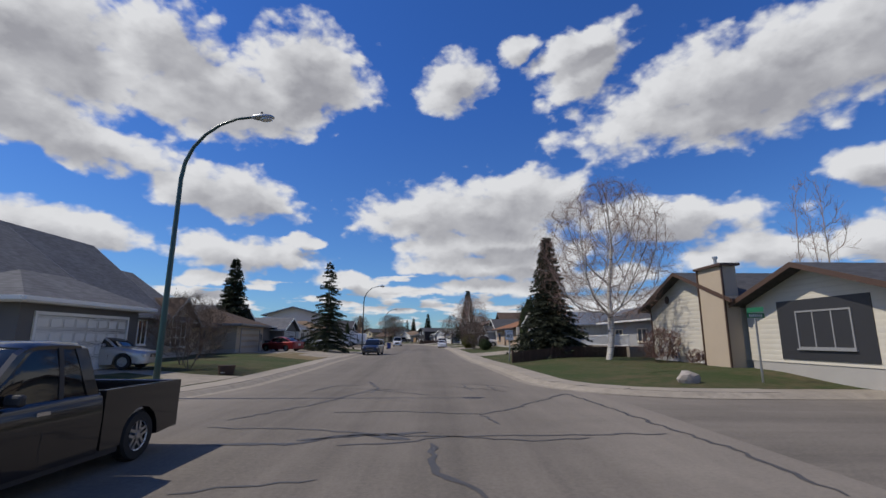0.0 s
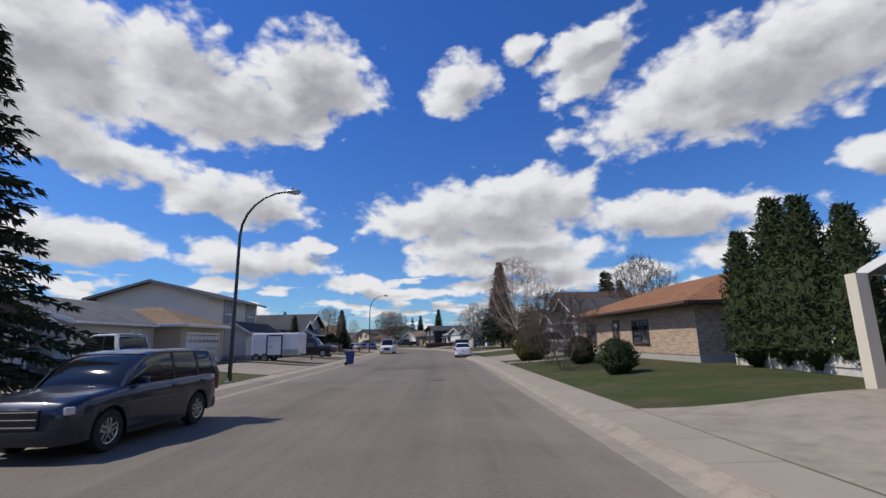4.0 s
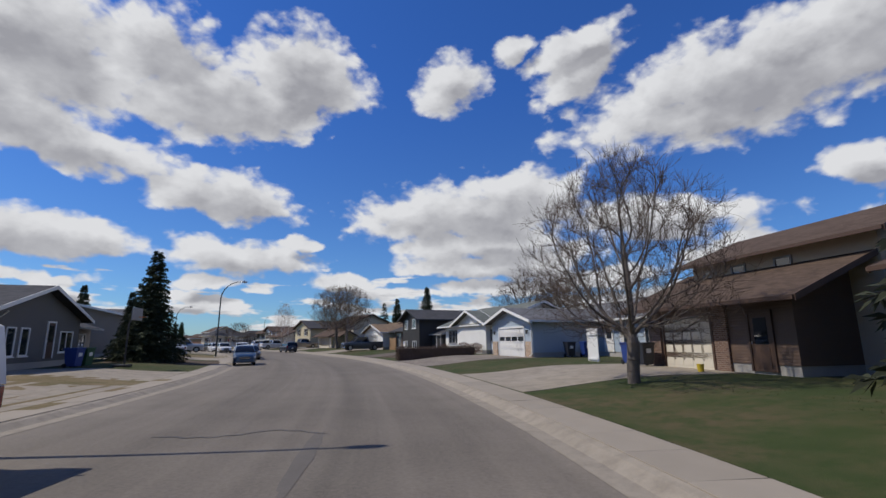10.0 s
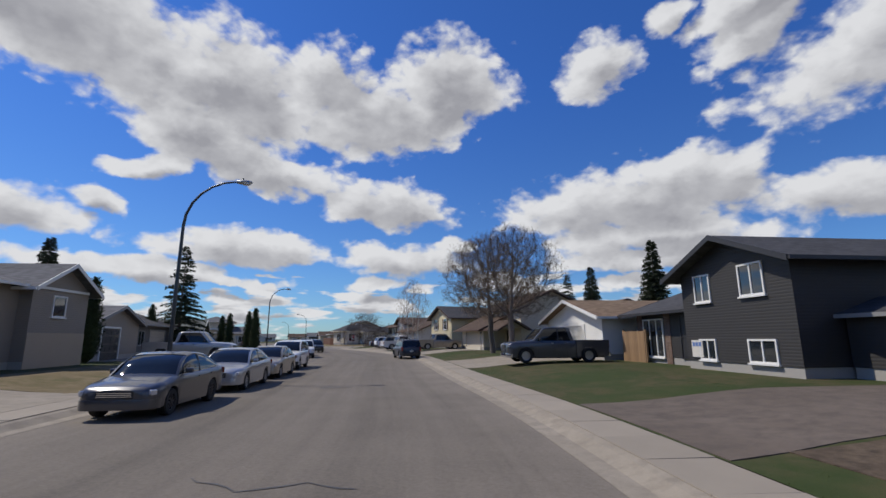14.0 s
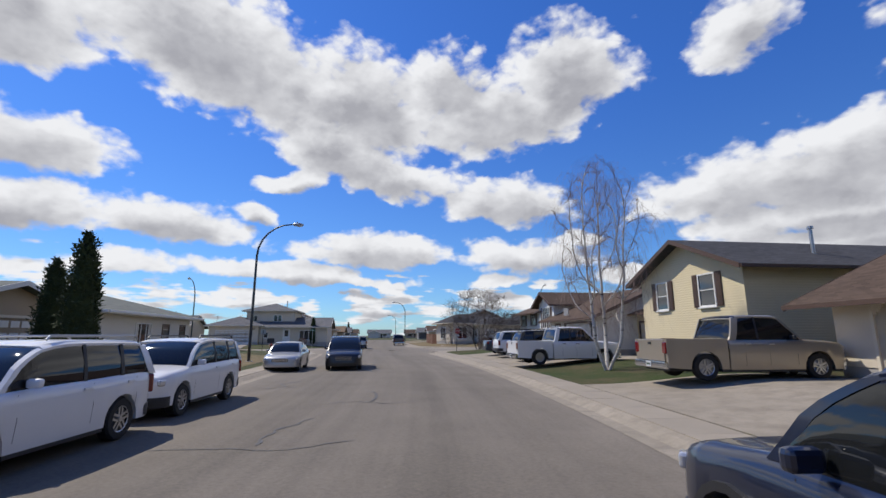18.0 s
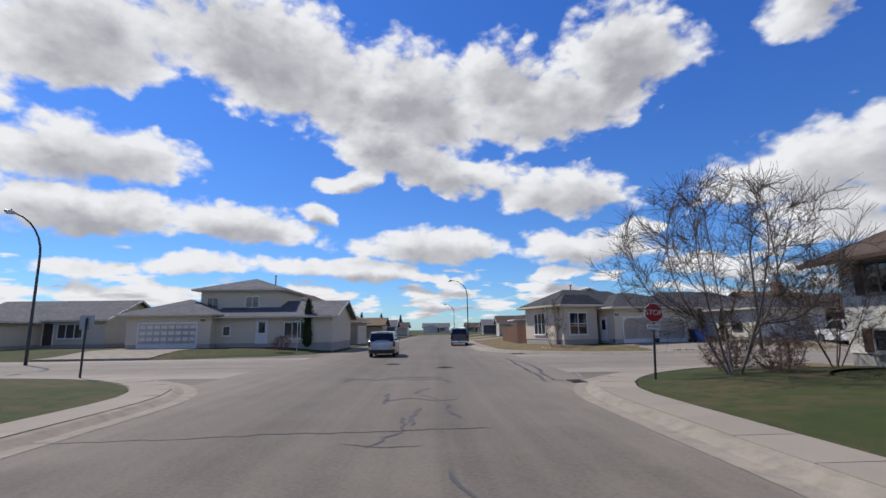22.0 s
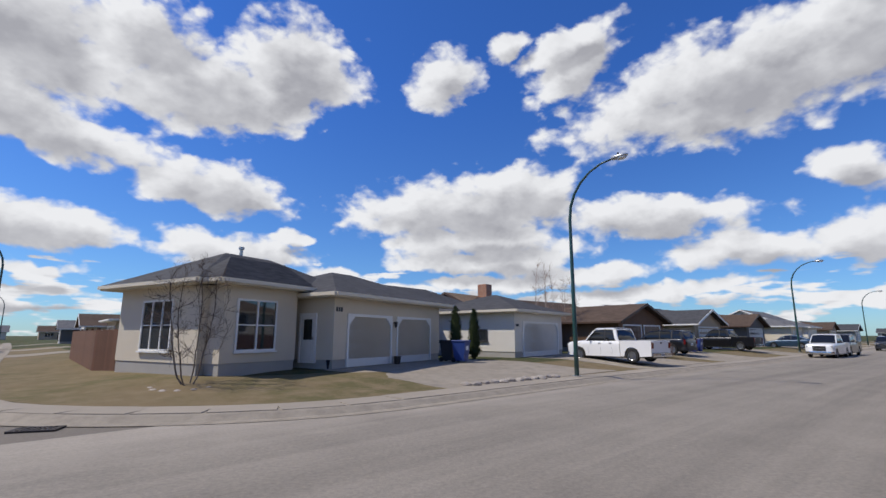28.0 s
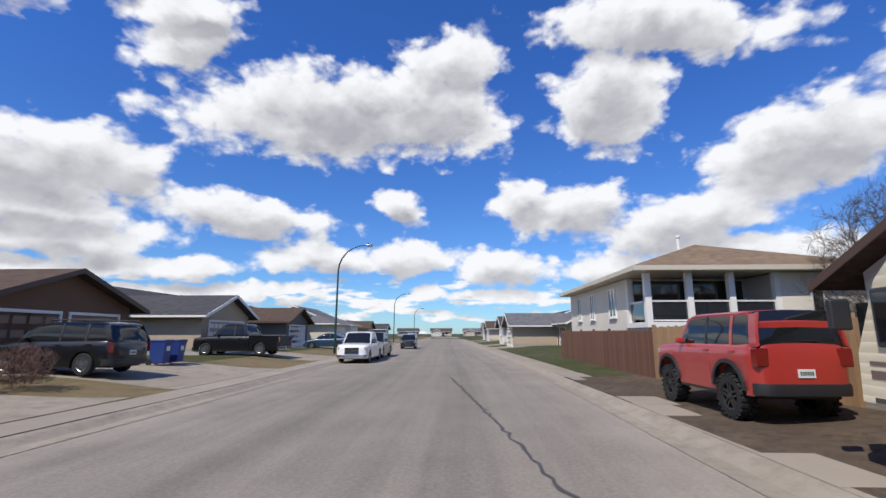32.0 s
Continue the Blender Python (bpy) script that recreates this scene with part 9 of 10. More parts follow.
def sign_post(x, y, heading, label, height, mat=METAL, lean=0.0):
    t = thing("road_sign", pose(x, y, gz(x, y), 0, lean, heading), label, "sign")
    part("post", boxes((-0.03, 0.03, 0.01, 0.06, -0.3, height)), mat, t)
    return t


FACE = pose(0, -0.008, 0, 90, 0, 0)
t = sign_post(4.95, 35.2, 0, "white speed limit sign reading maximum 40", 2.35)
p = part("plate", bevel_box(-0.3, 0.3, -0.004, 0.01, 1.55, 2.3, 0.003, 1), SIGNWHITE, t)
part("border", boxes((-0.28, 0.28, -0.007, -0.004, 1.57, 1.585), (-0.28, 0.28, -0.007, -0.004, 2.265, 2.28), (-0.28, -0.265, -0.007, -0.004, 1.57, 2.28), (0.265, 0.28, -0.007, -0.004, 1.57, 2.28)), DARKTRIM, p)
text_part("MAXIMUM", 0.115, DARKTRIM, Matrix.Translation((0, 0, 2.15)) @ FACE, p)
text_part("40", 0.42, DARKTRIM, Matrix.Translation((0, 0, 1.83)) @ FACE, p)

t = sign_post(-58.6, 232.4, 42, "red octagonal stop sign with 4 way plate on dark leaning post", 2.3, DARKTRIM, 3.0)
bm = bmesh.new()
oct_ = [(0.33 * math.cos(math.pi / 8 + k * math.pi / 4), 2.15 + 0.33 * math.sin(math.pi / 8 + k * math.pi / 4)) for k in range(8)]
prism(bm, oct_, -0.004, 0.008, "y")
p = part("stop_plate", bm, SIGNWHITE, t)
bm = bmesh.new()
prism(bm, [(a * 0.93, 2.15 + (b - 2.15) * 0.93) for a, b in oct_], -0.008, -0.003, "y")
part("red_field", bm, SIGNRED, p)
text_part("STOP", 0.24, SIGNWHITE, Matrix.Translation((0, -0.004, 2.15)) @ FACE, p)
q = part("way_plate", boxes((-0.22, 0.22, -0.004, 0.008, 1.6, 1.78)), SIGNWHITE, t)
text_part("4 WAY", 0.13, DARKTRIM, Matrix.Translation((0, 0.002, 1.69)) @ FACE, q)
t = sign_post(-76.2, 221.0, 222, "back of a stop sign on a steel post", 2.3, DARKTRIM)
part("stop_plate", boxes((-0.28, 0.28, -0.004, 0.008, 1.85, 2.4)), METAL, t)
for x, y, hd in ((12.0, 17.9, 10), (-86.5, 236.6, 40)):
    t = sign_post(x, y, hd, "street name post with two small green plates", 2.6)
    a = part("name_plate", boxes((-0.38, 0.38, -0.012, 0.0, 2.4, 2.58)), SIGNGREEN, t)
    b = part("name_plate", boxes((-0.012, 0.0, -0.38, 0.38, 2.62, 2.8)), SIGNGREEN, t)
    for k in range(7):
        part("letter_bar", boxes((-0.3 + k * 0.085, -0.25 + k * 0.085, -0.016, -0.012, 2.44, 2.54)), SIGNWHITE, a)
t = sign_post(-66.0, 214.6, 38, "dark steel post with a small board at the corner", 1.3, DARKTRIM)
part("board", boxes((-0.3, 0.3, -0.02, 0.0, 0.95, 1.35)), DARKTRIM, t)
t = sign_post(-14.5, 266.5, 40, "thin steel sign post on the verge", 2.2)


def fence(points, height, mat, label, board=0.14, gap=0.012, cap=False, lattice=0.0):
    """Upright boards on rails and posts, board by board."""
    x, y = points[0]
    t = thing("fence", pose(x, y, 0), label, "fence")
    base = Vector((x, y, 0))
    for a, b in zip(points, points[1:]):
        a, b = Vector((*a, 0)), Vector((*b, 0))
        L = (b - a).length
        hd = math.atan2((b - a).y, (b - a).x)
        n = int(L / (board + gap))
        me = bpy.data.meshes.new("board")
        bm = boxes((0, board, -0.012, 0.012, 0, height))
        bm.to_mesh(me)
        bm.free()
        me.materials.append(mat)
        for k in range(n):
            q = a + (b - a) * (k * (board + gap) / L)
            o = new("board", me)
            o.parent = t
            o.matrix_local = Matrix.Translation(q - base + Vector((0, 0, gz(q.x, q.y) + 0.02 * math.sin(k * 2.3) - 0.03))) @ Matrix.Rotation(hd + 0.01 * math.sin(k * 1.7), 4, "Z")
        for k in range(max(2, int(L / 2.4) + 1)):
            q = a + (b - a) * (k / max(1, int(L / 2.4)))
            bm = boxes((-0.05, 0.05, 0.02, 0.12, -0.3, height + 0.06))
            o = part("post", bm, mat, t)
            o.matrix_local = Matrix.Translation(q - base + Vector((0, 0, gz(q.x, q.y)))) @ Matrix.Rotation(hd, 4, "Z")
        for zz in (0.25, height - 0.25):
            z0 = gz(a.x, a.y)
            o = part("rail", boxes((0, L, 0.014, 0.055, zz, zz + 0.08)), mat, t)
            o.matrix_local = Matrix.Translation(a - base + Vector((0, 0, z0))) @ Matrix.Rotation(hd, 4, "Z")
    return t


fence([(4.9, 33.2), (11.0, 35.0), (17.0, 36.4)], 0.8, FENCEDARK, "low dark brown picket fence round a lawn", 0.12, 0.02)
fence([(-21.5, 266.4), (-33.6, 256.9)], 1.75, FENCEBROWN, "tall reddish-brown board fence", 0.14)
fence([(-33.6, 256.9), (-43.6, 246.2), (-49.4, 244.5)], 1.85, FENCETAN, "tall weathered tan board fence with a lattice top", 0.14, lattice=0.3)
fence([(-88.0, 267.5), (-79.4, 257.4), (-74.3, 254.6)], 1.75, FENCEBROWN, "tall reddish-brown board fence", 0.14)
fence([(-11.39, 180.63), (-10.33, 178.92)], 1.7, FENCETAN, "tan board fence between houses", 0.14)
fence([(-1.03, 167.84), (0.45, 164.11)], 1.6, FENCEWHITE, "white board fence with a lattice top", 0.12)
fence([(10.88, 57.78), (11.48, 65.21)], 1.6, FENCEWHITE, "pale board fence behind cedars", 0.14)
fence([(-98.5, 243.5), (-108.0, 254.0)], 1.7, FENCETAN, "board fence along the far street", 0.16)

# corner stones, bed edging, planters
def stone(x, y, size, label="rough pinkish boulder on a lawn", seed=0, name="boulder"):
    rng = random.Random(seed)
    bm = bmesh.new()
    bmesh.ops.create_icosphere(bm, subdivisions=2, radius=1)
    for v in bm.verts:
        v.co *= rng.uniform(0.82, 1.1)
        v.co = Vector((v.co.x * size[0], v.co.y * size[1], v.co.z * size[2]))
    t = tagged(part(name, bm, STONE), label, "stone")
    t.location = (x, y, gz(x, y) + size[2] * 0.5)
    return t


stone(9.2, 17.9, (0.42, 0.3, 0.33), seed=3)
for k in range(16):
    q = Vector((2.75, 76.6)).lerp(Vector((6.4, 75.4)), k / 15)
    tagged(stone(q.x, q.y, (0.16, 0.12, 0.09), "flat edging stone of a bed", k, "edging_stone"), group="edging stones")
for k in range(18):
    q = Vector((-63.6, 252.8)).lerp(Vector((-59.6, 256.2)), k / 17)
    tagged(stone(q.x + 0.15 * math.sin(k * 2.1), q.y + 0.15 * math.cos(k * 1.7), (0.2, 0.15, 0.10), "pale stone edging a driveway", k + 50, "edging_stone"), group="edging stones")
for k in range(14):
    a = 6.283 * k / 14
    tagged(stone(-72.3 + 0.95 * math.cos(a), 251.5 + 0.95 * math.sin(a), (0.14, 0.12, 0.08), "small dark stone round a tree", k + 90, "edging_stone"), group="edging stones")
for x, y, r, hh in ((-68.9, 256.0, 0.18, 0.35), (-66.4, 259.0, 0.18, 0.35)):
    t = thing("planter", pose(x, y, 0.5), "small dark planter pot beside a garage door", "planter", "planters")
    bm = bmesh.new()
    tube(bm, [(0, 0, -0.05), (0, 0, hh)], [r * 0.75, r], 12)
    part("pot", bm, PLASTIC, t)
    bm = bmesh.new()
    tube(bm, [(0, 0, hh - 0.02), (0, 0, hh + 0.005)], r * 0.9, 12)
    part("soil", bm, SOIL, t)
t = thing("planter", pose(-9.9, 21.8, gz(-9.9, 21.8)), "wooden half-barrel planter on a lawn", "planter")
bm = bmesh.new()
tube(bm, [(0, 0, -0.05), (0, 0, 0.42)], [0.32, 0.38], 14)
part("tub", bm, FENCEDARK, t)
part("hoop", boxes((-0.1, 0.1, -0.39, -0.36, 0.1, 0.14)), METAL, t)
for x, y in ((2.9, 114.2), (3.4, 114.4)):
    t = thing("marker_stake", pose(x, y, gz(x, y), 0, 4, 0), "thin orange and white marker stake in a lawn", "stake", "marker stakes")
    part("rod", boxes((-0.015, 0.015, -0.015, 0.015, -0.1, 1.05)), WHITE, t)
    part("tip", boxes((-0.017, 0.017, -0.017, 0.017, 1.05, 1.4)), AMBER, t)
# basketball hoop on a pole
x, y = -22.72, 139.53
t = thing("basketball_hoop", pose(x, y, gz(x, y), 0, 0, 8), "portable basketball hoop with a pale backboard", "basketball hoop")
bm = bmesh.new()
tube(bm, [(0, 0, 0), (0, 0, 2.6), (0.4, 0, 3.1)], 0.05, 8)
part("pole", bm, DARKTRIM, t)
part("backboard", bevel_box(0.38, 0.44, -0.6, 0.6, 2.75, 3.5, 0.02), GREYTRIM, t)
bm = bmesh.new()
tube(bm, [(0.5 + 0.23 + 0.23 * math.cos(k * 0.524), 0.23 * math.sin(k * 0.524), 2.95) for k in range(13)], 0.012, 5)
part("rim", bm, AMBER, t)
part("base", bevel_box(-0.5, 0.3, -0.35, 0.35, 0, 0.15, 0.04), PLASTIC, t)
# white barrel, yellow pail
x, y = 15.60, 34.20
t = thing("water_barrel", pose(x, y, gz(x, y)), "white plastic barrel beside a fence", "barrel")
bm = bmesh.new()
tube(bm, [(0, 0, 0), (0, 0, 0.1), (0, 0, 0.8), (0, 0, 0.9)], [0.27, 0.32, 0.32, 0.25], 16)
part("drum", bm, WHITE, t)
x, y = 6.23, 129.33
t = thing("pail", pose(x, y, gz(x, y) + 0.03), "small yellow plastic pail on a driveway", "pail")
bm = bmesh.new()
tube(bm, [(0, 0, 0), (0, 0, 0.28)], [0.11, 0.14], 12)
part("bucket", bm, material("yellow_plastic", (0.55, 0.40, 0.03), 0.5), t)

# ---- sealed cracks, iron covers and patches on the road ----
def crack(points, width=0.07, seed=1):
    """A wandering ribbon of tar through a few points."""
    rng = random.Random(seed)
    line = []
    for a, b in zip(points, points[1:]):
        a, b = Vector((*a, 0)), Vector((*b, 0))
        n = max(2, int((b - a).length / 0.22))
        s = Vector((-(b - a).y, (b - a).x, 0)).normalized()
        line += [a.lerp(b, k / n) + s * (rng.uniform(-0.07, 0.07) if k else 0) for k in range(n)]
    line.append(Vector((*points[-1], 0)))
    bm = bmesh.new()
    rows = []
    for k, p in enumerate(line):
        d = (line[min(k + 1, len(line) - 1)] - line[max(k - 1, 0)]).normalized()
        s = Vector((-d.y, d.x, 0)) * width * 0.5 * rng.uniform(0.55, 1.35) * (0.35 if k in (0, len(line) - 1) else 1)
        rows.append([bm.verts.new((p.x + s.x, p.y + s.y, 0.007)), bm.verts.new((p.x - s.x, p.y - s.y, 0.007))])
    for a, b in zip(rows, rows[1:]):
        f = bm.faces.new((a[0], a[1], b[1], b[0]))
        f.normal_update()
        if f.normal.z < 0:
            f.normal_flip()
    return tagged(part("road_crack", bm, TAR), "dark tar-sealed crack across worn asphalt", kind="structure")


crack([(4.7, 5.8), (4.8, 8.1), (4.6, 10.0), (4.3, 13.8), (4.1, 16.0)], 0.08, 1)
crack([(4.3, 9.4), (1.8, 9.2), (-0.7, 9.1), (-2.5, 9.7), (-4.8, 9.9)], 0.07, 2)
crack([(0.5, 5.7), (0.3, 6.2), (-0.1, 6.7), (-0.2, 7.9), (-0.2, 8.5)], 0.11, 3)
crack([(4.1, 16.0), (1.7, 12.5), (1.0, 11.7), (-1.2, 12.1), (-2.7, 11.9)], 0.08, 4)
crack([(-4.4, 8.3), (-2.7, 8.4), (-1.9, 9.0), (-0.3, 9.5)], 0.16, 5)
crack([(-1.8, 8.3), (-0.9, 8.5), (0.1, 9.1), (1.6, 8.7), (2.7, 9.0)], 0.07, 6)
crack([(-2.6, 8.7), (-1.6, 9.3), (-0.6, 8.8)], 0.22, 7)
crack([(-3.2, 5.8), (-2.5, 6.1), (-1.6, 6.4)], 0.06, 8)
crack([(-4.8, 10.7), (-3.5, 13.4), (-2.5, 17.1), (-0.4, 15.5)], 0.08, 9)
crack([(1.2, 10.4), (0.9, 11.7)], 0.07, 10)
crack([(-64.5, 217.6), (-62.4, 219.9), (-61.5, 221.0), (-58.9, 223.7)], 0.05, 11)
crack([(-56.9, 220.6), (-57.3, 220.8), (-57.8, 221.2)], 0.10, 12)
crack([(-60.2, 222.9), (-61.2, 224.0), (-61.5, 224.5)], 0.11, 13)
crack([(-60.0, 224.1), (-60.8, 224.7), (-61.6, 225.5)], 0.10, 14)
crack([(-62.6, 224.4), (-63.3, 225.1), (-64.0, 225.7)], 0.09, 15)
crack([(-67.4, 226.6), (-67.6, 227.1), (-68.1, 227.7), (-68.8, 227.9)], 0.11, 16)
crack([(-68.1, 227.7), (-67.2, 228.0), (-67.1, 228.2), (-67.1, 229.1), (-66.7, 229.4), (-65.7, 230.3)], 0.09, 17)
crack([(-66.3, 229.1), (-65.9, 228.9), (-65.5, 229.4), (-65.5, 229.8), (-65.0, 229.4), (-64.4, 229.1), (-64.5, 228.8)], 0.10, 18)
crack([(-68.2, 230.5), (-69.4, 231.3), (-70.2, 231.6)], 0.09, 19)
crack([(-69.4, 231.7), (-68.5, 231.8), (-67.6, 232.3)], 0.06, 20)
crack([(-70.9, 230.3), (-71.1, 230.9), (-69.9, 231.1)], 0.06, 21)
crack([(-70.2, 241.0), (-66.7, 238.0), (-64.4, 235.2), (-63.4, 233.6), (-62.5, 232.5), (-61.8, 231.6), (-61.3, 231.8)], 0.10, 22)
crack([(-68.8, 239.6), (-65.1, 235.1), (-63.0, 232.7), (-61.8, 231.1)], 0.12, 23)
crack([(-55.2, 257.4), (-53.6, 257.8), (-51.8, 257.4), (-49.5, 255.8)], 0.05, 24)
crack([(-36.0, 264.4), (-41.1, 259.3), (-45.8, 254.7), (-48.4, 252.0), (-49.9, 250.5)], 0.06, 25)
crack([(-76.0, 240.0), (-74.9, 242.0), (-72.0, 244.6)], 0.04, 26)
crack([(0.3, 19.6), (2.0, 18.7), (2.7, 17.7)], 0.06, 401)
crack([(0.3, 18.3), (1.5, 17.3), (2.2, 16.5)], 0.07, 402)
crack([(0.8, 19.6), (0.8, 17.9), (1.0, 16.7)], 0.05, 403)
crack([(1.7, 19.1), (1.9, 17.0)], 0.06, 404)
crack([(1.2, 19.9), (3.1, 19.3)], 0.05, 405)
crack([(-4.5, 16.5), (-4.2, 18.3), (-3.0, 18.7)], 0.08, 406)
crack([(-3.1, 20.2), (-2.4, 17.6), (-2.4, 16.1)], 0.10, 407)
crack([(-3.3, 17.3), (-0.7, 17.0)], 0.05, 408)
crack([(-7.6, 78.3), (-4.0, 78.1), (-1.5, 78.35), (1.0, 78.2)], 0.11, 501)
crack([(-6.5, 76.3), (-4.4, 76.6), (-1.2, 76.8)], 0.12, 502)
crack([(-6.6, 75.6), (-4.0, 75.8), (-1.5, 75.9)], 0.16, 503)
crack([(-6.6, 75.0), (-4.5, 75.1), (-2.2, 75.3)], 0.16, 504)
crack([(-4.6, 81.5), (-3.4, 81.7), (-2.2, 81.6)], 0.09, 505)
crack([(-4.8, 80.6), (-3.5, 80.8), (-2.6, 80.7)], 0.10, 506)
crack([(-5.0, 79.9), (-3.9, 80.0), (-3.0, 79.8)], 0.09, 507)
crack([(-4.6, 84.6), (-2.5, 85.1), (0.3, 85.2)], 0.08, 508)
crack([(-15.2, 149.0), (-13.0, 149.6), (-10.8, 150.1), (-8.5, 150.8)], 0.06, 509)
crack([(-13.9, 148.2), (-12.2, 148.7)], 0.06, 510)
# shorter cracks across the street, more on its later half
rng = random.Random(77)
for k, s in enumerate((36, 47, 63, 78, 88, 101, 121, 139, 158, 176, 189, 193, 202, 207, 211, 218, 224, 229, 236, 241, 246)):
    a = rng.uniform(-4.6, 1.0)
    w = rng.uniform(1.2, 4.0)
    pts = []
    for u in (0, 0.35, 0.7, 1):
        q, d = MAIN.at(s + 160 + rng.uniform(-0.35, 0.35), a + w * u)
        pts.append((q.x, q.y))
    crack(pts, rng.uniform(0.03, 0.07), 100 + k)
    if k > 9:
        pts = []
        for u in (0, 0.5, 1):
            q, d = MAIN.at(s + 160 + 2.6 * u, a + rng.uniform(-0.3, 0.5) + w * 0.5)
            pts.append((q.x, q.y))
        crack(pts, rng.uniform(0.05, 0.09), 200 + k)


def worn_patch(line, s, lat, length, width, seed):
    rng = random.Random(seed)
    bm = bmesh.new()
    vs = []
    for k in range(22):
        a = 6.283 * k / 22
        q, d = line.at(s + math.cos(a) * length * 0.5 * rng.uniform(0.75, 1.1), lat + math.sin(a) * width * 0.5 * rng.uniform(0.7, 1.1))
        vs.append(bm.verts.new((q.x, q.y, 0.0045)))
    f = bm.faces.new(vs)
    f.normal_update()
    if f.normal.z < 0:
        f.normal_flip()
    tagged(part("road_patch", bm, PATCH), "darker asphalt patch with a ragged edge", kind="structure")


for k, (s, lat, L, w) in enumerate(((260.5, 0.8, 1.3, 2.6), (255, -1.4, 0.7, 1.8), (248, 0.9, 0.8, 1.5), (279, 1.1, 4.5, 0.3), (300, -0.6, 0.5, 1.6), (330, 0.3, 0.9, 1.4), (196, -0.5, 1.2, 0.5))):
    worn_patch(MAIN, s, lat, L, w, 300 + k)


def cover(x, y, r):
    t = thing("manhole_cover", pose(x, y, 0.008), "round iron manhole cover in the road", "manhole")
    bm = bmesh.new()
    tube(bm, [(0, 0, -0.05), (0, 0, 0.008)], r + 0.12, 28)
    part("collar", bm, PATCH, t, "dark asphalt collar")
    bm = bmesh.new()
    tube(bm, [(0, 0, -0.05), (0, 0, 0.016)], r, 28)
    part("lid", bm, IRON, t)
    for k in range(5):
        part("rib", boxes((-r * 0.7, r * 0.7, -0.25 + 0.11 * k, -0.20 + 0.11 * k, 0.016, 0.023)), IRON, t)


cover(-68.7, 233.7, 0.33)
cover(-72.5, 233.8, 0.30)
def drain_z(x, y):
    """On the gutter, or on the kerb's slope."""
    return 0.012 + float(np.interp(float(from_kerb(x, y)), [-0.1, 0.05, 0.22, 0.4, 2], [0, 0.03, 0.1, 0.135, 0.15]))


for x, y, turn in ((-61.0, 231.7, 133), (-72.5, 246.3, 15)):
    t = thing("storm_drain", pose(x, y, drain_z(x, y), 0, 0, turn), "iron storm drain grate at the kerb", "drain grate")
    part("frame", boxes((-0.40, 0.40, -0.24, -0.19, -0.05, 0.015), (-0.40, 0.40, 0.19, 0.24, -0.05, 0.015), (-0.40, -0.35, -0.19, 0.19, -0.05, 0.015), (0.35, 0.40, -0.19, 0.19, -0.05, 0.015)), IRON, t)
    part("pit", boxes((-0.35, 0.35, -0.19, 0.19, -0.05, -0.008)), PLASTIC, t)
    for k in range(8):
        part("bar", boxes((-0.33 + 0.088 * k, -0.285 + 0.088 * k, -0.19, 0.19, -0.008, 0.012)), IRON, t)
    part("bar", boxes((-0.35, 0.35, -0.02, 0.02, -0.006, 0.010)), IRON, t)
STOPBAR = material("worn_road_paint", (0.26, 0.24, 0.21), 0.85, vary=0.4, scale=6.0, grain=40.0, fine=0.3)
for (x, y), (x2, y2) in (((-62.7, 235.1), (-61.6, 233.4)), ((-66.4, 231.7), (-65.1, 232.6))):
    a, b = Vector((x, y, 0)), Vector((x2, y2, 0))
    bm = boxes((0, (b - a).length, -0.035, 0.035, 0.004, 0.0065))
    ob = tagged(part("road_marking", bm, STOPBAR), "faded white paint line on asphalt", kind="structure")
    ob.matrix_world = Matrix.Translation(a) @ Matrix.Rotation(math.atan2((b - a).y, (b - a).x), 4, "Z")

# ---- lots with their own ground: gravel, soil, asphalt and dry grass ----
BROWNDRIVE = ground_material("stained_asphalt_drive", ((0.125, 0.10, 0.08), (0.15, 0.122, 0.10), (0.10, 0.082, 0.068)), (0.3, 2.0), 0.9, 0.3, 60.0)
pad(1.83, 148.41, -71.7, -4.4, 3.9, -7.6, 0.1, GRAVEL, "driveway", "brown gravel driveway before a garage", nx=8, flare=0.2)
pad(-3.16, 166.05, -64.6, -2.3, 2.7, -9.0, 0.1, BROWNDRIVE, "driveway", "dark stained driveway beside a charcoal shed", nx=6, flare=0.3)
pad(-4.89, 158.64, -66.1, -3.0, 2.9, -4.3, 2.5, SOIL, "soil_bed", "bare soil and dry grass beside a driveway", 0.02)
pad(-12.83, 40.40, 92.8, -3.2, 6.0, -2.6, 1.8, DRYLAWN, "lawn", "dry brown lawn with bare patches", 0.02)
pad(-16.81, 112.22, 93.0, -8.0, 7.0, -3.6, 2.4, DRYLAWN, "lawn", "dry brown lawn with bare patches", 0.02)
pad(-18.84, 128.19, 101.3, -6.5, 4.5, -3.6, 3.5, DRYLAWN, "lawn", "dry brown lawn with bare patches", 0.02)
pad(-26.11, 149.57, 113.9, -5.0, 3.0, -4.0, 3.5, SOIL, "soil_bed", "bare brown earth under spruces", 0.02)
pad(-32.13, 165.67, 115.4, -5.0, 6.0, -3.4, 3.5, DRYLAWN, "lawn", "dry brown lawn with bare patches", 0.02)
pad(-50.98, 196.31, 129.5, -6.0, 6.0, -3.2, 3.8, DRYLAWN, "lawn", "dry straw-coloured lawn", 0.02)
pad(-60.88, 206.53, 133.3, -7.0, 7.0, -3.2, 3.6, DRYLAWN, "lawn", "dry straw-coloured lawn", 0.02)
pad(-38.6, 250.6, 219, 7.0, 19.0, -4.8, 0.6, DRYLAWN, "lawn", "dry straw-coloured verge beside a fence", 0.02)
pad(-38.6, 250.6, 219, -9.5, 6.98, -4.6, 1.6, SOIL, "soil_bed", "trampled soil beside a board fence", 0.02)


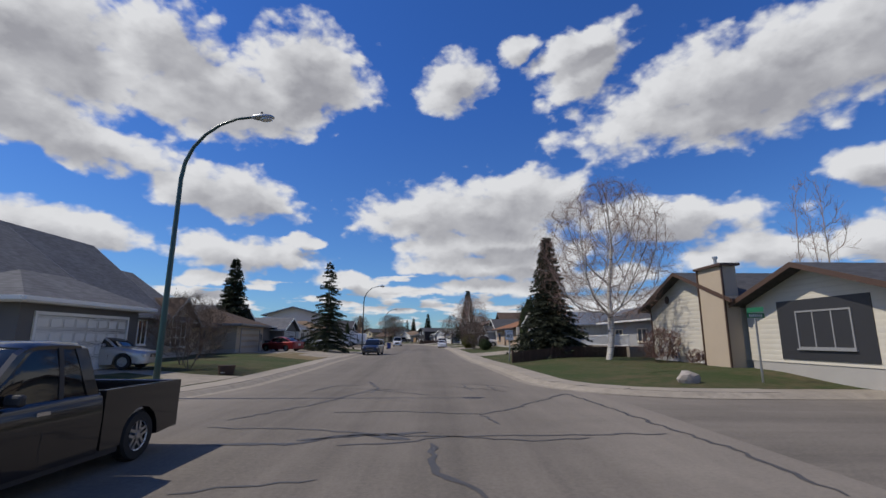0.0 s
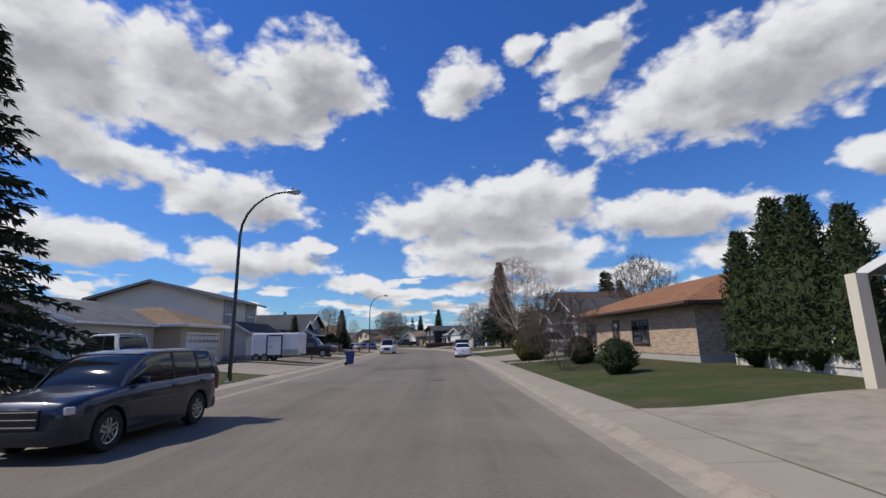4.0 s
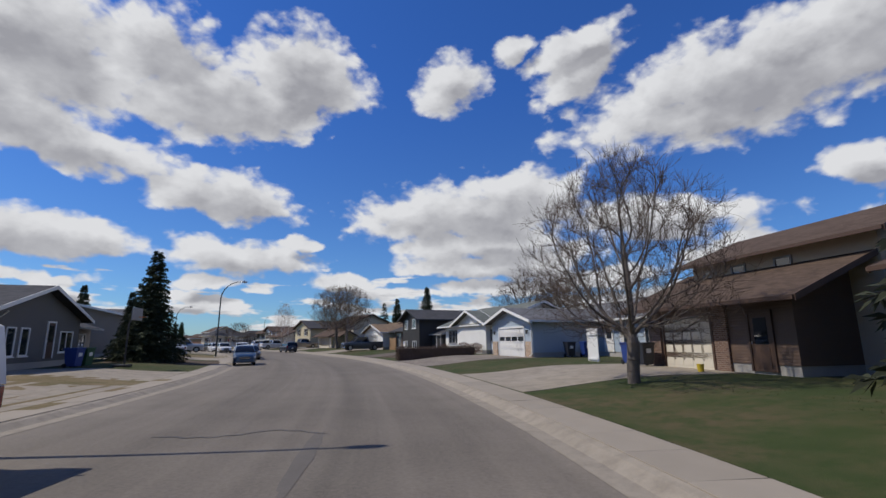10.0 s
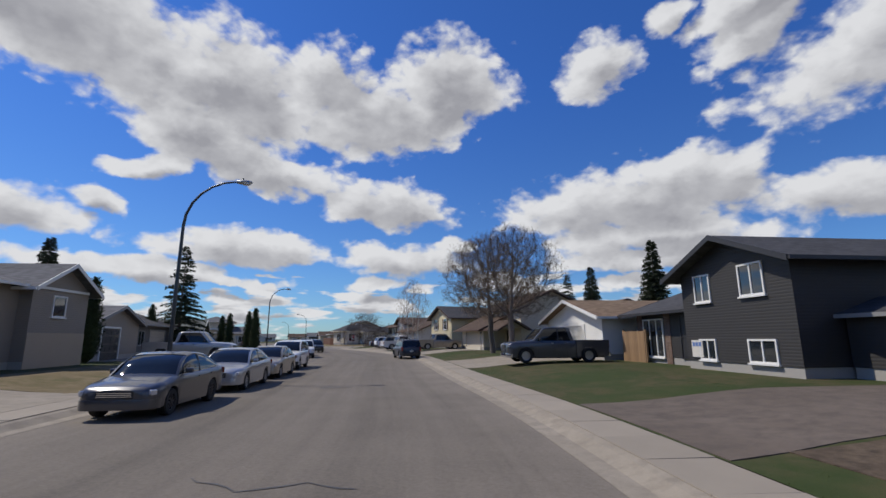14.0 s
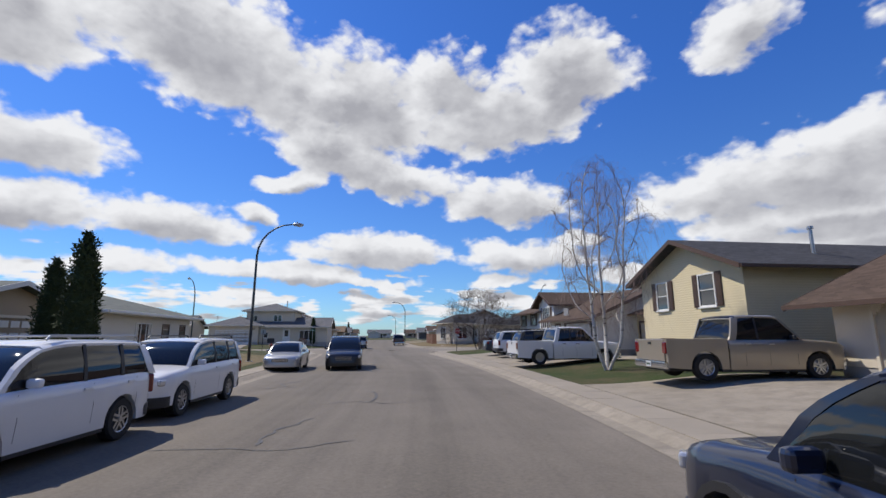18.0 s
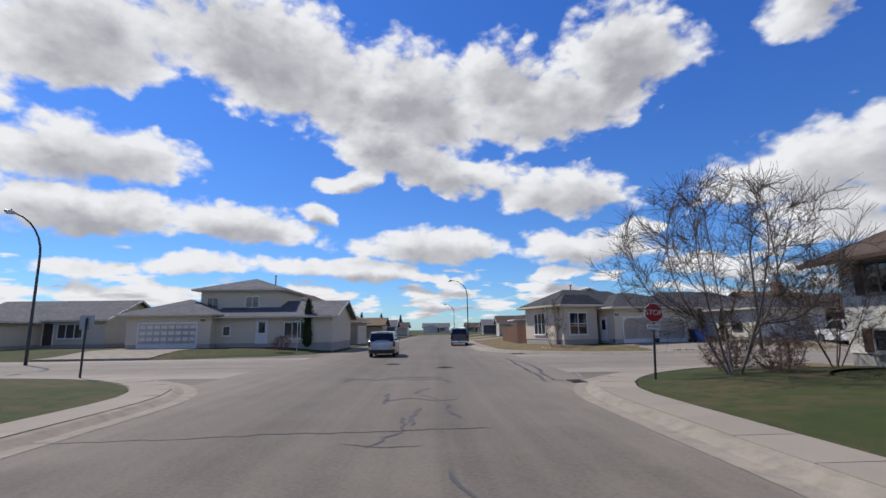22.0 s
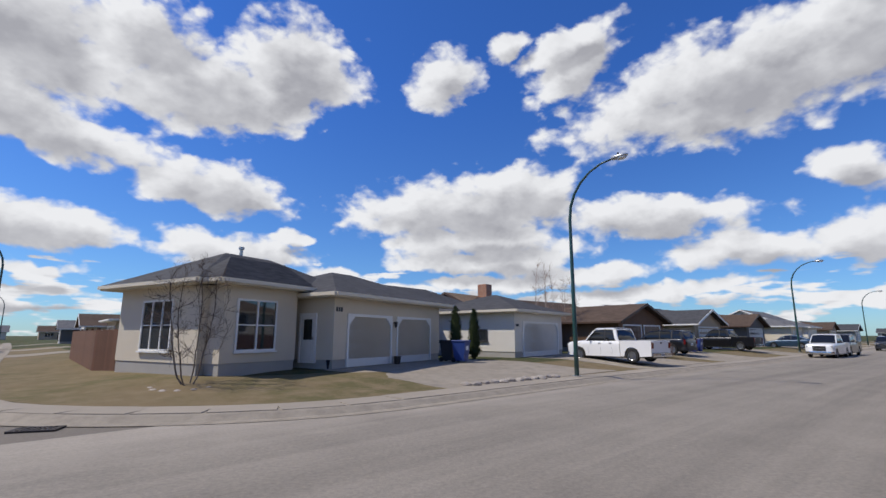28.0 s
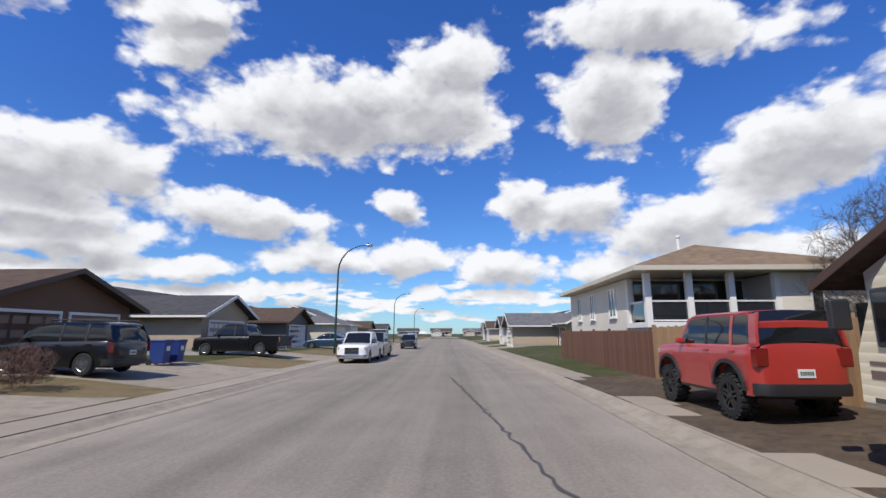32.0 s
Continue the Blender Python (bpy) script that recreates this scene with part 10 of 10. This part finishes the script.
# ---- sidewalk slabs with open joints ----
slab_mesh = bpy.data.meshes.new("slab")
bm = bevel_box(-0.745, 0.745, -0.525, 0.525, -0.03, 0.0, 0.006)
bm.to_mesh(slab_mesh)
bm.free()
slab_mesh.materials.append(SLABS)
for key, lo, hi in (("south_east", 50, 330), ("west", 66, 330), ("north", 55, 240), ("far_west", 20, 95)):
    pts = KERBS[key]
    cum = lengths(pts)
    line = Line(pts)
    mid = pts[len(pts) // 2]
    ahead = (pts[len(pts) // 2 + 1] - mid).normalized()
    side = 1 if float(from_kerb(mid.x + ahead.y, mid.y - ahead.x)) > 0 else -1
    s = lo
    rng = random.Random(len(key))
    while s < min(hi, cum[-1] - 2):
        q, d = line.at(s, 0.885 * side)
        a, _ = line.at(s - 0.7, 0.885 * side)
        b, _ = line.at(s + 0.7, 0.885 * side)
        o = new("slab", slab_mesh)
        o.parent = WALKS[key]
        o.matrix_local = Matrix.Translation((q.x, q.y, 0.140 + rng.uniform(-0.003, 0.003))) @ Matrix.Rotation(math.atan2((b - a).y, (b - a).x), 4, "Z") @ Matrix.Rotation(rng.uniform(-0.003, 0.003), 4, "X")
        s += 1.503 * (1.403 / max((b - a).length, 0.7))


# ---- blades of grass on the verges ----
def grass(key, lo, hi, mat, seed, per_metre, label):
    rng = np.random.default_rng(seed)
    line = Line(KERBS[key])
    pts = KERBS[key]
    mid = pts[len(pts) // 2]
    ahead = (pts[len(pts) // 2 + 1] - mid).normalized()
    side = 1 if float(from_kerb(mid.x + ahead.y, mid.y - ahead.x)) > 0 else -1
    xs, ys = [], []
    for s in np.arange(lo, hi, 1.0):
        q0, d0 = line.at(float(s), 0)
        r = Vector((d0.y, -d0.x)) * side
        u, w = rng.random(per_metre), 1.5 + rng.random(per_metre) ** 1.2 * 7.6
        xs.append(q0.x + d0.x * u + r.x * w)
        ys.append(q0.y + d0.y * u + r.y * w)
    x, y = np.concatenate(xs), np.concatenate(ys)
    out = from_kerb(x, y)
    keep = (out > 1.5) & (out < 9.0)
    for inv, x0, x1, y0, y1 in PADS:
        lx = inv[0][0] * x + inv[0][1] * y + inv[0][3]
        ly = inv[1][0] * x + inv[1][1] * y + inv[1][3]
        keep &= ~((lx > x0 - 0.1) & (lx < x1 + 0.1) & (ly > y0 - 0.1) & (ly < y1 + 0.1))
    x, y, out = x[keep], y[keep], out[keep]
    z = lot_height(out) - 0.01
    n = len(x)
    a, hgt = rng.random(n) * 6.283, 0.012 + 0.022 * rng.random(n)
    cx, sy = np.cos(a) * 0.011, np.sin(a) * 0.011
    lx, ly = rng.normal(0, 0.02, n), rng.normal(0, 0.02, n)
    v = np.stack([np.stack([x - cx, y - sy, z], -1), np.stack([x + cx, y + sy, z], -1), np.stack([x + lx, y + ly, z + hgt], -1)], 1).reshape(-1, 3)
    me = bpy.data.meshes.new("grass")
    me.from_pydata(v.tolist(), [], np.arange(3 * n).reshape(-1, 3).tolist())
    me.materials.append(mat)
    tagged(new("grass", me), label, "grass", kind="stuff")


grass("south_east", 55, 320, GRASSBLADE, 1, 300, "short patchy green spring grass")
grass("west", 70, 320, DRYBLADE, 2, 230, "short dry yellowish spring grass")
grass("north", 60, 200, DRYBLADE, 3, 230, "short dry straw-coloured grass")


# ---- roofs and trees beyond the gardens ----
BACKS = (("beige", STUCCO, SHBROWN), ("grey", SIDEGREY, SHDARK), ("white", SIDEWHITE, SHGREY), ("tan", STUCCOTAN, SHTAN))
k = 0
for line, lo, hi, lats in ((MAIN, 190, 385, (44, -48)), (SIDE, 35, 120, (50, -46)), (SIDE2, 30, 90, (46, -46))):
    for lat in lats:
        s = lo
        while s < hi:
            q, d = line.at(s, lat)
            if float(from_kerb(q.x, q.y)) > 30:
                word, wall, top = BACKS[k % 4]
                n = Vector((d.y, -d.x)) * (-1 if lat > 0 else 1)
                hh = house(q.x, q.y, math.degrees(math.atan2(n.x, -n.y)), "%s house in the next street behind back gardens" % word, [
                    dict(box=(-6, 6, 0, 9), h=2.8 + 1.2 * (k % 3 == 1), wall=wall, top=top, roof=("x", "hip", "y")[k % 3], rise=1.9, trim=WHITE, over=0.6, open=[W("b", 2.0, 1.3, 1.4, 1.1), W("b", 8.0, 1.3, 1.4, 1.1)])])
            k += 1
            s += 15.5 + 3 * (k % 3)

rng = random.Random(99)
segs_v, segs_f, mats_i = [], [], []
for _ in range(340):
    line = rng.choice((MAIN, MAIN, SIDE, SIDE2))
    q, d = line.at(rng.uniform(150, 430) if line is MAIN else rng.uniform(20, 200), rng.choice((-1, 1)) * rng.uniform(58, 190))
    if float(from_kerb(q.x, q.y)) < 52:
        continue
    hgt = rng.uniform(6, 11.5)
    pine = rng.random() < 0.35
    wide = hgt * (0.16 if pine else 0.3)
    for j in range(150):
        u = rng.random()
        a = rng.uniform(0, 6.283)
        r = wide * ((1 - u) if pine else math.sin(math.pi * min(1, u * 0.85 + 0.12))) * rng.random() ** 0.5
        z = hgt * (0.06 + 0.94 * u if pine else 0.22 + 0.78 * u)
        p = Vector((q.x + r * math.cos(a), q.y + r * math.sin(a), 0.3 + z))
        e = Vector((rng.uniform(-1, 1), rng.uniform(-1, 1), -0.3 if pine else rng.uniform(0.2, 1.2))) * (0.5 if pine else 0.4)
        w = Vector((-e.y, e.x, rng.uniform(-0.2, 0.2))) * (0.35 if pine else 0.07)
        n0 = len(segs_v)
        segs_v += [p - w, p + w, p + e]
        segs_f.append((n0, n0 + 1, n0 + 2))
        mats_i.append(1 if pine else 0)
    n0 = len(segs_v)
    segs_v += [Vector((q.x - 0.14, q.y, 0)), Vector((q.x + 0.14, q.y, 0)), Vector((q.x, q.y, hgt * 0.8))]
    segs_f.append((n0, n0 + 1, n0 + 2))
    mats_i.append(0)
tagged(new("distant_trees", raw_mesh("distant_trees", segs_v, segs_f, [TWIG, SPRUCE], mats_i)), "bare trees and spruces beyond the roofs", "trees", kind="stuff")
